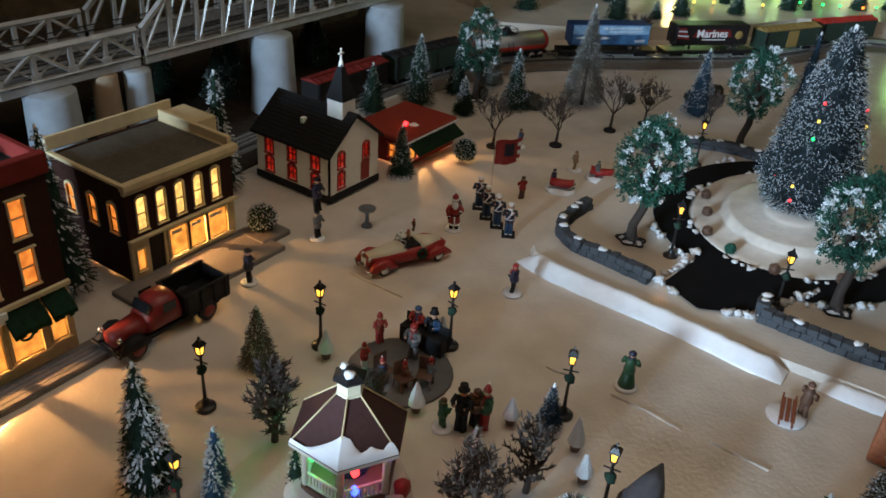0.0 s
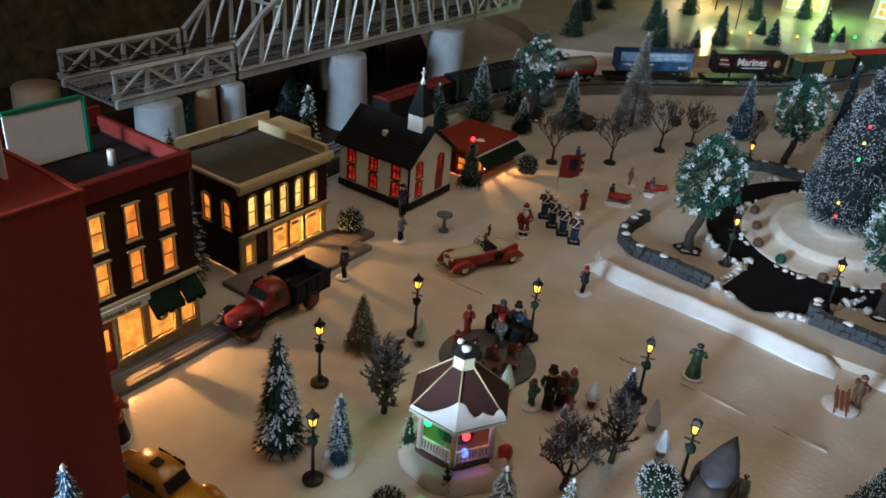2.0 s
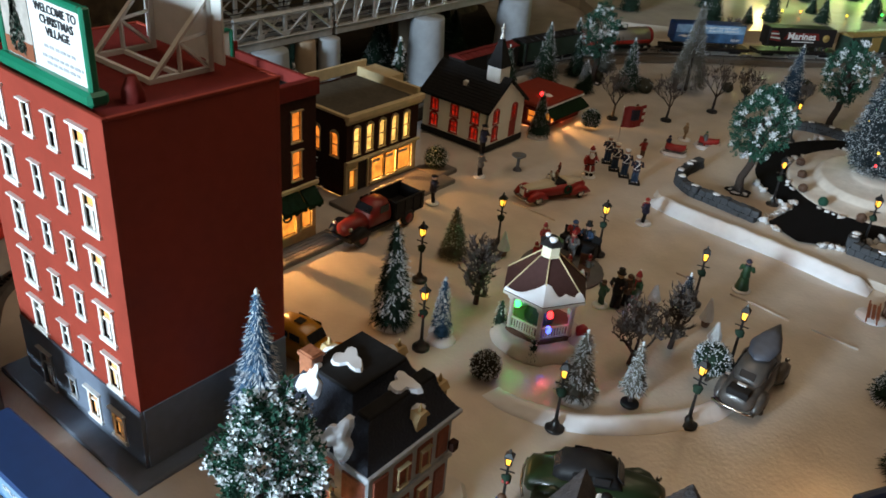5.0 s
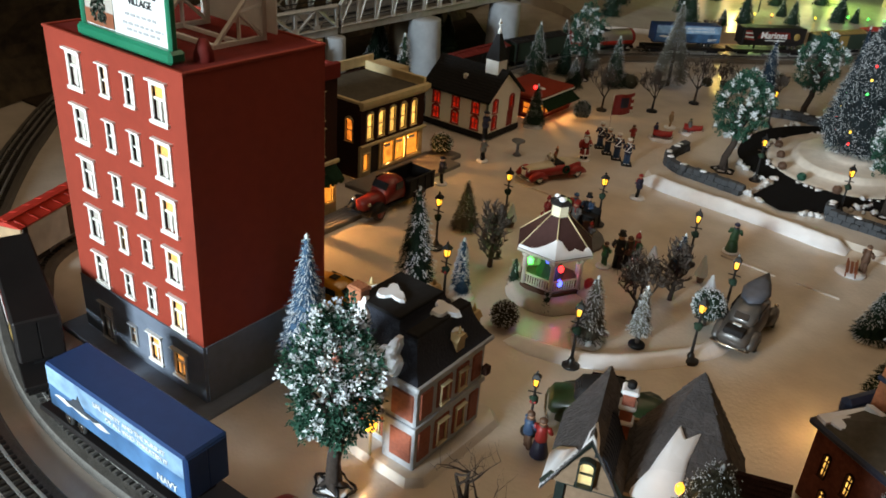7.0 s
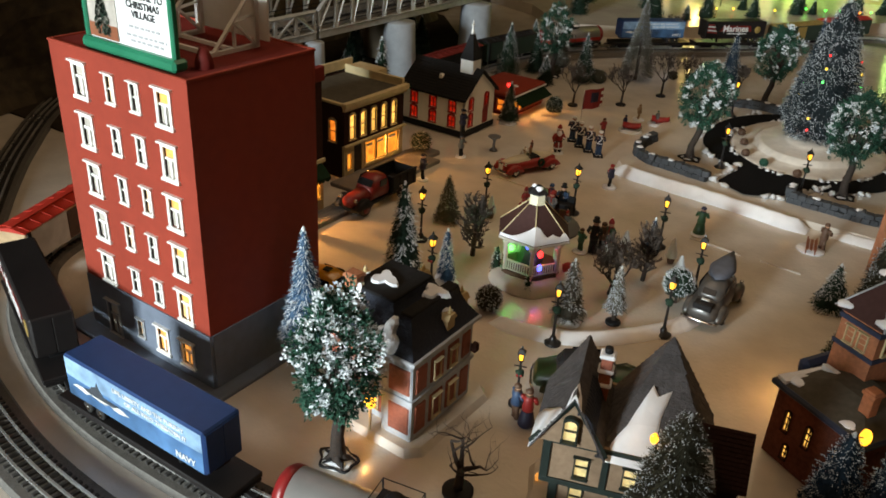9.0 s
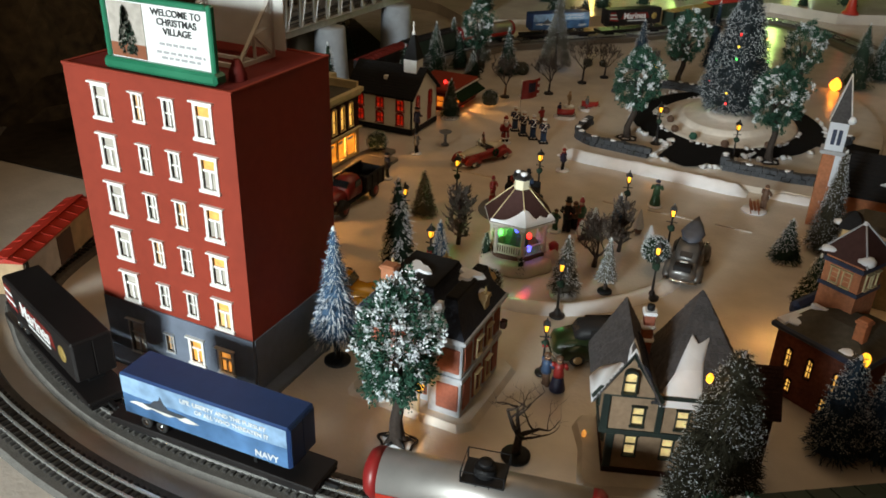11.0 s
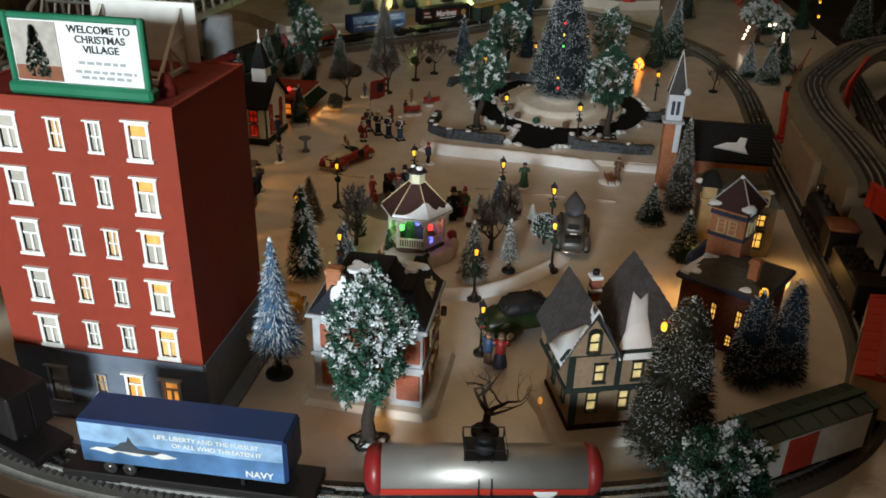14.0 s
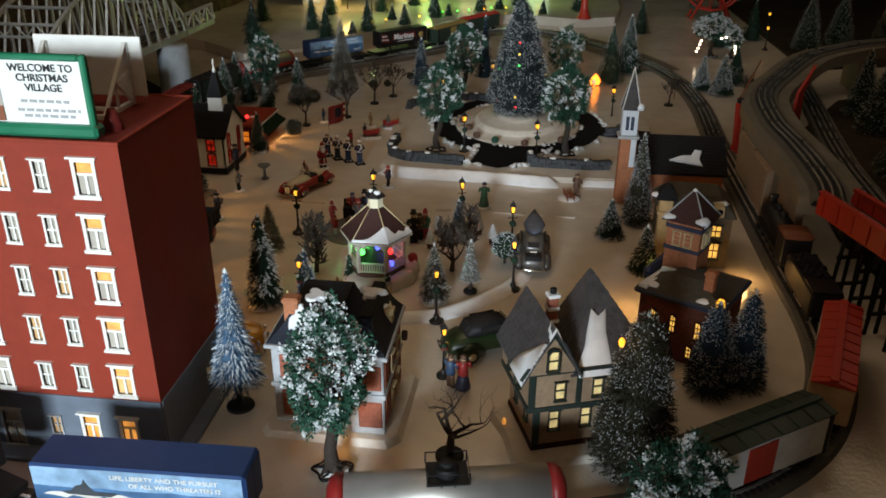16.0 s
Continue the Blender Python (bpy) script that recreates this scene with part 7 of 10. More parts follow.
def tudor_house():
    th = thing("tudor_house", T(-0.134, 0.039, 0.013) @ Rz(19), "half-timbered cream house with steep slate roofs and snow", "house")
    s = Shape(SNOWDULL).prism([(-0.034, -0.014), (-0.030, -0.030), (-0.012, -0.037), (0.05, -0.033), (0.14, -0.036), (0.156, -0.02), (0.152, 0.12), (-0.026, 0.125), (-0.038, 0.10), (-0.030, 0.05)], -0.016, -0.005, 0, None, [(-0.028, -0.012), (-0.024, -0.024), (-0.010, -0.030), (0.05, -0.027), (0.135, -0.029), (0.146, -0.018), (0.145, 0.115), (-0.020, 0.118), (-0.030, 0.098), (-0.024, 0.05)])
    part("snow_base", s, th, "snow-covered base slab")
    D = 0.115
    part("plinth", Shape(BROWNBRICK).box(-0.002, -0.002, -0.0056, 0.132, D + 0.002, 0.004, 0, 0.001), th, "dark plinth")
    lowh = [(0.024, 0.028, 0.038, 0.060), (0.072, 0.028, 0.086, 0.060)]
    part("wall", walls(0.130, 0.070, [(a, b - 0.004, c, e - 0.004) for a, b, c, e in lowh], 0.005, 0, Shape(PLASTER), T(0, 0, 0.004)), th)
    for a, b, c, e in lowh:
        window(th, T(a, 0, b), c - a, e - b, TIMBER, LITCREAM, "two")
    sidew = T(0, D, 0) @ Rz(-90)
    sh_ = [(0.030, 0.028, 0.042, 0.060), (0.078, 0.028, 0.090, 0.060)]
    part("wall", walls(D - 0.005, 0.070, [(a, b - 0.004, c, e - 0.004) for a, b, c, e in sh_], 0.005, 0, Shape(PLASTER), sidew @ T(0, 0, 0.004)), th)
    for a, b, c, e in sh_:
        window(th, sidew @ T(a, 0, b), c - a, e - b, TIMBER, LITCREAM, "two")
    part("wall", Shape(PLASTER).box(0.125, 0.0055, 0.004, 0.130, D, 0.074).box(0.0055, D - 0.005, 0.004, 0.1245, D, 0.074), th)
    uo = T(-0.012, -0.011, 0.074)
    uph = [(0.038, 0.012, 0.052, 0.041), (0.094, 0.012, 0.108, 0.041)]
    part("upper_wall", walls(0.144, 0.062, uph, 0.005, 0, Shape(PLASTER), uo), th)
    for a, b, c, e in uph:
        window(th, uo @ T(a, 0, b), c - a, e - b, TIMBER, LITCREAM, "two")
    su = T(-0.012, D + 0.006, 0.074) @ Rz(-90)
    us = [(0.034, 0.014, 0.046, 0.042), (0.084, 0.014, 0.096, 0.042)]
    part("upper_wall", walls(D + 0.012, 0.062, us, 0.005, 0, Shape(PLASTER), su), th)
    for a, b, c, e in us:
        window(th, su @ T(a, 0, b), c - a, e - b, TIMBER, LITCREAM, "two")
    part("upper_wall", Shape(PLASTER).box(0.127, -0.0055, 0.074, 0.132, D + 0.006, 0.136).box(-0.0065, D + 0.001, 0.074, 0.1265, D + 0.006, 0.136), th)
    for b in ((-0.014, -0.0140, 0.070, 0.134, -0.0112, 0.078), (-0.014, -0.0138, 0.130, 0.134, -0.0111, 0.137), (-0.0140, -0.0142, 0.078, -0.004, -0.0108, 0.131), (0.056, -0.0142, 0.078, 0.064, -0.0108, 0.131),
              (-0.002, -0.0030, 0.004, 0.009, 0.0004, 0.0705), (-0.0145, -0.0113, 0.070, -0.0117, D + 0.006, 0.078), (-0.0146, 0.05, 0.078, -0.0116, 0.056, 0.132)):
        part("timber", Shape(TIMBER).box(*b, 0, 0.0008), th, "dark green timber")
    g = Matrix.Rotation(radians(90), 4, "X")
    s = Shape(PLASTER).prism([(-0.022, 0.137), (0.052, 0.137), (0.015, 0.196)], 0.014, 0.019, 0, g)
    part("gable_wall", s, th)
    part("barge_board", Shape(TIMBER).tube([(-0.028, -0.0215, 0.133), (0.015, -0.0215, 0.201)], 0.0035, 4, 0, False), th, "dark green barge board")
    part("barge_board", Shape(TIMBER).tube([(0.015, -0.0215, 0.201), (0.058, -0.0215, 0.133)], 0.0035, 4, 0, False), th, "dark green barge board")
    window(th, T(0.0080, -0.0242, 0.145), 0.014, 0.029, TIMBER, LITCREAM, "two", arch=True)
    part("roof", shingled(Shape(SLATE), -0.022, 0.052, -0.020, 0.100, 0.137, 0.205, 0.006), th, "steep slate shingled roof")
    P, top = [(0.048, -0.014, 0.124), (0.178, -0.014, 0.124), (0.178, 0.122, 0.118), (0.048, 0.122, 0.118)], (0.113, 0.108, 0.228)
    s = Shape(SLATE)
    for a, b in ((0, 1), (1, 2), (3, 0)):
        shingle_face(s, P[a], P[b], top, top, 15, 0.0062)
    part("roof", s, th, "tall hipped slate shingled roof")
    part("gable_wall", Shape(PLASTER).add([P[2], P[3], top], [(0, 1, 2)]), th)
    for n in range(12):
        s = Shape(SLATEDARK)
        y0, y1 = -0.024 + n * 0.0068, -0.024 + (n + 1.15) * 0.0068
        arc = [(0.020 + 0.030 * (q / 7), 0.187 - 0.052 * (q / 7) ** 1.5 + 0.010 * math.sin(math.pi * q / 7)) for q in range(8)]
        v = [(x, y0, z + 0.0012) for x, z in arc] + [(x, y1, z - 0.0004) for x, z in arc] + [(x, y0, z - 0.003) for x, z in arc]
        s.add(v, [(q, q + 1, 9 + q, 8 + q) for q in range(7)] + [(16 + q, 17 + q, q + 1, q) for q in range(7)])
        part("slate_course", s, th, "curved blue-black slates beside the gable")
    part("wing", Shape(BRICK).box(0.1325, 0.010, -0.006, 0.168, 0.100, 0.122, 0, 0.001), th, "brick side wing")
    part("wing_roof", shingled(Shape(SHINGLE), 0.135, 0.215, 0.02, 0.085, 0.10, 0.150, 0.005, 0, "x"), th, "brown shingled side roof")
    part("wing", Shape(BROWNBRICK).box(0.1685, 0.022, -0.015, 0.213, 0.083, 0.10, 0, 0.001), th, "dark brick side wing")
    part("chimney_cap", Shape(BLACK).cyl(0.0050, 0.216, 0.224, 10, 0, T(0.041, 0.064)), th, "black chimney pot")
    c = part("chimney", Shape(BRICK).box(0.034, 0.057, 0.15, 0.048, 0.071, 0.213, 0, 0.001), th, "brick chimney ringed with snow")
    for z in (0.170, 0.190, 0.210):
        part("snow_ring", Shape(SNOW).box(0.0315, 0.0545, z, 0.0505, 0.0735, z + 0.006, 0, 0.002), c, "white snow ring")

    def drift(pts, lift=0.0075):
        s = Shape(SNOW)
        n = len(pts)
        cen = sum((Vector(p) for p in pts), Vector()) / n
        v = [tuple(Vector(p)) for p in pts] + [tuple(Vector(p).lerp(cen, 0.22) + Vector((0, 0, lift))) for p in pts] + [tuple(cen + Vector((0, 0, lift)))]
        f = [(i, (i + 1) % n, n + (i + 1) % n, n + i) for i in range(n)] + [(n + i, n + (i + 1) % n, 2 * n) for i in range(n)]
        part("roof_snow", s.add(v, f, 0, True), th, "drift of snow on the roof")

    z1 = lambda x: 0.205 - abs(x - 0.015) * (0.068 / 0.037) + 0.004
    zr = lambda x, y: min(0.124 + (y + 0.014) / 0.122 * 0.104, 0.124 + (x - 0.048) / 0.065 * 0.104) + 0.003
    d2 = lambda pts, lift: drift([(x, y, zr(x, y)) for x, y in pts], lift)
    drift([(-0.030, -0.026, z1(-0.030)), (0.004, -0.026, z1(0.004)), (-0.004, -0.012, z1(-0.004)), (-0.012, 0.004, z1(-0.012)), (-0.020, 0.020, z1(-0.020)), (-0.030, 0.030, z1(-0.030))])
    drift([(0.006, -0.027, z1(0.006)), (0.0150, -0.027, z1(0.015)), (0.024, -0.027, z1(0.024)), (0.022, -0.010, z1(0.022)), (0.016, 0.004, z1(0.016)), (0.009, -0.008, z1(0.009))], 0.006)
    d2([(0.056, -0.018), (0.082, -0.018), (0.106, -0.018), (0.110, 0.006), (0.112, 0.030), (0.120, 0.056), (0.106, 0.048), (0.098, 0.058), (0.090, 0.044), (0.082, 0.030), (0.074, 0.014), (0.062, 0.0)], 0.008)
    d2([(0.160, -0.018), (0.180, -0.018), (0.172, 0.010), (0.160, 0.016)], 0.005)
    part("lamp", Shape(LITLAMP).lathe([(0.002, 0.181), (0.0040, 0.184), (0.0046, 0.190), (0.002, 0.194)], 6, 0, False, T(0.104, -0.038)), th, "glowing lamp among the branches")
    part("lantern", Shape(LITORANGEPANE).lathe([(0.003, -0.0052), (0.0036, 0.002), (0.0015, 0.006)], 6, 0, False, T(-0.022, 0.068)), th, "small glowing lantern on the snowy base")
    bulb("tudor_lamp_light", (-0.031, 0.026, 0.208), 0.025, (1, 0.55, 0.2), 0.005)


LITCREAM = glow("lit_cream", (0.95, 0.82, 0.42), 0.62)
tudor_house()


HALLBRICK = mat("dark_hall_brick", (0.17, 0.055, 0.036), 0.8, var=0.35, scale=180, bump=0.6, spec=0.2)


def town_hall():
    th = thing("town_hall", T(0.135, 0.385) @ Rz(-30), "dark red brick town hall with a square orange tower", "town hall")
    W, D, h = 0.068, 0.066, 0.112
    s = Shape(HALLBRICK)
    fr = [(0.022, 0.052, 0.031, 0.084), (0.058, 0.052, 0.067, 0.084), (0.102, 0.052, 0.111, 0.084), (0.032, 0.012, 0.041, 0.034), (0.092, 0.012, 0.101, 0.034)]
    part("wall", walls(2 * W, h, fr, 0.005, 0, s, T(-W, -D, 0)), th)
    for a, b, c, e in fr:
        window(th, T(-W + a, -D, b), c - a, e - b, BROWNBRICK, LITYELLOW, "grid", arch=True)
    part("wall", walls(2 * D - 0.005, h, [(0.03, 0.04, 0.045, 0.08), (0.08, 0.04, 0.095, 0.08)], 0.005, 0, Shape(HALLBRICK), T(-W, D, 0) @ Rz(-90)), th)
    for a in (0.03, 0.08):
        window(th, T(-W, D, 0) @ Rz(-90) @ T(a, 0, 0.04), 0.015, 0.04, STONEGREY, LITYELLOW, "grid", arch=True)
    part("wall", Shape(HALLBRICK).box(W - 0.005, -D + 0.0055, 0, W, D, h).box(-W + 0.0055, D - 0.005, 0, W - 0.0055, D, h), th)
    part("eave", Shape(NAVYROOF).box(-W - 0.010, -D - 0.010, h, W + 0.010, D + 0.010, h + 0.010, 0, 0.003), th, "navy blue eave")
    part("roof", Shape(ROOFGREY).prism([(-W - 0.006, -D - 0.006), (W + 0.006, -D - 0.006), (W + 0.006, D + 0.006), (-W - 0.006, D + 0.006)], h + 0.0102, h + 0.030, 0, None,
                                       [(-W * 0.35, -D * 0.35), (W * 0.35, -D * 0.35), (W * 0.35, D * 0.35), (-W * 0.35, D * 0.35)]), th, "dark low hipped roof")
    part("porch_roof", Shape(NAVYROOF).box(-W - 0.02, -0.02, 0.110, -W - 0.002, 0.075, 0.135, 0, 0.006), th, "navy blue side roof")
    part("chimney", Shape(ORANGEBRICK).box(0.030, -0.040, h + 0.012, 0.046, -0.024, h + 0.058, 0, 0.001).box(0.028, -0.042, h + 0.050, 0.048, -0.022, h + 0.055, 0, 0.001), th, "orange brick chimney")
    for x, y, z, r in ((-0.045, -0.045, h + 0.014, 0.020), (0.04, -0.05, h + 0.012, 0.018), (-0.02, -0.02, h + 0.024, 0.014)):
        part("roof_snow", Shape(SNOW).ball((x, y, z), r, 12, 0, 0.25, 0.5, r * 700), th, "patch of snow on the roof")
    SQ = lambda r: [(-r, -r), (r, -r), (r, r), (-r, r)]
    tm = T(-0.034, 0.040, 0.010)
    tx = part("tower", Shape(ORANGEBRICK).prism(SQ(0.030), h + 0.002, 0.214, 0, tm), th, "square orange brick tower")
    for z0, z1, r in ((0.160, 0.166, 0.0325), (0.200, 0.207, 0.0325)):
        part("tower_band", Shape(NAVYROOF).prism(SQ(r), z0, z1, 0, tm), tx, "navy blue band")
    for k in range(4):
        for o in (-0.018, 0.002):
            window(tx, tm @ Rz(90 * k) @ T(o + 0.002, -0.0305, 0.1705), 0.0115, 0.024, CREAM, LITCREAM2, "grid")
    part("tower_roof", Shape(SHINGLE).prism(SQ(0.039), 0.2142, 0.262, 0, tm, SQ(0.003)), th, "dark brown pyramid tower roof")
    for x, y in SQ(1.0):
        part("roof_rib", Shape(STONEGREY).tube([(-0.034 + x * 0.039, 0.040 + y * 0.039, 0.2252), (-0.034 + x * 0.003, 0.040 + y * 0.003, 0.273)], 0.0014, 5), th, "pale roof ridge")
    for at_, r_, flat in (((-0.060, 0.010, 0.230), 0.013, 0.4), ((-0.004, 0.012, 0.231), 0.012, 0.6), ((-0.034, 0.040, 0.274), 0.004, 1.0)):
        part("tower_snow", Shape(SNOW).ball(at_, r_, 10, 0, flat, 0.5), th, "snow on the tower roof")
    part("roof_snow", Shape(SNOW).prism([(-0.060, -0.004), (-0.052, -0.006), (0.008, -0.006), (0.012, -0.001), (0.006, 0.002), (-0.056, 0.002)], h + 0.013, h + 0.026), th, "snow round the tower foot")
    part("roof_snow", Shape(SNOW).prism([(-W - 0.004, -D - 0.004), (-W + 0.012, -D - 0.006), (-W + 0.018, -D + 0.03), (-W + 0.030, D - 0.05), (-W + 0.004, D - 0.06)], h + 0.0105, h + 0.016), th, "strip of snow inside the eave")
    part("lantern", Shape(LITLAMP).ball((0.072, -D - 0.008, 0.134), 0.0075, 10, 0, 1.6), th, "glowing gable lamp")
    bulb("town_lamp_light", (0.055, 0.50, 0.05), 0.16, (1, 0.55, 0.2), 0.006)


LITCREAM2 = glow("lit_tower", (0.95, 0.75, 0.35), 0.55)
town_hall()


DARKSTONE = mat("dark_stone", (0.11, 0.095, 0.075), 0.8, var=0.3, scale=140, bump=0.5, spec=0.2)


def ochre_house():
    th = thing("ochre_house", T(0.195, 0.765) @ Rz(-4), "dark stone house with an ochre turret and lit windows", "house")
    holes = [(0.11, 0.07, 0.13, 0.095), (0.11, 0.02, 0.13, 0.055), (0.05, 0.02, 0.07, 0.055), (0.02, 0.07, 0.04, 0.095)]
    part("wall", walls(0.15, 0.115, holes, 0.005, 0, Shape(DARKSTONE), T(-0.075, -0.05)), th)
    for a, b, c, e in holes:
        window(th, T(-0.075 + a, -0.05, b), c - a, e - b, TIMBER, LITYELLOW, "four")
    part("wall", Shape(DARKSTONE).box(-0.075, -0.0445, 0, -0.070, 0.09, 0.115).box(0.07, -0.0445, 0, 0.075, 0.09, 0.115).box(-0.0695, 0.085, 0, 0.0695, 0.09, 0.115), th)
    part("roof", Shape(ROOFGREY).prism([(-0.083, -0.058), (0.083, -0.058), (0.083, 0.098), (-0.083, 0.098)], 0.1155, 0.150, 0, None, [(-0.05, -0.02), (0.05, -0.02), (0.05, 0.06), (-0.05, 0.06)]), th, "dark hipped roof")
    part("turret", Shape(OCHRE).box(-0.078, -0.061, 0, -0.050, -0.033, 0.150, 0, 0.002).box(-0.081, -0.064, 0.118, -0.047, -0.030, 0.124, 0, 0.001).box(-0.080, -0.063, 0.0, -0.048, -0.031, 0.016, 0, 0.001), th, "square ochre corner turret")
    part("turret_roof", Shape(ROOFBLACK).lathe([(0.030, 0.1505), (0.029, 0.156), (0.016, 0.174), (0.003, 0.182)], 4, 0, False, T(-0.064, -0.047), math.pi / 4), th, "dark turret roof")
    part("roof_snow", Shape(SNOW).ball((-0.02, -0.035, 0.134), 0.02, 12, 0, 0.3, 0.5, 4).ball((0.05, -0.03, 0.138), 0.015, 12, 0, 0.3, 0.5, 7).ball((-0.085, -0.05, 0.156), 0.010, 10, 0, 0.5, 0.4, 2), th, "snow on the roof")
    d = part("dormer", Shape(CREAM).box(0.035, -0.062, 0.118, 0.055, -0.03, 0.142, 0, 0.002), th, "cream round-topped dormer")
    part("dormer_window", Shape(GLASSDARK).ball((0.045, -0.0615, 0.131), 0.007, 10), d, "dark round window")
    bulb("ochre_house_light", (0.105, 0.66, 0.030), 0.10, (1, 0.58, 0.22), 0.006)
    bulb("ochre_yard_light", (0.30, 0.66, 0.030), 0.09, (1, 0.58, 0.22), 0.006)


ochre_house()


def chapel():
    th = thing("brick_chapel", T(0.075, 1.075), "orange brick chapel with a white louvred steeple", "chapel")
    part("tower", Shape(ORANGEBRICK).box(-0.019, -0.018, 0, 0.0215, 0.022, 0.172, 0, 0.0015), th, "orange brick tower")
    part("tower_ledge", Shape(STONEGREY).box(-0.026, -0.024, 0.1722, 0.026, 0.026, 0.180, 0, 0.0015), th)
    bl = part("belfry", Shape(PALEBLUE).box(-0.019, -0.017, 0.1802, 0.019, 0.019, 0.244, 0, 0.001), th, "pale blue-white belfry")
    for x in (-0.010, 0.002):
        part("louvre", Shape(NAVYROOF).box(x, -0.0185, 0.194, x + 0.008, -0.0165, 0.228, 0, 0.0008), bl, "dark blue louvre")
    part("spire", Shape(SPIREGREY).lathe([(0.031, 0.2442), (0.030, 0.248), (0.002, 0.345)], 4, 0, False, T(0, 0.001), math.pi / 4), th, "dark grey spire")
    for a in range(4):
        q = radians(45 + 90 * a)
        part("spire_edge", Shape(WHITE).tube([(0.031 * math.cos(q), 0.031 * math.sin(q), 0.246), (0, 0, 0.346)], 0.0013, 5), th)
    part("spire_snow", Shape(SNOW).ball((0.022, -0.016, 0.252), 0.010, 8, 0, 1.0, 0.4), th, "dab of snow")
    part("nave", Shape(ORANGEBRICK).box(0.0225, 0.0, 0, 0.245, 0.17, 0.085, 0, 0.0015), th, "orange brick nave")
    part("roof", gable_roof(Shape(ROOFBLACK), 0.0225, 0.245, 0.0, 0.17, 0.0855, 0.152, 0.008, 0.005, 0, "x", 12), th, "dark shingled nave roof")
    slope = math.atan2(0.066, 0.085)
    m = T(0.150, 0.030, 0.0855 + 0.030 * math.tan(slope) + 0.0075) @ Matrix.Rotation(slope, 4, "X")
    tri = [(-0.040, -0.012), (0.044, -0.026), (0.036, -0.006), (0.043, 0.020), (0.026, 0.022), (0.016, 0.004), (-0.010, 0.002)]
    part("roof_snow", Shape(SNOW).prism(tri, -0.001, 0.004, 0, m, [(x * 0.93, y * 0.93) for x, y in tri]), th, "drift of snow on the roof")
    part("pilaster", Shape(PALEBLUE).box(0.0065, -0.0205, 0.10, 0.020, -0.0182, 0.172, 0, 0.001), th, "pale pilaster below the belfry")


SPIREGREY = mat("spire_slate", (0.070, 0.066, 0.066), 0.8, spec=0.2, var=0.4, scale=200, bump=0.6)
PALEBLUE = mat("pale_blue_paint", (0.62, 0.66, 0.72), 0.6, var=0.08, scale=60)
chapel()

# ---- cars ----


def wheel(parent, x, y, r, w, hub):
    m = T(x, y, r) @ Matrix.Rotation(radians(90), 4, "X") @ T(0, 0, -w / 2)
    wh = part("wheel", Shape(RUBBER).lathe([(r * 0.8, 0), (r, w * 0.25), (r, w * 0.75), (r * 0.8, w)], 18), parent, at=m)
    part("hubcap", Shape(hub).lathe([(r * 0.62, -0.0004), (r * 0.55, w + 0.0006), (r * 0.2, w + 0.001)], 14), wh)
    return wh


def hull(secs, mi=0, shape=None, n=12, power=2.6):
    """A car body lofted through sections (x, half-width, z0, z1): rounded like a pressed shell."""
    v, f = [], []
    for x, w, z0, z1 in secs:
        zc, hz = (z0 + z1) / 2, (z1 - z0) / 2
        for k in range(n):
            a = 2 * math.pi * k / n
            c, s = math.cos(a), math.sin(a)
            v.append((x, w * math.copysign(abs(c) ** (2 / power), c), zc + hz * math.copysign(abs(s) ** (2 / power), s)))
    for j in range(len(secs) - 1):
        f += [(j * n + i, j * n + (i + 1) % n, (j + 1) * n + (i + 1) % n, (j + 1) * n + i) for i in range(n)]
    f += [tuple(range(n - 1, -1, -1)), tuple(range(len(v) - n, len(v)))]
    return shape.add(v, f, mi, True)


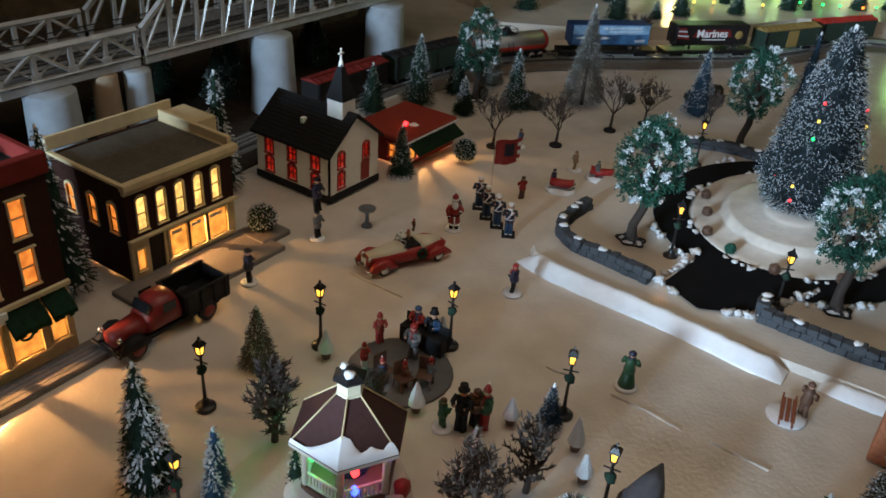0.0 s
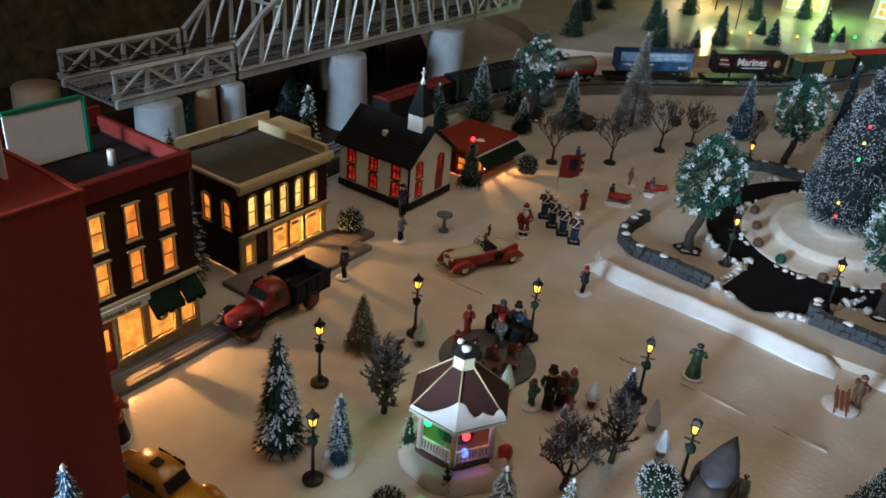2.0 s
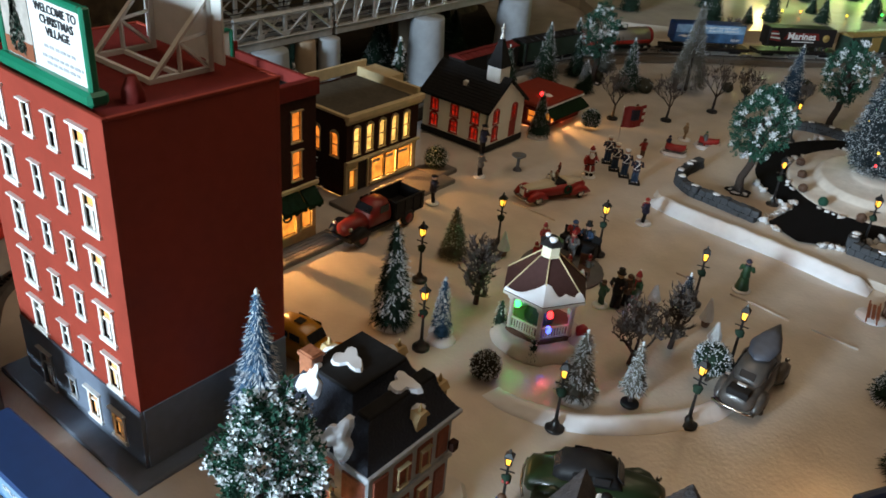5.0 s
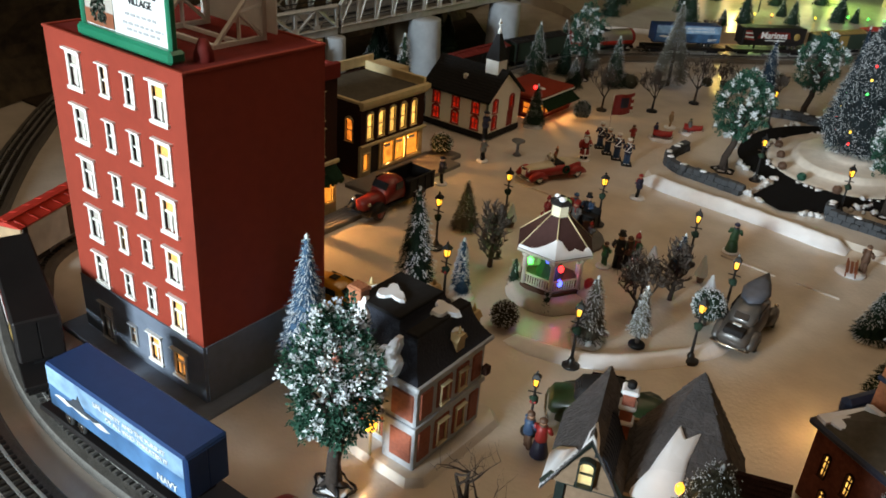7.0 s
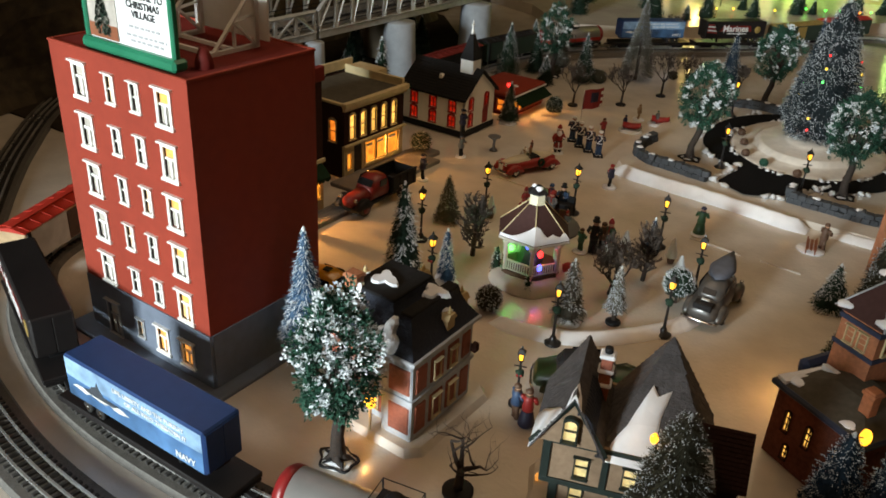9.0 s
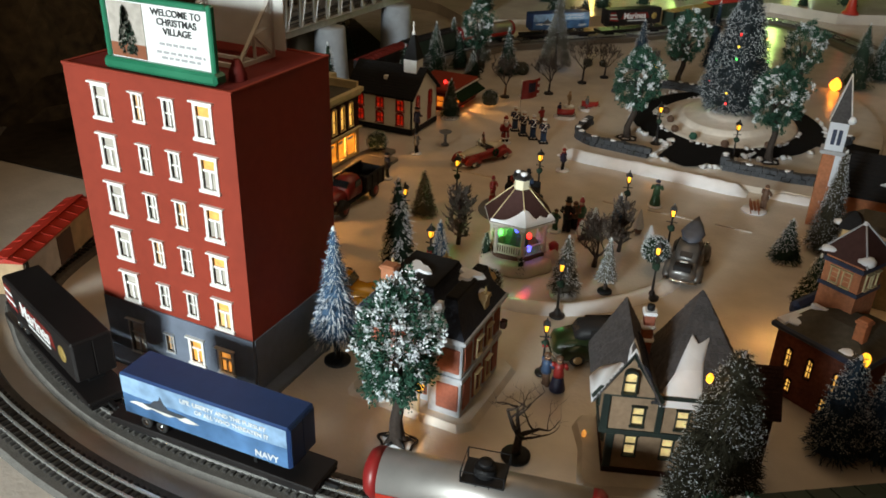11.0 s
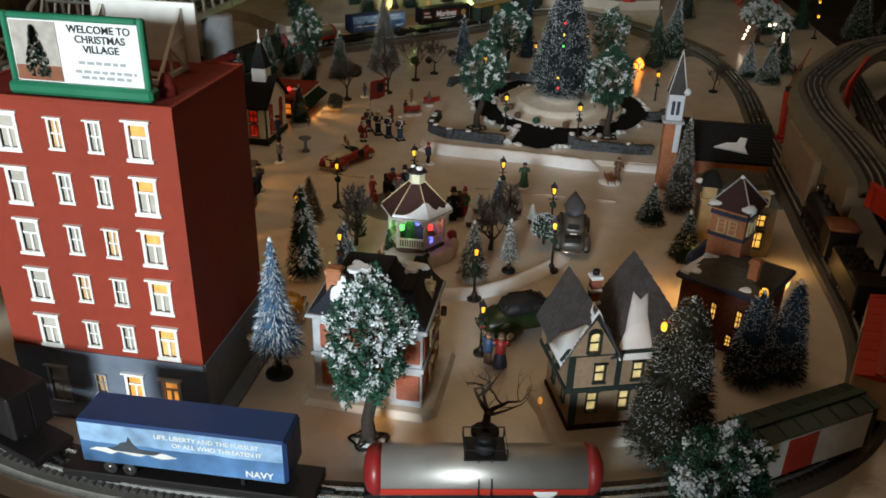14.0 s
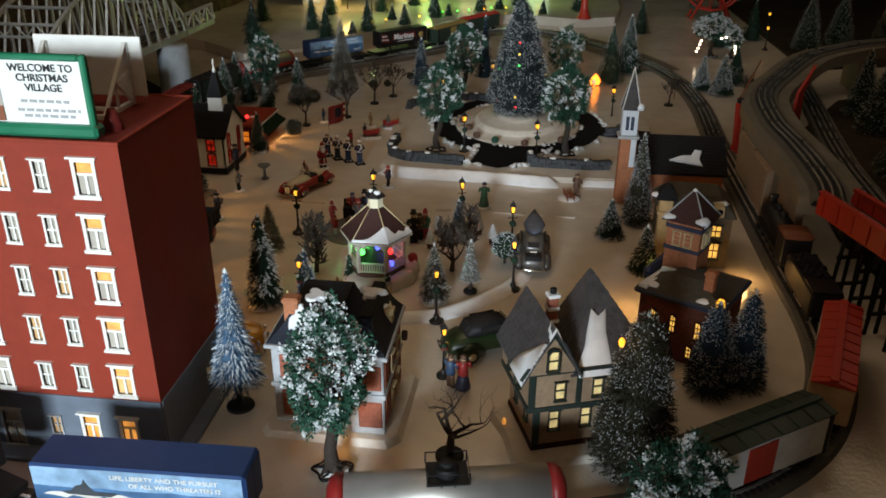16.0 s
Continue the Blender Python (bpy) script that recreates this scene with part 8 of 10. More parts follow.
def saloon(name, m, paint, label, L=0.17, roof=None, trunk=False, wood=False, taxi=False, tree=False):
    """A nineteen-forties car with bulging wings, split windscreen, bumpers and lamps; the nose points to +x."""
    th = thing(name, m, label, "car")
    h = L / 2
    W = L * 0.185
    s = Shape(paint)
    hull([(-h, W * 0.62, 0.014, 0.030), (-h * 0.93, W * 0.85, 0.010, 0.040), (-h * 0.5, W * 0.95, 0.008, 0.046), (0, W, 0.008, 0.047), (h * 0.45, W * 0.86, 0.008, 0.046), (h * 0.85, W * 0.62, 0.010, 0.043), (h * 0.98, W * 0.4, 0.014, 0.036)], 0, s)
    part("body", s, th)
    for x in (-h * 0.58, h * 0.62):
        for sg in (-1, 1):
            q = Shape(paint)
            hull([(x - 0.026, 0.004, 0.010, 0.018), (x - 0.016, 0.0085, 0.008, 0.032), (x, 0.010, 0.008, 0.037), (x + 0.015, 0.0085, 0.008, 0.032), (x + 0.026, 0.004, 0.010, 0.020)], 0, q)
            part("wing", q, th, at=T(0, sg * W * 0.92, 0))
            wheel(th, x, sg * (W * 0.92 + 0.004), 0.0135, 0.011, CREAM if wood else CHROME)
    if roof:
        part("roof", hull([(-h * 0.62, W * 0.55, 0.036, 0.050), (-h * 0.5, W * 0.75, 0.036, 0.064), (-h * 0.1, W * 0.80, 0.036, 0.069), (h * 0.22, W * 0.76, 0.036, 0.064), (h * 0.36, W * 0.66, 0.036, 0.048)], 0, Shape(roof)), th)
        for sg in (-1, 1):
            for a, b in ((-0.36, -0.10), (-0.06, 0.18)):
                part("side_window", Shape(GLASSDARK).box(a * h, sg * W * 0.79 - 0.001, 0.049, b * h, sg * W * 0.79 + 0.001, 0.061, 0, 0.0008), th)
        part("windscreen", Shape(GLASSDARK).box(-0.001, -W * 0.55, -0.009, 0.001, W * 0.55, 0.007, 0, 0.0006, T(h * 0.315, 0, 0.056) @ Matrix.Rotation(radians(-38), 4, "Y")), th)
        part("rear_window", Shape(GLASSDARK).box(-0.001, -W * 0.38, -0.006, 0.001, W * 0.38, 0.006, 0, 0.0006, T(-h * 0.572, 0, 0.055) @ Matrix.Rotation(radians(40), 4, "Y")), th)
    for x in (-h - 0.003, h * 1.0):
        part("bumper", Shape(CHROME).tube([(x + 0.004, -W * 1.05, 0.014), (x, -W * 0.5, 0.014), (x, W * 0.5, 0.014), (x + 0.004 * (1 if x < 0 else -1), W * 1.05, 0.014)], 0.0022, 6), th)
    for sg in (-1, 1):
        part("headlamp", Shape(CHROME).ball((h * 0.92, sg * W * 0.86, 0.029), 0.0045, 8), th)
    part("grille", Shape(CHROME).box(h * 0.95, -W * 0.28, 0.014, h * 1.0, W * 0.28, 0.034, 0, 0.002), th)
    if trunk:
        part("open_boot", Shape(BLACK).box(-h * 0.97, -W * 0.55, 0.030, -h * 0.72, W * 0.55, 0.0435, 0, 0.002), th, "black open boot")
        part("number_plate", Shape(PAPER).box(-h * 0.80, -0.007, 0.046, -h * 0.74, 0.007, 0.0475), th, "plain white plate")
    if taxi:
        part("roof_sign", Shape(BLACK).box(-0.012, -0.007, 0.068, 0.002, 0.007, 0.0705, 0, 0.0008), th, "dark roof panel")
    return th


gc = saloon("grey_car", T(-0.145, 0.702) @ Rz(91), CARGREY, "grey vintage saloon with an open boot and roof load", 0.168, CARGREY, True)
s = Shape(mat("grey_boat", (0.075, 0.085, 0.11), 0.5, var=0.25, scale=90))
hull([(-0.024, 0.003, 0.069, 0.073), (-0.012, 0.018, 0.067, 0.078), (0.016, 0.024, 0.066, 0.084), (0.046, 0.016, 0.064, 0.086), (0.074, 0.003, 0.066, 0.088)], 0, s)
part("roof_load", s, gc, "grey wrapped load tied on the roof")
saloon("green_car", T(-0.212, 0.325) @ Rz(28), CARGREEN, "dark green vintage car with a black roof", 0.178, BLACK, wood=True)
saloon("yellow_taxi", T(-0.690, 0.260) @ Rz(6), CARYELLOW, "yellow taxi parked beside the hotel", 0.17, CARYELLOW, taxi=True)


IVORY = mat("ivory_paint", (0.66, 0.60, 0.47), 0.35, var=0.06)


def roadster(m):
    th = thing("red_roadster", m, "red and cream open roadster decked for Christmas", "car")
    s = Shape(CARRED)
    hull([(-0.098, 0.004, 0.018, 0.024), (-0.085, 0.018, 0.012, 0.034), (-0.05, 0.029, 0.008, 0.040), (0.0, 0.031, 0.008, 0.040), (0.05, 0.024, 0.008, 0.038), (0.085, 0.016, 0.010, 0.036), (0.094, 0.010, 0.014, 0.030)], 0, s)
    part("body", s, th)
    part("bonnet", hull([(0.008, 0.023, 0.02, 0.0445), (0.05, 0.019, 0.02, 0.0430), (0.086, 0.012, 0.02, 0.0400)], 0, Shape(IVORY)), th, "cream bonnet")
    part("rear_deck", hull([(-0.082, 0.010, 0.02, 0.038), (-0.05, 0.022, 0.02, 0.0445), (-0.026, 0.026, 0.02, 0.0455)], 0, Shape(IVORY)), th, "cream rear deck")
    for x in (-0.062, 0.066):
        for sg in (-1, 1):
            q = hull([(x - 0.034, 0.003, 0.008, 0.014), (x - 0.018, 0.008, 0.008, 0.028), (x, 0.010, 0.008, 0.034), (x + 0.017, 0.009, 0.008, 0.029), (x + 0.028, 0.005, 0.008, 0.018)], 0, Shape(CARRED))
            part("wing", q, th, at=T(0, sg * 0.028, 0))
            wheel(th, x, sg * 0.032, 0.0135, 0.010, CHROME)
    part("seat_well", Shape(BLACK).box(-0.028, -0.019, 0.034, 0.012, 0.019, 0.0422, 0, 0.002), th, "dark open cabin")
    part("windscreen", Shape(CHROME).tube([(0.013, -0.018, 0.042), (0.009, -0.017, 0.054), (0.009, 0.017, 0.054), (0.013, 0.018, 0.042)], 0.0012, 5), th)
    for sg in (-1, 1):
        part("headlamp", Shape(CHROME).ball((0.088, sg * 0.014, 0.033), 0.0055, 8), th)
    part("grille", Shape(CHROME).box(0.090, -0.009, 0.014, 0.096, 0.009, 0.036, 0, 0.002), th)
    part("bumper", Shape(CHROME).tube([(0.094, -0.034, 0.012), (0.101, -0.015, 0.012), (0.101, 0.015, 0.012), (0.094, 0.034, 0.012)], 0.002, 6), th)
    part("wreath", Shape(NEEDLE).add(*torus(0.009, 0.0038, 12, 6), 0, True, T(-0.022, 0.033, 0.028) @ Matrix.Rotation(radians(90), 4, "X")), th, "green wreath on the door")
    return th


roadster(T(-0.748, 1.060) @ Rz(-112) @ Matrix.Scale(0.90, 4))


def truck(m):
    th = thing("red_truck", m, "red vintage pickup truck with a black boarded bed", "truck")
    part("chassis", Shape(BLACK).box(-0.098, -0.024, 0.012, 0.088, 0.024, 0.020, 0, 0.002), th)
    part("bonnet", hull([(0.030, 0.022, 0.018, 0.050), (0.060, 0.019, 0.018, 0.048), (0.090, 0.015, 0.018, 0.044)], 0, Shape(TRUCKREDSHADE)), th)
    part("cab", hull([(-0.022, 0.026, 0.016, 0.058), (-0.016, 0.029, 0.016, 0.072), (0.012, 0.029, 0.016, 0.074), (0.026, 0.027, 0.016, 0.064), (0.038, 0.024, 0.016, 0.048)], 0, Shape(TRUCKREDSHADE)), th)
    part("windscreen", Shape(GLASSDARK).box(-0.001, -0.020, -0.008, 0.001, 0.020, 0.008, 0, 0.0006, T(0.0305, 0, 0.060) @ Matrix.Rotation(radians(-35), 4, "Y")), th)
    for sg in (-1, 1):
        part("side_window", Shape(GLASSDARK).box(-0.010, sg * 0.0288 - 0.001, 0.050, 0.014, sg * 0.0288 + 0.001, 0.066, 0, 0.0008), th)
        part("headlamp", Shape(CHROME).ball((0.088, sg * 0.022, 0.038), 0.005, 8), th)
        q = hull([(0.042, 0.004, 0.014, 0.020), (0.054, 0.010, 0.014, 0.035), (0.068, 0.011, 0.014, 0.040), (0.082, 0.010, 0.014, 0.034), (0.096, 0.005, 0.014, 0.022)], 0, Shape(BLACK))
        part("front_wing", q, th, "black front wing", at=T(0, sg * 0.028, 0))
    for x in (-0.065, 0.068):
        for sg in (-1, 1):
            wheel(th, x, sg * 0.031, 0.0175, 0.012, TRUCKREDSHADE)
    bed = part("bed", Shape(BLACK).box(-0.112, -0.034, 0.024, -0.023, 0.034, 0.030, 0, 0.001), th, "black wooden bed")
    for sg in (-1, 1):
        part("side_board", Shape(BLACK).box(-0.112, sg * 0.0325 - 0.0018, 0.0302, -0.023, sg * 0.0325 + 0.0018, 0.060, 0, 0.0008), bed)
        part("top_rail", Shape(BLACK).box(-0.113, sg * 0.0325 - 0.003, 0.0602, -0.022, sg * 0.0325 + 0.003, 0.0635, 0, 0.0008), bed)
        for x in (-0.105, -0.082, -0.056, -0.030):
            part("stake", Shape(BLACK).box(x, sg * 0.0352 - 0.0009, 0.026, x + 0.004, sg * 0.0352 + 0.0009, 0.060), bed)
    part("headboard", Shape(BLACK).box(-0.0255, -0.0305, 0.0302, -0.0235, 0.0305, 0.064), bed)
    part("tailgate", Shape(BLACK).box(-0.112, -0.0305, 0.0302, -0.1095, 0.0305, 0.060), bed)
    part("bumper", Shape(BLACK).box(0.096, -0.036, 0.016, 0.101, 0.036, 0.022, 0, 0.0015), th, "black bumper")
    return th


truck(T(-0.908, 0.645) @ Rz(-90))

# ---- trains ----


def bogie(parent, x):
    b = part("bogie", Shape(BLACK).box(-0.026, -0.016, 0.018, 0.026, 0.016, 0.026, 0, 0.002).box(-0.024, -0.024, 0.017, 0.024, -0.019, 0.027, 0, 0.002).box(-0.024, 0.019, 0.017, 0.024, 0.024, 0.027, 0, 0.002), parent, at=T(x, 0, 0))
    for wx in (-0.016, 0.016):
        for sg in (-1, 1):
            part("wheel", Shape(PLATE).lathe([(0.0095, 0), (0.0105, 0.001), (0.0092, 0.004), (0.003, 0.0045)], 14, 0, True, T(wx, sg * 0.0165, 0.0245) @ Matrix.Rotation(radians(-90 * sg), 4, "X")), b)
    return b


def place_on_loop(s):
    """The pose of a car whose middle is s metres along the inner loop."""
    i = int(round(s / 0.012)) % (len(loop_c) - 1)
    a, b = loop_c[(i - 7) % (len(loop_c) - 1)], loop_c[(i + 7) % (len(loop_c) - 1)]
    return T((a.x + b.x) / 2, (a.y + b.y) / 2, 0) @ Matrix.Rotation(math.atan2(b.y - a.y, b.x - a.x), 4, "Z")


def boxcar(s, paint, roof, label, L=0.275, art=None):
    th = thing("boxcar", place_on_loop(s), label, "rail car", "cars of the freight train")
    h, W, z0, z1 = L / 2, 0.030, 0.031, 0.094
    part("body", Shape(paint).box(-h, -W, z0, h, W, z1, 0, 0.0015), th)
    part("roof", Shape(roof).prism([(-W - 0.001, z1 + 0.0002), (W + 0.001, z1 + 0.0002), (W + 0.001, z1 + 0.002), (0, z1 + 0.009), (-W - 0.001, z1 + 0.002)], -h - 0.001, h + 0.001, 0, Rz(90) @ Matrix.Rotation(radians(90), 4, "X")), th)
    for i in range(9):
        x = -h + 0.012 + i * (L - 0.024) / 8
        part("roof_rib", Shape(roof).tube([(x, -W, z1 + 0.0025), (x, 0, z1 + 0.0095), (x, W, z1 + 0.0025)], 0.0014, 4), th)
    part("roof_walk", Shape(roof).box(-h, -0.006, z1 + 0.0095, h, 0.006, z1 + 0.0115, 0, 0.0005), th)
    part("underframe", Shape(BLACK).box(-h + 0.004, -0.012, 0.026, h - 0.004, 0.012, z0 - 0.0003), th)
    for x in (-h + 0.042, h - 0.042):
        bogie(th, x)
    for sg in (-1, 1):
        part("coupler", Shape(BLACK).box(-0.012, -0.004, 0.024, 0.012, 0.004, 0.030, 0, 0.001), th, at=T(sg * (h + 0.008), 0, 0))
        part("door", Shape(paint if not art else art[-1]).box(-0.026, sg * (W + 0.001) - 0.0012, z0 + 0.003, 0.026, sg * (W + 0.001) + 0.0012, z1 - 0.004, 0, 0.0006), th)
        part("ladder", Shape(BLACK).box(h - 0.014, sg * (W + 0.0012) - 0.0008, z0, h - 0.005, sg * (W + 0.0012) + 0.0008, z1), th)
        if art:
            for i, a in enumerate(art[:-1]):
                n = len(art) - 1
                x0, x1 = -h + 0.004 + (L - 0.008) * i / n, -h + 0.004 + (L - 0.008) * (i + 1) / n
                if n == 1:
                    part("side_panel", Shape(a).box(x0, sg * (W + 0.0006) - 0.0005, z0 + 0.002, x1, sg * (W + 0.0006) + 0.0005, z1 - 0.002), th, "printed side panel")
                else:
                    part("side_panel", Shape(a).box(x0 if i else x0, sg * (W + 0.0006) - 0.0005, z0 + 0.002, min(x1, -0.027) if i == 0 else x1, sg * (W + 0.0006) + 0.0005, z1 - 0.002) if i == 0 else
                         Shape(a).box(max(x0, 0.027), sg * (W + 0.0006) - 0.0005, z0 + 0.002, x1, sg * (W + 0.0006) + 0.0005, z1 - 0.002), th, "printed side panel")
    return th


def trailer_car(s, paint, label, art):
    """A road trailer carried on a flat car; art(parent, m, L, W, z0, z1) prints one side, whose face is the local plane y = 0."""
    th = thing("trailer_car", place_on_loop(s), label, "rail car", "cars of the freight train")
    L, W, z0, z1, h = 0.268, 0.030, 0.056, 0.122, 0.166
    part("flat_deck", Shape(TRAINBLACK).box(-h, -0.031, 0.030, h, 0.031, 0.0385, 0, 0.0015).box(-h, -0.028, 0.026, h, 0.028, 0.0298), th, "black flat car deck")
    body = part("trailer_body", Shape(paint).box(-L / 2, -W, z0, L / 2, W, z1, 0, 0.0028), th, "smooth-sided trailer")
    part("rear_door", Shape(paint).box(L / 2 + 0.0002, -W + 0.003, z0 + 0.003, L / 2 + 0.0016, -0.0006, z1 - 0.004, 0, 0.0005), body)
    part("rear_door", Shape(paint).box(L / 2 + 0.0002, 0.0006, z0 + 0.003, L / 2 + 0.0016, W - 0.003, z1 - 0.004, 0, 0.0005), body)
    part("underframe", Shape(BLACK).box(-L / 2 + 0.01, -0.012, 0.050, L / 2 - 0.004, 0.012, z0 - 0.0003), th)
    for x in (-0.100, -0.074):
        for sg in (-1, 1):
            m = T(x, sg * 0.024, 0.0475) @ Matrix.Rotation(radians(-90 * sg), 4, "X")
            w = part("trailer_wheel", Shape(RUBBER).lathe([(0.0086, -0.004), (0.0092, -0.002), (0.0092, 0.003), (0.0070, 0.0042)], 16, 0, True, m), th)
            part("hub", Shape(CHROME).lathe([(0.0052, 0.0042), (0.0040, 0.0052), (0.001, 0.0054)], 12, 0, True, m), w)
    part("landing_leg", Shape(BLACK).box(0.070, -0.020, 0.0386, 0.075, -0.014, z0).box(0.070, 0.014, 0.0386, 0.075, 0.020, z0), th)
    for x in (-h + 0.050, h - 0.050):
        bogie(th, x)
    for sg in (-1, 1):
        part("coupler", Shape(BLACK).box(-0.012, -0.004, 0.024, 0.012, 0.004, 0.0296, 0, 0.001), th, at=T(sg * (h + 0.008), 0, 0))
    for half in (0, 180):
        art(body, Rz(half) @ T(0, -W, 0), L / 2, z0, z1)
    return th


def print_(parent, m, pts, mat_, lift, label):
    """A flat printed shape on a car's side."""
    part("print", Shape(mat_).prism(pts, 0, lift, 0, m @ Matrix.Rotation(radians(90), 4, "X")), parent, label)


def wavy(x0, x1, z, amp, k):
    return [(x0 + (x1 - x0) * i / 12, z + amp * math.sin(k + i * 1.7) + amp * 0.6 * math.sin(k * 2 + i * 3.1)) for i in range(13)]


def sea_art(parent, m, h, z0, z1):
    """A grey ship on a blue sea under a pale sky, with a slogan."""
    a, b, c = -h + 0.003, h - 0.003, z0 + (z1 - z0) * 0.52
    print_(parent, m, wavy(a, b, c, 0.0008, 1.0) + [(b, z1 - 0.003), (a, z1 - 0.003)], ARTSKY, 0.0005, "pale blue printed sky")
    print_(parent, m, [(a, z0 + 0.003), (b, z0 + 0.003)] + wavy(b, a, c, 0.0008, 1.0 + 12), ARTSEA, 0.0004, "blue printed sea")
    print_(parent, m, wavy(a + 0.01, -0.005, z0 + 0.020, 0.0022, 0.4) + [(-0.02, z0 + 0.027), (-0.06, z0 + 0.029), (a + 0.02, z0 + 0.026)], ARTPALE, 0.0008, "white printed wake")
    print_(parent, m, [(-0.096, z0 + 0.027), (-0.088, z0 + 0.024), (-0.035, z0 + 0.023), (-0.024, z0 + 0.029), (-0.055, z0 + 0.030), (-0.062, z0 + 0.039), (-0.066, z0 + 0.048), (-0.069, z0 + 0.040), (-0.078, z0 + 0.037), (-0.084, z0 + 0.030)], ARTSHIP, 0.0012, "dark printed ship")
    for w, x, z, size in (("LIFE, LIBERTY AND THE PURSUIT", 0.035, z0 + 0.051, 0.0092), ("OF ALL WHO THREATEN IT", 0.048, z0 + 0.040, 0.0092), ("NAVY", 0.100, z0 + 0.008, 0.0135)):
        lettering("side_lettering", w, m @ T(x, -0.0014, z) @ Matrix.Rotation(radians(90), 4, "X"), size, PAPER, parent)


def marine_art(parent, m, h, z0, z1):
    """White lettering on a dark red band, with a striped patch and a round gilt emblem."""
    print_(parent, m, [(-0.075, z0 + 0.026), (0.070, z0 + 0.026), (0.060, z0 + 0.050), (-0.060, z0 + 0.050)], DARKRED, 0.0005, "dark red printed band")
    for i in range(5):
        print_(parent, m, [(-h + 0.006, z0 + 0.022 + i * 0.007), (-h + 0.050 - i * 0.004, z0 + 0.018 + i * 0.008), (-h + 0.048 - i * 0.004, z0 + 0.023 + i * 0.008), (-h + 0.006, z0 + 0.027 + i * 0.007)], PAPER if i % 2 else CLOTH["red"], 0.0006, "printed flag stripe")
    part("emblem", Shape(TRAINGOLD).cyl(0.0135, 0, 0.0012, 18, 0, m @ T(0.096, 0, z0 + 0.033) @ Matrix.Rotation(radians(90), 4, "X")).cyl(0.006, 0.0013, 0.002, 12, 0, m @ T(0.096, 0, z0 + 0.033) @ Matrix.Rotation(radians(90), 4, "X")), parent, "round gilt emblem")
    lettering("side_lettering", "Marines", m @ T(-0.004, -0.0012, z0 + 0.026) @ Matrix.Rotation(radians(90), 4, "X"), 0.036, PAPER, parent)
    part("caption_bar", Shape(PAPER).box(-0.040, -0.0008, z0 + 0.016, 0.048, -0.0002, z0 + 0.019, 0, 0, m), parent, "small pale line of print")


def tank_car(s, label):
    th = thing("tank_car", place_on_loop(s), label, "rail car", "cars of the freight train")
    L, R, zc = 0.300, 0.032, 0.066
    lay = T(0, 0, zc) @ Matrix.Rotation(radians(90), 4, "Y")
    part("tank", Shape(TANKSILVER).lathe([(R, -L / 2 + 0.022), (R, L / 2 - 0.022)], 28, 0, True, lay), th, "silver tank shell")
    for sg in (-1, 1):
        part("tank_end", Shape(TANKRED).lathe([(R + 0.0004, 0), (R + 0.0004, 0.010), (R * 0.86, 0.017), (R * 0.5, 0.0215), (0.002, 0.023)], 28, 0, True, T(sg * (L / 2 - 0.0225), 0, zc) @ Matrix.Rotation(radians(90 * sg), 4, "Y")), th, "red tank end")
        arc = [(0, sg * (R + 0.0006) * math.cos(a), zc + (R + 0.0006) * math.sin(a)) for a in np.linspace(-0.62, -0.12, 6)]
        v = [(x, p[1], p[2]) for x in (-L / 2 + 0.022, L / 2 - 0.022) for p in arc]
        part("stripe", Shape(TRAINRED).add(v, [(i, i + 1, 7 + i, 6 + i) for i in range(5)], 0, True), th, "red stripe")
        arc = [(0, sg * (R + 0.0005) * math.cos(a), zc + (R + 0.0005) * math.sin(a)) for a in np.linspace(-1.15, -0.62, 6)]
        v = [(x, p[1], p[2]) for x in (-L / 2 + 0.022, L / 2 - 0.022) for p in arc]
        part("stripe", Shape(TRAINGREEN).add(v, [(i, i + 1, 7 + i, 6 + i) for i in range(5)], 0, True), th, "dark green lower band")
        part("emblem", Shape(PAPER).cyl(0.010, 0, 0.0012, 18, 0, T(0.075, sg * (R * 0.94), zc - 0.010) @ Matrix.Rotation(radians(-90 * sg), 4, "X") @ Matrix.Diagonal((1.5, 1, 1, 1))), th, "white oval emblem")
        part("ladder", Shape(BLACK).tube([(-0.008, sg * 0.031, 0.028), (-0.008, sg * 0.034, 0.07), (-0.008, sg * 0.012, 0.1)], 0.0010, 4).tube([(0.008, sg * 0.031, 0.028), (0.008, sg * 0.034, 0.07), (0.008, sg * 0.012, 0.1)], 0.0010, 4), th)
    part("dome", Shape(BLACK).cyl(0.014, zc + R - 0.004, zc + R + 0.014, 16).cyl(0.009, zc + R + 0.0142, zc + R + 0.019, 14), th, "black dome")
    s_ = Shape(BLACK).box(-0.026, -0.022, zc + R - 0.001, 0.026, 0.022, zc + R + 0.001)
    part("platform", s_, th, "black platform")
    for x in (-0.026, 0.026):
        for y in (-0.022, 0.022):
            part("platform_post", Shape(BLACK).cyl(0.0011, zc + R, zc + R + 0.016, 5, 0, T(x, y)), th)
    part("platform_rail", Shape(BLACK).tube([(-0.026, -0.022, zc + R + 0.016), (0.026, -0.022, zc + R + 0.016), (0.026, 0.022, zc + R + 0.016), (-0.026, 0.022, zc + R + 0.016), (-0.026, -0.022, zc + R + 0.016)], 0.0010, 4), th)
    part("underframe", Shape(BLACK).box(-L / 2, -0.016, 0.027, L / 2, 0.016, 0.036, 0, 0.001), th)
    for x in (-L / 2 + 0.042, L / 2 - 0.042):
        bogie(th, x)


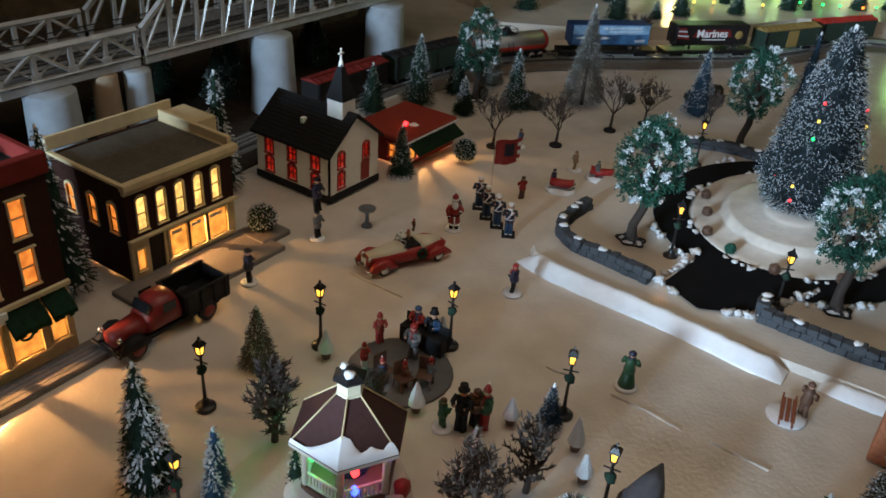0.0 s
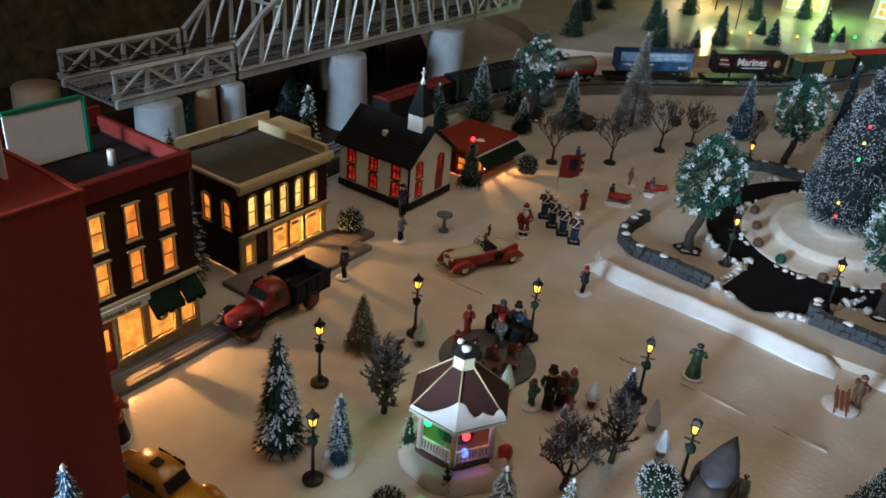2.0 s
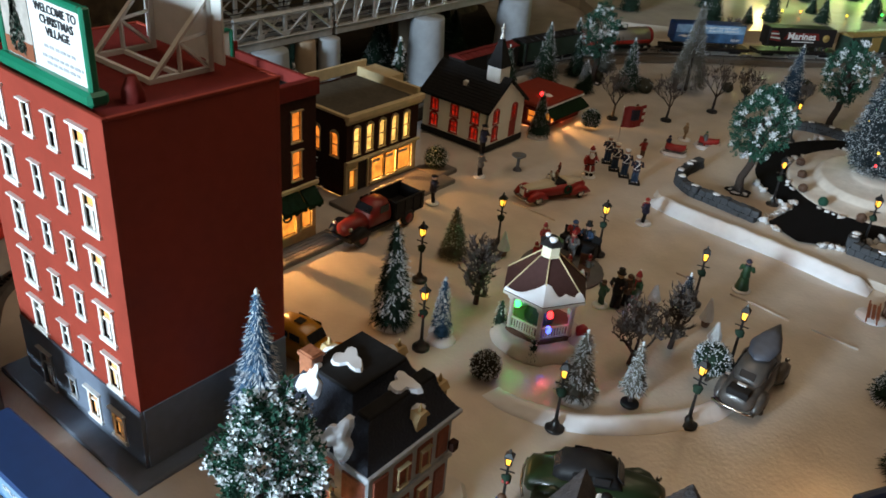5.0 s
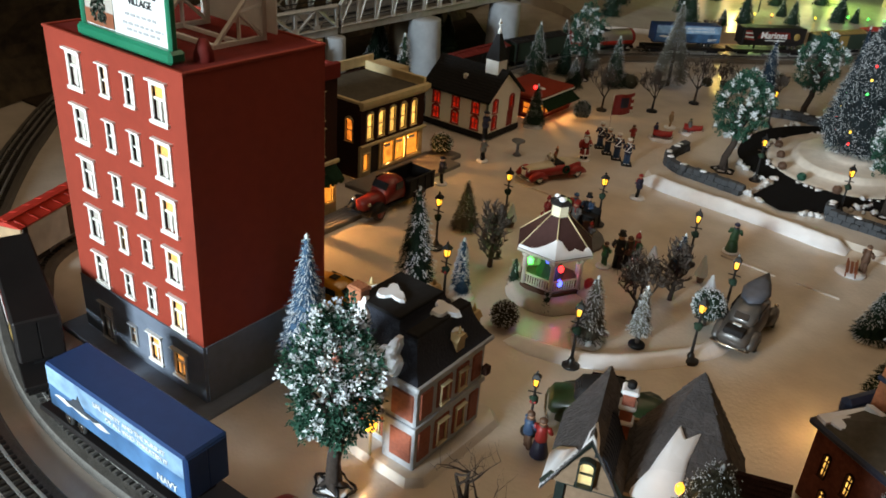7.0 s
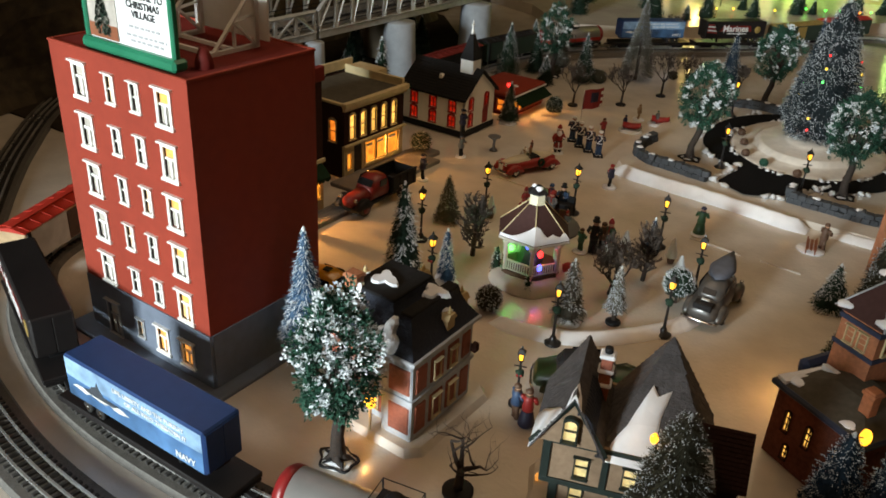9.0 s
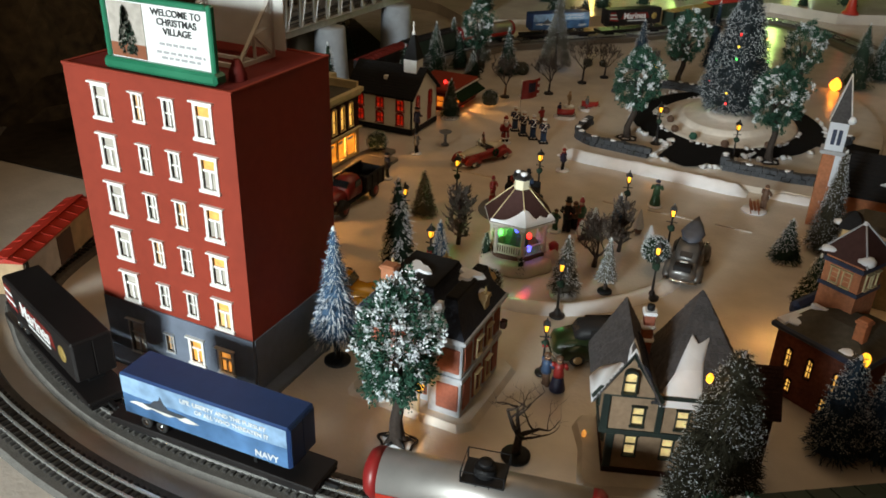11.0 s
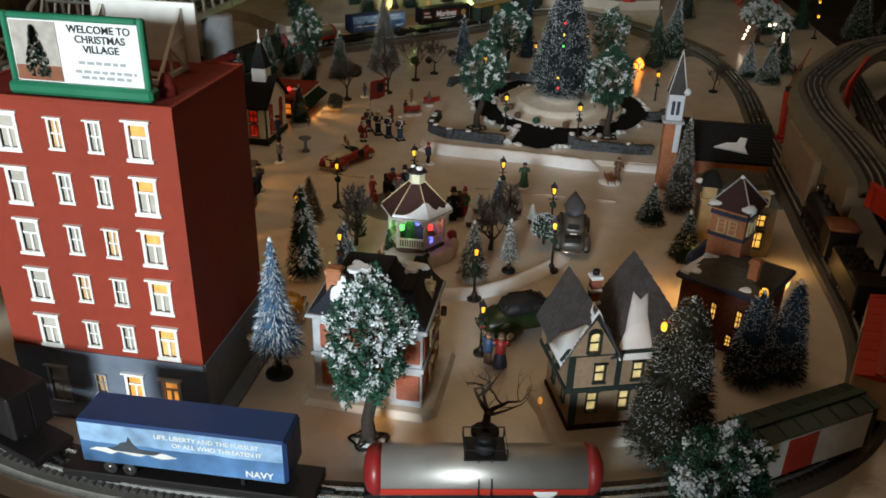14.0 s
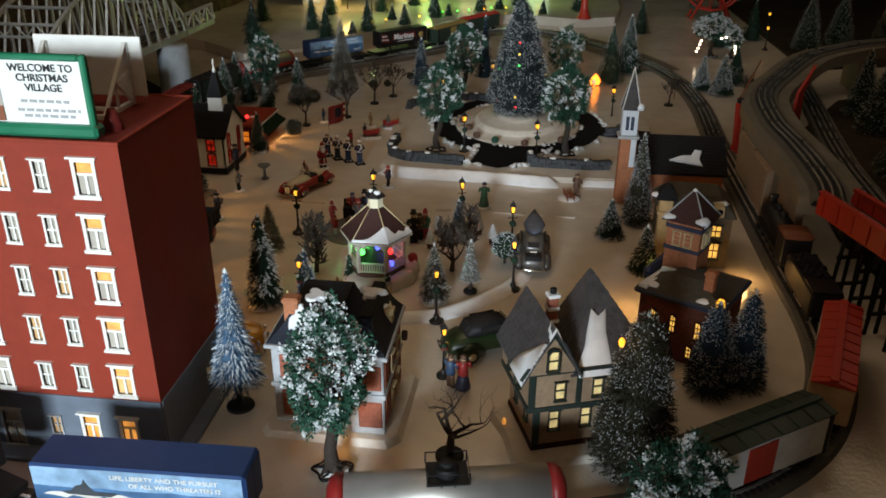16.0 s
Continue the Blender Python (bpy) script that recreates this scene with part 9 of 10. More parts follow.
def engine(s):
    th = thing("steam_engine", place_on_loop(s), "black steam engine with a brown cab roof", "locomotive")
    lay = T(0, 0, 0.066) @ Matrix.Rotation(radians(90), 4, "Y")
    part("boiler", Shape(TRAINBLACK).lathe([(0.020, -0.06), (0.026, -0.058), (0.025, 0.09), (0.023, 0.12), (0.018, 0.124)], 24, 0, True, lay), th)
    part("smokebox_door", Shape(PLATE).lathe([(0.021, 0.1242), (0.016, 0.129), (0.004, 0.132)], 20, 0, True, lay), th, "grey smokebox door")
    part("chimney", Shape(TRAINBLACK).lathe([(0.007, 0.088), (0.006, 0.1), (0.009, 0.108), (0.006, 0.1085)], 14, 0, True, T(0.105, 0)), th)
    for x, r in ((0.06, 0.009), (0.015, 0.010)):
        part("dome", Shape(TRAINBLACK).lathe([(r, 0.086), (r, 0.096), (r * 0.6, 0.103), (0.001, 0.105)], 14, 0, True, T(x, 0)), th)
    part("cab", Shape(TRAINBLACK).box(-0.115, -0.029, 0.034, -0.062, 0.029, 0.094, 0, 0.002), th)
    part("cab_roof", hull([(-0.12, 0.031, 0.094, 0.103), (-0.058, 0.031, 0.094, 0.103)], 0, Shape(CABBROWN)), th, "brown cab roof")
    part("running_board", Shape(TRAINBLACK).box(-0.062, -0.030, 0.043, 0.125, 0.030, 0.047, 0, 0.001), th)
    part("frame", Shape(TRAINBLACK).box(-0.115, -0.014, 0.022, 0.125, 0.014, 0.0425, 0, 0.001), th)
    for x in (-0.035, 0.005, 0.045, 0.085):
        for sg in (-1, 1):
            part("driving_wheel", Shape(TRAINBLACK).lathe([(0.017, 0), (0.018, 0.001), (0.0165, 0.004), (0.004, 0.0045)], 18, 0, True, T(x, sg * 0.0165, 0.032) @ Matrix.Rotation(radians(-90 * sg), 4, "X")), th)
    part("pilot", Shape(TRAINBLACK).prism([(0.125, -0.024), (0.125, 0.024), (0.15, 0.006), (0.15, -0.006)], 0.016, 0.034), th)
    part("headlight", Shape(CHROME).ball((0.128, 0, 0.092), 0.005, 8), th)


def tender(s):
    th = thing("tender", place_on_loop(s), "black coal tender with worn paint on the track", "rail car")
    part("body", Shape(TRAINBLACK).box(-0.09, -0.029, 0.031, 0.09, 0.029, 0.080, 0, 0.003), th)
    cs = Shape(ROOFBLACK)
    for i in range(60):
        cs.ball((rnd(-0.02, 0.08), rnd(-0.022, 0.022), 0.082), rnd(0.004, 0.007), 6, 0, 0.8, 0.4, i)
    part("coal", cs, th, "heap of coal")["kind"] = "stuff"
    part("rear_plate", Shape(TRAINBLACK).box(-0.088, -0.027, 0.0803, -0.030, 0.027, 0.084, 0, 0.001), th)
    for x in (-0.055, 0.055):
        bogie(th, x)


# arc length of the front middle of the loop, from which the train is laid out
front = min(range(len(loop_c) - 1), key=lambda i: (loop_c[i] - Vector((-0.605, -0.17, 0))).length) * 0.012
ARTSEA = mat("sea_picture", (0.05, 0.14, 0.28), 0.4, var=0.75, scale=28)
ARTSKY = mat("sky_picture", (0.20, 0.34, 0.50), 0.45, var=0.45, scale=60)
ARTSHIP = mat("ship_picture", (0.05, 0.06, 0.075), 0.5, var=0.3, scale=80)
ARTPALE = mat("pale_picture", (0.60, 0.58, 0.54), 0.45, var=0.25, scale=40)
ARTTAN = mat("tan_picture", (0.50, 0.34, 0.20), 0.45, var=0.35, scale=40)
trailer_car(front, TRAINBLUE, "blue trailer with a printed seascape on a black flat car", sea_art)
trailer_car(front - 0.365, TRAINBLACK, "black trailer with white lettering on a flat car", marine_art)
boxcar(front - 0.71, ARTTAN, TRAINRED, "tan boxcar with a bright red roof behind the hotel", art=(ARTTAN, ARTPALE, CLOTH["brown"]))
tank_car(front + 0.378, "silver tank car with red ends and a black platform")
boxcar(front + 0.790, ARTPALE, TRAINGREEN, "white boxcar with a black-green roof and a red door", art=(PAPER, ARTPALE, TRAINRED))
boxcar(front + 1.120, ARTTAN, TRAINRED, "tan boxcar with a bright red roof", art=(ARTTAN, ARTPALE, CLOTH["brown"]))
tender(front + 1.410)
engine(front + 1.640)


def nearest(x, y):
    return min(range(len(loop_c) - 1), key=lambda i: (loop_c[i] - Vector((x, y, 0))).length) * 0.012


back = nearest(-0.79, 2.77)
trailer_car(back, TRAINBLACK, "black trailer with white lettering on the far curve", marine_art)
trailer_car(back + 0.365, TRAINBLUE, "blue trailer with a printed seascape on the far curve", sea_art)
tank_car(back + 0.715, "silver tank car with red ends near the diner")
boxcar(back + 1.04, TRAINGREEN, TRAINBLACK, "dark green boxcar with a black roof behind the diner")
boxcar(back + 1.36, TRAINBLACK, DARKRED, "black boxcar with a dark red roof behind the church")
boxcar(back - 0.335, TRAINGREEN, TRAINGOLD, "green refrigerator car with a gold roof on the far curve", art=(TRAINGREEN, TRAINGREEN, TRAINGOLD))
boxcar(back - 0.655, TRAINGREEN, TRAINRED, "green boxcar with a red roof on the far curve")

# ---- figurines ----


def figure(name, m, h, coat, legs, hat, label, cat="figurine", skirt=False, hatm="black", group="", extra=None, arms=0.6, base=0.0):
    """A painted figurine as one plain mesh: feet, coat, arms, head and hat."""
    s = Shape(CLOTH[coat], CLOTH[legs], SKIN, CLOTH[hatm], SNOW, BLACK)
    k = h / 0.075
    b = 1.10
    if base:
        s.lathe([(base, -0.001), (base * 0.95, 0.002), (base * 0.5, 0.0035)], 14, 4)
    if skirt:
        s.lathe([(b * 0.013 * k, 0.001), (b * 0.0135 * k, 0.004 * k), (b * 0.0075 * k, 0.036 * k)], 12, 1)
    else:
        for sg in (-1, 1):
            s.tube([(0.002, sg * 0.0045 * k, 0.0), (0, sg * 0.0042 * k, 0.018 * k), (0, sg * 0.0035 * k, 0.036 * k)], [b * 0.0046 * k, b * 0.0042 * k, b * 0.0048 * k], 7, 1)
            s.box(-0.003 * k, sg * 0.0045 * k - 0.0032 * k, -0.0005, 0.007 * k, sg * 0.0045 * k + 0.0032 * k, 0.004 * k, 3, 0.001)
    s.lathe([(b * 0.0085 * k, 0.030 * k), (b * 0.0092 * k, 0.036 * k), (b * 0.0075 * k, 0.045 * k), (b * 0.0085 * k, 0.055 * k), (0.0035 * k, 0.0605 * k)], 12, 0)
    for sg in (-1, 1):
        s.tube([(0, sg * 0.0098 * k, 0.056 * k), (0.003 * k, sg * 0.0135 * k, 0.046 * k), (0.012 * k, sg * 0.008 * k, (0.040 + 0.012 * arms) * k)], [b * 0.0036 * k, b * 0.0032 * k, b * 0.0028 * k], 7, 0)
        s.ball((0.0112 * k, sg * 0.0078 * k, (0.040 + 0.012 * arms) * k), 0.0022 * k, 6, 2)
    s.ball((0.0005, 0, 0.0655 * k), 0.0062 * k, 10, 2, 1.08)
    s.lathe([(0.0052 * k, 0.0575 * k), (0.0068 * k, 0.0592 * k), (0.0050 * k, 0.0612 * k)], 10, 3)
    s.tube([(0.0066 * k, 0.002 * k, 0.0590 * k), (0.0092 * k, 0.003 * k, 0.049 * k)], [0.0018 * k, 0.0022 * k], 5, 3)
    if hat == "top":
        s.lathe([(0.0085 * k, 0.0695 * k), (0.0085 * k, 0.0705 * k), (0.0055 * k, 0.071 * k), (0.0058 * k, 0.079 * k), (0.003 * k, 0.0792 * k)], 12, 3)
    elif hat == "santa":
        s.lathe([(0.0066 * k, 0.0680 * k), (0.0062 * k, 0.071 * k), (0.003 * k, 0.077 * k), (0.0008 * k, 0.080 * k)], 10, 3)
        s.ball((-0.001, 0, 0.0805 * k), 0.0018 * k, 6, 4)
    elif hat == "cap":
        s.lathe([(0.0066 * k, 0.0685 * k), (0.0072 * k, 0.0715 * k), (0.003 * k, 0.0735 * k)], 10, 3)
        s.box(0.003 * k, -0.004 * k, 0.0685 * k, 0.0095 * k, 0.004 * k, 0.0695 * k, 3)
    else:
        s.lathe([(0.0064 * k, 0.0655 * k), (0.0067 * k, 0.069 * k), (0.003 * k, 0.0725 * k)], 10, 3)
    if extra:
        extra(s, k)
    s.v = [tuple(Vector(p) + 0.0005 * Vector(noise.noise_vector(Vector(p) * 130))) for p in s.v]
    return solid(name, s, label, cat, m, group)


def santa(m, h):
    """Santa as one plain mesh: boots, belted coat with white trim, beard, cap and sack."""
    s = Shape(CLOTH["red"], CLOTH["black"], SKIN, SNOW, CLOTH["brown"])
    k = h / 0.075
    s.lathe([(0.018, -0.001), (0.017, 0.002), (0.006, 0.0035)], 14, 3)
    for sg in (-1, 1):
        s.tube([(0, sg * 0.0055 * k, 0.003), (0, sg * 0.0055 * k, 0.016 * k)], 0.0045 * k, 8, 1)
        s.ball((0.004 * k, sg * 0.0055 * k, 0.0055 * k), 0.0045 * k, 8, 1, 0.7)
    s.lathe([(0.0135 * k, 0.0135 * k), (0.0145 * k, 0.0155 * k), (0.0132 * k, 0.0178 * k)], 14, 3)
    s.lathe([(0.0130 * k, 0.0175 * k), (0.0112 * k, 0.028 * k), (0.0104 * k, 0.036 * k), (0.0108 * k, 0.046 * k), (0.0090 * k, 0.055 * k), (0.0040 * k, 0.0605 * k)], 14, 0)
    s.lathe([(0.0110 * k, 0.0335 * k), (0.0113 * k, 0.0350 * k), (0.0109 * k, 0.0365 * k)], 14, 1)
    s.tube([(0.0135 * k, 0, 0.0170 * k), (0.0108 * k, 0, 0.034 * k)], 0.0017 * k, 5, 3)
    for sg, hz in ((-1, 0.034), (1, 0.046)):
        s.tube([(0, sg * 0.0098 * k, 0.055 * k), (0.003 * k, sg * 0.0155 * k, 0.044 * k), (0.011 * k, sg * 0.0125 * k, hz * k)], [0.0046 * k, 0.0042 * k, 0.0034 * k], 7, 0)
        s.ball((0.0105 * k, sg * 0.0125 * k, hz * k), 0.0040 * k, 7, 3, 0.7)
        s.ball((0.0140 * k, sg * 0.0120 * k, (hz - 0.001) * k), 0.0026 * k, 7, 1)
    s.ball((0, 0, 0.0655 * k), 0.0070 * k, 10, 2)
    s.ball((0.0042 * k, 0, 0.0570 * k), 0.0072 * k, 10, 3, 1.35, 0.25)
    s.lathe([(0.0076 * k, 0.0680 * k), (0.0082 * k, 0.0700 * k), (0.0074 * k, 0.0718 * k)], 12, 3)
    s.lathe([(0.0072 * k, 0.0716 * k), (0.0060 * k, 0.0765 * k), (0.0020 * k, 0.0815 * k), (0.0006 * k, 0.0830 * k)], 10, 0)
    s.ball((-0.002 * k, 0.001, 0.0832 * k), 0.0022 * k, 7, 3)
    s.ball((-0.0115 * k, 0.004 * k, 0.052 * k), 0.0100 * k, 9, 4, 1.25, 0.2)
    s.v = [tuple(Vector(p) + 0.0004 * Vector(noise.noise_vector(Vector(p) * 130))) for p in s.v]
    solid("santa_figurine", s, "Santa figurine in a red coat with a sack", "figurine", m)


santa(T(-0.747, 1.220) @ Rz(-55), 0.072)
for dx, dy, c, lb in ((-0.006, 0.008, "tan", "small driver figurine seated in the roadster"), (-0.014, -0.004, "white", "small passenger figurine seated in the roadster"), (-0.026, 0.052, "brown", "bundled figurine on the back of the roadster")):
    figure("car_rider", T(-0.745 + dx, 1.066 + dy, 0.030) @ Rz(-112), 0.030 if dy < 0.05 else 0.026, c, c, "santa" if dy > 0.05 else "bare", lb, hatm="red" if c != "white" else "white", group="riders of the roadster")
for x, y in ((-0.762, 1.336), (-0.726, 1.308), (-0.690, 1.291), (-0.653, 1.275)):
    f = figure("guard_figurine", T(x, y) @ Rz(-60), 0.072, "navy", "blue", "cap", "guard figurine in navy uniform with a white cap", hatm="white", group="parade guard figurines", arms=1.2,
               extra=lambda s, k: s.box(-0.013, -0.013, -0.002, 0.015, 0.013, 0.0025, 5, 0.001).tube([(0.0085, 0.006, 0.054), (0.0098, 0, 0.046), (0.0088, -0.007, 0.036)], 0.0012, 5, 4).lathe([(0.0095, 0.0345), (0.0097, 0.037)], 12, 4))
th = thing("parade_flag", T(-0.770, 1.395) @ Rz(28), "red striped parade flag on a thin pole", "flag")
part("pole", Shape(CHROME).tube([(0, 0, 0.0), (-0.001, 0.0, 0.132)], 0.0011, 6), th)
fl = []
for i in range(9):
    for j in range(7):
        fl.append((0.001 + i * 0.0064, 0.005 * math.sin(i * 0.9 + j * 0.2), 0.128 - j * 0.0092 + 0.0016 * i))
s = Shape(CLOTH["red"], CLOTH["white"], CLOTH["navy"])
for i in range(8):
    for j in range(6):
        s.add([fl[i * 7 + j], fl[(i + 1) * 7 + j], fl[(i + 1) * 7 + j + 1], fl[i * 7 + j + 1]], [(0, 1, 2, 3)], 2 if (2 < i < 6 and 0 < j < 4) else (1 if i > 6 and j % 2 else 0))
sol = part("cloth", s, th)
sol.modifiers.new("thick", "SOLIDIFY").thickness = 0.0008
FIG = (("townsman_figurine", -0.906, 0.826, 40, 0.068, "navy", "black", "cap", "black", "townsman figurine in a dark coat"),
       ("tall_statue", -0.922, 1.016, 0, 0.062, "grey", "black", "bare", "grey", "dark figure at a statue's foot"),
       ("skater_figurine", -0.537, 1.098, 200, 0.062, "navy", "black", "bare", "red", "skater figurine carrying a parcel"),
       ("skating_lady", -0.273, 0.990, 100, 0.068, "green", "green", "bare", "navy", "lady figurine in a green dress"),
       ("child_figurine", -0.438, 0.740, 70, 0.055, "green", "green", "bare", "brown", "child figurine in a green coat"),
       ("caroler_figurine", -0.416, 0.754, -80, 0.076, "black", "black", "top", "black", "caroler figurine in a black coat"),
       ("caroler_figurine", -0.405, 0.772, -100, 0.068, "brown", "black", "bare", "brown", "caroler figurine in a brown coat"),
       ("caroler_figurine", -0.393, 0.778, -110, 0.072, "green", "red", "santa", "red", "caroler figurine in a green coat"),
       ("musician_figurine", -0.602, 0.770, 0, 0.049, "red", "white", "santa", "red", "musician figurine with a red cap"),
       ("musician_figurine", -0.560, 0.760, 30, 0.048, "blue", "grey", "santa", "red", "musician figurine with a red cap"),
       ("musician_figurine", -0.530, 0.775, 60, 0.048, "brown", "brown", "santa", "red", "musician figurine with a red cap"),
       ("musician_figurine", -0.505, 0.805, 90, 0.048, "grey", "brown", "santa", "red", "musician figurine with a red cap"),
       ("musician_figurine", -0.625, 0.835, -30, 0.057, "red", "red", "santa", "red", "musician figurine with a red cap"),
       ("conductor_figurine", -0.560, 0.835, -90, 0.070, "grey", "grey", "bare", "red", "conductor figurine in a grey coat"),
       ("singer_figurine", -0.585, 0.880, -90, 0.067, "red", "white", "bare", "blue", "singer figurine waving in red coat"),
       ("singer_figurine", -0.555, 0.880, -90, 0.070, "blue", "navy", "top", "black", "singer figurine in a blue coat"),
       ("couple_figurine", -0.270, 0.196, 60, 0.064, "blue", "brown", "bare", "brown", "man figurine in a blue jacket"),
       ("couple_figurine", -0.249, 0.193, 100, 0.066, "red", "navy", "bare", "brown", "lady figurine in a red jacket"),
       ("walker_figurine", -0.862, 1.676, 20, 0.048, "blue", "blue", "bare", "brown", "small figurine walking in the snow"),
       ("sled_rider", -0.635, 1.640, 200, 0.045, "grey", "red", "bare", "green", "figurine riding on a sleigh"),
       ("wagon_rider", -0.690, 1.530, 200, 0.045, "navy", "black", "bare", "navy", "figurine riding on a wagon"),
       ("wagon_rider", -0.695, 1.645, 200, 0.050, "tan", "tan", "bare", "tan", "figurine beside the wagon"),
       ("rider_figurine", -0.713, 1.430, 150, 0.055, "red", "brown", "bare", "brown", "seated figurine in a red coat"),
       ("shopper_figurine", -0.834, 0.292, 30, 0.085, "red", "black", "bare", "red", "lady figurine in red by the shop"),
       ("sledger_figurine", -0.040, 1.092, 60, 0.066, "brown", "brown", "bare", "brown", "child figurine with a sled"))
for nm, x, y, a, h, coat, legs, hat, hm, lb in FIG:
    figure(nm, T(x, y) @ Rz(a), h, coat, legs, hat, lb, hatm=hm, skirt=("lady" in nm or "lady" in lb), base=0.015 if nm in ("townsman_figurine", "tall_statue", "walker_figurine", "child_figurine") else 0.018 if nm in ("skater_figurine", "skating_lady", "shopper_figurine", "sled_rider", "wagon_rider") else 0)
figure("statue_top", T(-0.922, 1.016, 0.060), 0.070, "navy", "black", "cap", "uniformed statue figure on a pedestal figure", "statue", hatm="black")
solid("band_platform", Shape(CLOTH["grey"]).lathe([(0.082, -0.001), (0.080, 0.003), (0.02, 0.004)], 24, 0, True, T(-0.558, 0.800)), "flat dark grey round base under the band", "platform")
th = thing("band_stand", T(-0.565, 0.868), "black wooden bench behind the band", "bench")
part("seat", Shape(BLACK).box(-0.040, -0.010, 0.004, 0.040, 0.010, 0.034, 0, 0.002), th)
part("backrest", Shape(BLACK).box(-0.042, 0.0105, 0.003, 0.042, 0.015, 0.048, 0, 0.002), th)
for x, y in ((-0.56, 0.765), (-0.528, 0.770), (-0.508, 0.795)):
    th = thing("wooden_chair", T(x, y, 0.003) @ Rz(rnd(0, 90)), "small brown wooden chair of the band", "chair", "chairs of the band")
    part("seat", Shape(CLOTH["brown"]).box(-0.012, -0.012, 0.018, 0.012, 0.012, 0.021, 0, 0.0006), th)
    part("backrest", Shape(CLOTH["brown"]).box(-0.012, 0.010, 0.0215, 0.012, 0.012, 0.045, 0, 0.0006), th)
    for a in (-0.0105, 0.0105):
        for b in (-0.0105, 0.0105):
            part("leg", Shape(CLOTH["brown"]).box(a - 0.0012, b - 0.0012, -0.001, a + 0.0012, b + 0.0012, 0.0178), th)
th = thing("bird_bath", T(-0.884, 1.117) @ Matrix.Scale(0.70, 4), "grey stone bird bath", "bird bath")
part("pedestal", Shape(CLOTH["grey"]).lathe([(0.016, -0.001), (0.014, 0.004), (0.006, 0.010), (0.005, 0.038), (0.010, 0.044)], 14), th)
part("bowl", Shape(CLOTH["grey"]).lathe([(0.010, 0.0442), (0.024, 0.052), (0.025, 0.056), (0.021, 0.056), (0.012, 0.050)], 18), th)
for x, y, a, lb in ((-0.630, 1.648, 20, "small red sleigh on snow runners"), (-0.672, 1.531, 20, "small red wagon with parcels")):
    th = thing("toy_sleigh", T(x, y) @ Rz(a), lb, "sleigh")
    part("snow_base", Shape(SNOW).lathe([(0.036, -0.001), (0.034, 0.003), (0.01, 0.004)], 18), th)
    part("body", hull([(-0.024, 0.010, 0.008, 0.026), (0.0, 0.012, 0.006, 0.022), (0.022, 0.010, 0.008, 0.024), (0.028, 0.006, 0.014, 0.028)], 0, Shape(CARRED)), th)
    for sg in (-1, 1):
        part("runner", Shape(BLACK).tube([(-0.026, sg * 0.010, 0.004), (0.022, sg * 0.010, 0.004), (0.032, sg * 0.010, 0.014)], 0.0012, 5), th)
th = thing("wooden_sled", T(-0.058, 1.080) @ Rz(100), "small wooden sled leaning in the snow", "sled")
part("snow_base", Shape(SNOW).lathe([(0.030, -0.001), (0.028, 0.003), (0.01, 0.004)], 18), th)
for y in (-0.008, 0, 0.008):
    part("slat", Shape(CABBROWN).box(-0.028, y - 0.003, 0.010, 0.028, y + 0.003, 0.0125, 0, 0.0005), th)
for sg in (-1, 1):
    part("runner", Shape(CABBROWN).tube([(-0.03, sg * 0.009, 0.003), (0.026, sg * 0.009, 0.003), (0.036, sg * 0.009, 0.014)], 0.0015, 5), th)
copy_thing(lamp, T(-0.285, 0.226) @ Rz(20) @ Matrix.Scale(0.86, 4))

# ---- the far village beyond the track ----
th = thing("snow_mound", T(0.0, 0.0), "far snowy terrace", "terrace", kind="structure")
part("terrace_top", Shape(SNOWFLOOR).prism([(-2.4, 3.0), (-1.7, 2.75), (-1.42, 2.49), (-1.20, 2.64), (-1.0, 2.86), (-0.78, 3.12), (-0.65, 3.44), (-0.3, 3.74), (0.02, 3.62), (0.24, 3.72), (0.30, 4.1), (0.30, 6.2), (-2.4, 6.2)], -0.004, 0.045), th)


def cottage(x, y, a, w, d, h, wall, roof, pane, label):
    th = thing("far_cottage", T(x, y, 0.045) @ Rz(a), label, "house", "cottages of the far village")
    holes = [(w * 0.15, h * 0.25, w * 0.38, h * 0.75), (w * 0.62, h * 0.25, w * 0.85, h * 0.75)]
    part("wall", walls(w, h, holes, 0.004, 0, Shape(wall), T(-w / 2, -d / 2)), th)
    for p, q, r, s in holes:
        window(th, T(-w / 2 + p, -d / 2, q), r - p, s - q, WHITE, pane, "four")
    part("wall", Shape(wall).box(-w / 2, -d / 2 + 0.0045, 0, -w / 2 + 0.004, d / 2, h).box(w / 2 - 0.004, -d / 2 + 0.0045, 0, w / 2, d / 2, h).box(-w / 2 + 0.0045, d / 2 - 0.004, 0, w / 2 - 0.0045, d / 2, h), th)
    part("roof", gable_roof(Shape(roof), -w / 2, w / 2, -d / 2, d / 2, h, h * 1.6, 0.008, 0.005, 0, "x", 6), th)


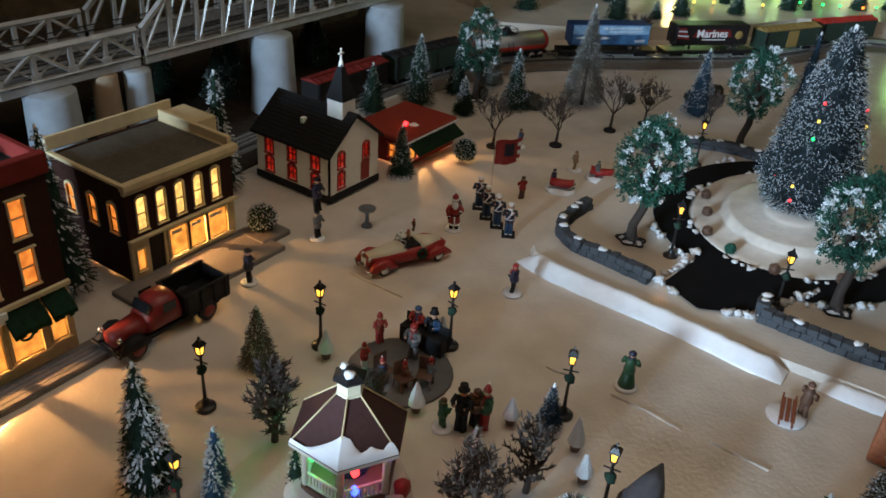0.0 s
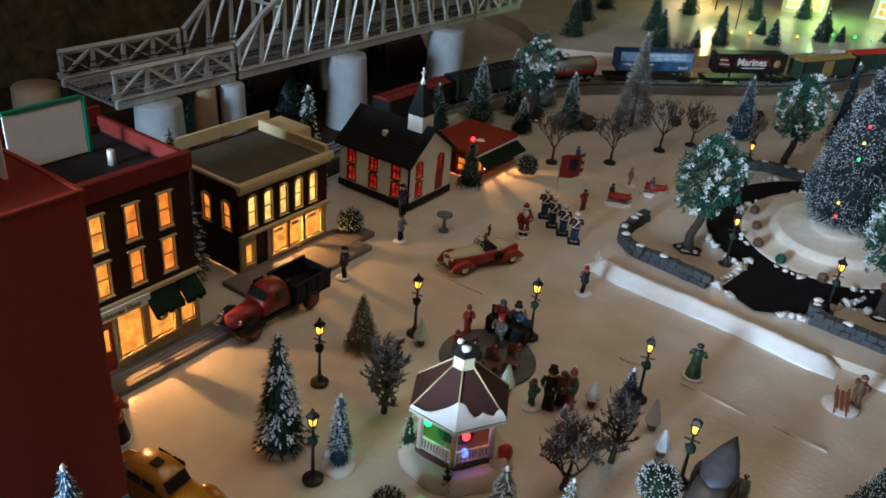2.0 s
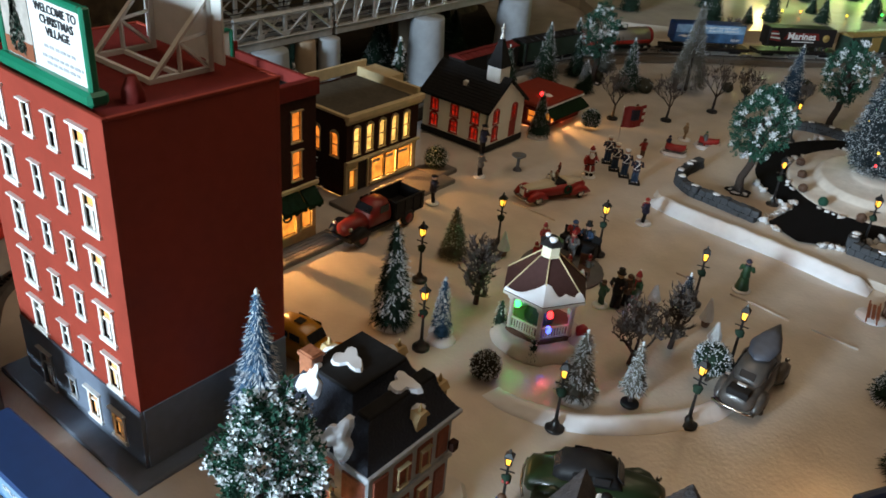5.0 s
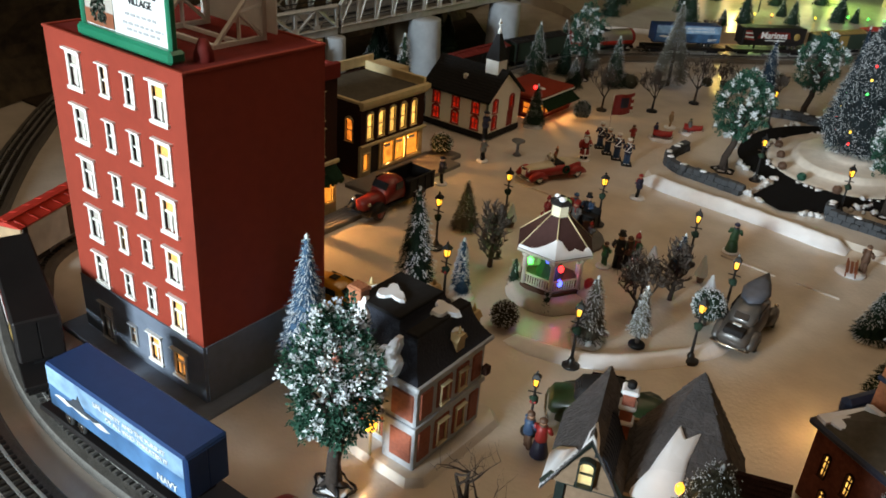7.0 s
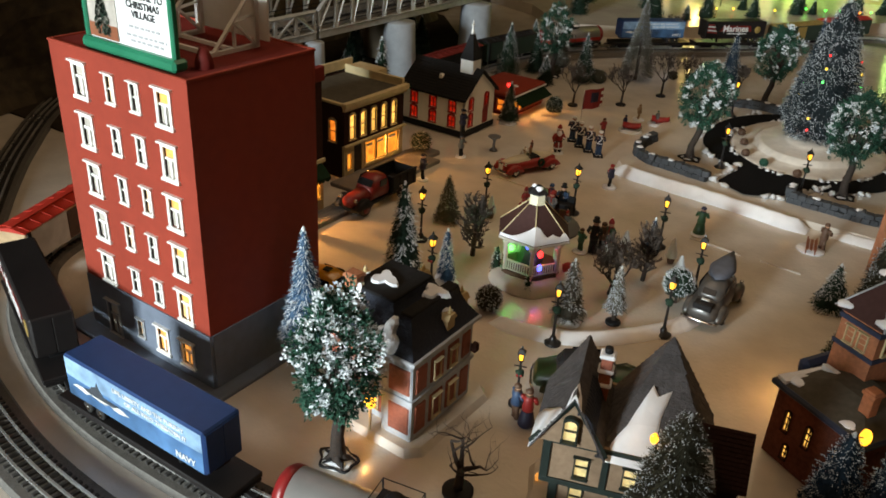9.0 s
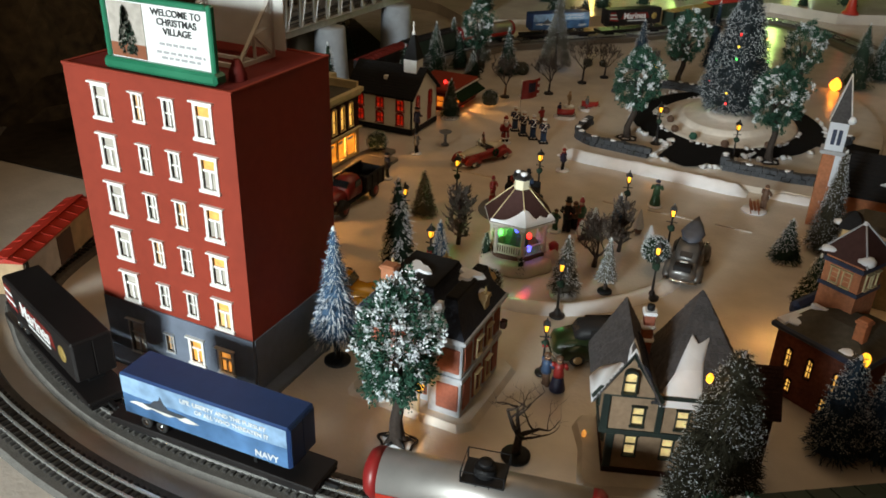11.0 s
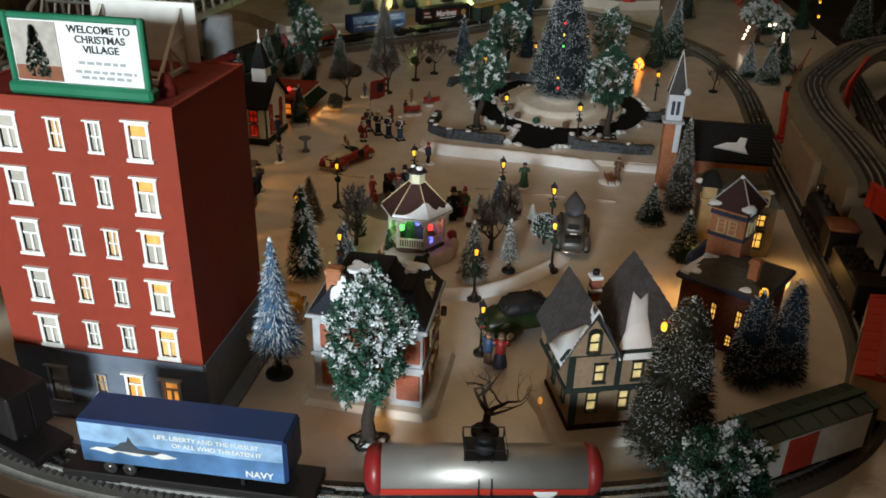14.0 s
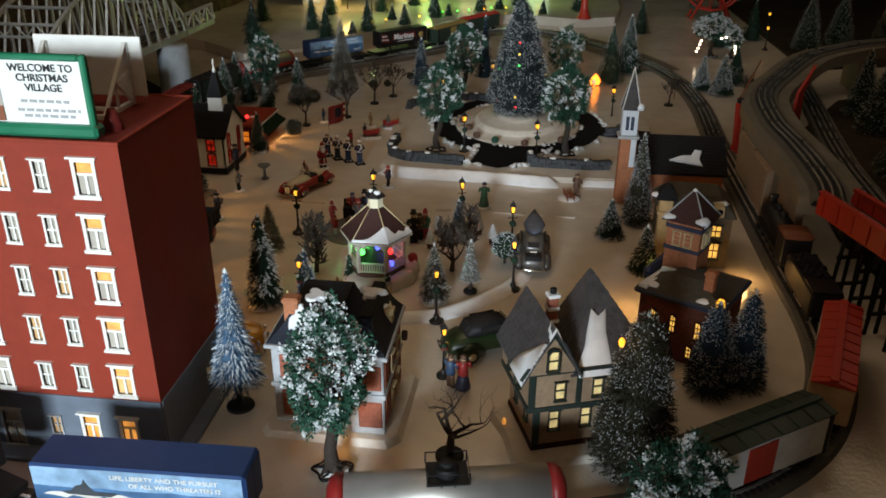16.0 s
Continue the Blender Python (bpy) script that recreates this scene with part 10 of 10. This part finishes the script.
cottage(-0.95, 4.15, 10, 0.20, 0.14, 0.11, CREAM, SNOW, LITYELLOW, "cream cottage with a snowy roof and lit windows")
cottage(-0.55, 4.30, -8, 0.22, 0.15, 0.12, OCHRE, SNOW, LITWARM, "ochre cottage with a snowy roof and lit windows")
cottage(-0.20, 4.40, -12, 0.20, 0.14, 0.12, PALEBLUE, SHINGLE, LITYELLOW, "pale cottage with lit windows")
cottage(-1.45, 3.95, 15, 0.22, 0.15, 0.12, CREAM, SNOW, LITYELLOW, "cream cottage with a snowy roof beyond the track")
for x, y, h, r, fz in ((-0.75, 3.72, 0.11, 0.04, 0.1), (-0.50, 3.80, 0.13, 0.04, 0.3), (-1.05, 3.70, 0.15, 0.045, 0.1), (-0.30, 4.05, 0.14, 0.04, 0.1), (-1.30, 3.55, 0.16, 0.05, 0.2), (0.05, 3.9, 0.16, 0.05, 0.1),
                       (0.36, 3.50, 0.17, 0.05, 0.15), (0.70, 3.2, 0.16, 0.05, 0.2), (-1.6, 3.3, 0.16, 0.05, 0.2), (-0.9, 3.95, 0.14, 0.045, 0.1), (-1.45, 2.72, 0.16, 0.05, 0.1), (-1.15, 2.86, 0.15, 0.05, 0.1), (-1.0, 3.10, 0.16, 0.045, 0.15), (-0.85, 3.30, 0.11, 0.035, 0.1), (-1.28, 3.10, 0.17, 0.05, 0.2), (-0.72, 3.55, 0.12, 0.04, 0.1), (-1.55, 3.0, 0.15, 0.05, 0.2), (0.9, 3.4, 0.2, 0.06, 0.1), (-1.2, 4.3, 0.2, 0.06, 0.1), (-0.94, 3.44, 0.08, 0.025, 0.1), (-1.05, 2.98, 0.07, 0.022, 0.2), (-0.66, 3.62, 0.07, 0.02, 0.1), (-0.40, 3.90, 0.09, 0.03, 0.2), (-0.15, 3.75, 0.08, 0.025, 0.1)):
    conifer("background_fir", T(x, y, 0.044 if x < 0.28 else -0.001), h, r, 0.004, NEEDLE, "dark bottle-brush fir on the far terrace", fz * 0.6, 560, 0.3, 0.014, 0.0010, group="firs on the far terrace", fleck=1.0)
# glow of the far houses as point lights; posts with bulbs are added there
bulb("far_green_light", (-0.80, 3.95, 0.20), 2.8, (0.42, 1.0, 0.25), 0.03)
bulb("far_green_light", (-0.30, 4.15, 0.20), 2.4, (0.48, 1.0, 0.28), 0.03)
bulb("far_green_light", (-1.05, 3.45, 0.20), 1.3, (0.60, 1.0, 0.40), 0.03)
bulb("far_yellow_light", (-1.25, 3.75, 0.20), 2.0, (1.0, 0.75, 0.25), 0.03)
for x, y, z, mt in ((-0.80, 3.95, 0.20, BULBGREEN), (-0.30, 4.15, 0.20, BULBGREEN), (-1.05, 3.45, 0.20, BULBGREEN), (-1.25, 3.75, 0.20, BULBYELLOW)):
    th = thing("lamp_string", T(x, y, 0.045), "post with a coloured bulb, added to carry the far village glow", "lamp post")
    part("post", Shape(BLACKIRON).cyl(0.003, 0, z - 0.057, 8), th)
    part("bulb", Shape(mt).ball((0, 0, z - 0.045 + 0.0), 0.009, 10), th)
    th.children[1].visible_shadow = False
for x, y, mt in ((-1.02, 3.30, BULBYELLOW), (-0.96, 3.36, LITORANGE), (-0.80, 3.48, BULBYELLOW), (-0.62, 3.70, BULBGREEN), (-0.56, 3.74, BULBGREEN), (-0.48, 3.78, LITORANGE), (-0.44, 3.84, BULBGREEN), (-0.36, 3.86, BULBYELLOW), (-0.70, 3.66, BULBGREEN)):
    th = thing("garden_light", T(x, y, 0.045), "tiny glowing coloured light on the far terrace", "light", "garden lights of the far terrace")
    part("stake", Shape(BLACKIRON).cyl(0.0015, -0.001, 0.012, 6), th)
    part("bulb", Shape(mt).ball((0, 0, 0.016), 0.0050, 7), th)
th = thing("campfire", T(0.065, 2.27), "glowing orange fire ball on a stand", "fire bowl")
part("flame", Shape(LITORANGE).lathe([(0.005, 0.012), (0.016, 0.018), (0.020, 0.030), (0.016, 0.042), (0.007, 0.052), (0.001, 0.057)], 12), th)
part("bowl", Shape(BLACKIRON).lathe([(0.010, -0.001), (0.012, 0.008), (0.017, 0.0118), (0.004, 0.0119)], 14), th)
bulb("fire_light", (0.065, 2.235, 0.055), 0.05, (1, 0.3, 0.05), 0.01)
# red water tower far back
th = thing("water_tower", T(0.07, 3.66, 0.044), "red toy water tower on a column", "water tower")
part("tank", Shape(TRAINRED).lathe([(0.018, 0.205), (0.045, 0.22), (0.048, 0.28), (0.02, 0.305), (0.002, 0.31)], 18), th)
part("column", Shape(TRAINRED).lathe([(0.040, -0.001), (0.038, 0.008), (0.026, 0.02), (0.018, 0.06), (0.016, 0.204)], 18), th)
# snow-covered lit tree group on the right
leafy_tree("snowy_grotto_tree", T(0.62, 2.95), 0.20, 0.085, 0.135, 0.055, "snow-covered spreading tree with white fairy lights", 0.75, 700)
leafy_tree("snowy_grotto_tree", T(0.70, 2.90), 0.15, 0.045, 0.095, 0.05, "smaller snow-covered tree with white fairy lights", 0.7, 400)
WHITEBULB = glow("white_bulb", (1, 0.93, 0.78), 7.0, 0.1)
for x, y, z in ((0.545, 2.86, 0.055), (0.550, 2.86, 0.072), (0.540, 2.86, 0.040), (0.555, 2.86, 0.088), (0.64, 2.86, 0.10), (0.66, 2.86, 0.105), (0.70, 2.84, 0.055), (0.705, 2.84, 0.04), (0.70, 2.84, 0.07), (0.72, 2.84, 0.03)):
    solid("fairy_light", Shape(WHITEBULB).ball((x, y, z), 0.0052, 8), "tiny bright white fairy light", "light", group="fairy lights")

# red ferris wheel in the dark at the back, and a blue star by the track
th = thing("ferris_wheel", T(0.80, 4.05), "red toy ferris wheel in the dark at the back", "ferris wheel")
for y in (-0.035, 0.035):
    part("rim", Shape(TRAINRED).add(*torus(0.17, 0.007, 36, 6), 0, True, T(0, y, 0.22) @ Matrix.Rotation(radians(90), 4, "X")), th)
    for k in range(8):
        a = k * math.pi / 8
        part("spoke", Shape(TRAINRED).tube([(-0.17 * math.cos(a), y, 0.22 - 0.17 * math.sin(a)), (0.17 * math.cos(a), y, 0.22 + 0.17 * math.sin(a))], 0.003, 5), th)
    for sg in (-1, 1):
        part("leg", Shape(TRAINRED).tube([(sg * 0.11, y * 1.6, 0), (0, y * 1.6, 0.225)], 0.007, 6), th)
for k in range(8):
    a = k * math.pi / 4 + 0.2
    part("gondola", Shape(TRAINGREEN).box(-0.02, -0.024, -0.025, 0.02, 0.024, 0.012, 0, 0.004, T(0.17 * math.cos(a), 0, 0.22 + 0.17 * math.sin(a))), th, "small green gondola")
th = thing("blue_star", T(0.353, 2.155), "small blue star ornament on a wire beside the track", "ornament")
pts = [((0.020 if k % 2 == 0 else 0.009) * math.cos(math.pi / 2 + k * math.pi / 5), (0.020 if k % 2 == 0 else 0.009) * math.sin(math.pi / 2 + k * math.pi / 5)) for k in range(10)]
part("star", Shape(TRAINBLUE).prism(pts, -0.003, 0.003, 0, T(0, 0, 0.055) @ Matrix.Rotation(radians(90), 4, "X")), th)
part("wire", Shape(BLACKIRON).tube([(0, 0.004, -0.002), (0, 0.004, 0.05)], 0.0012, 5), th)
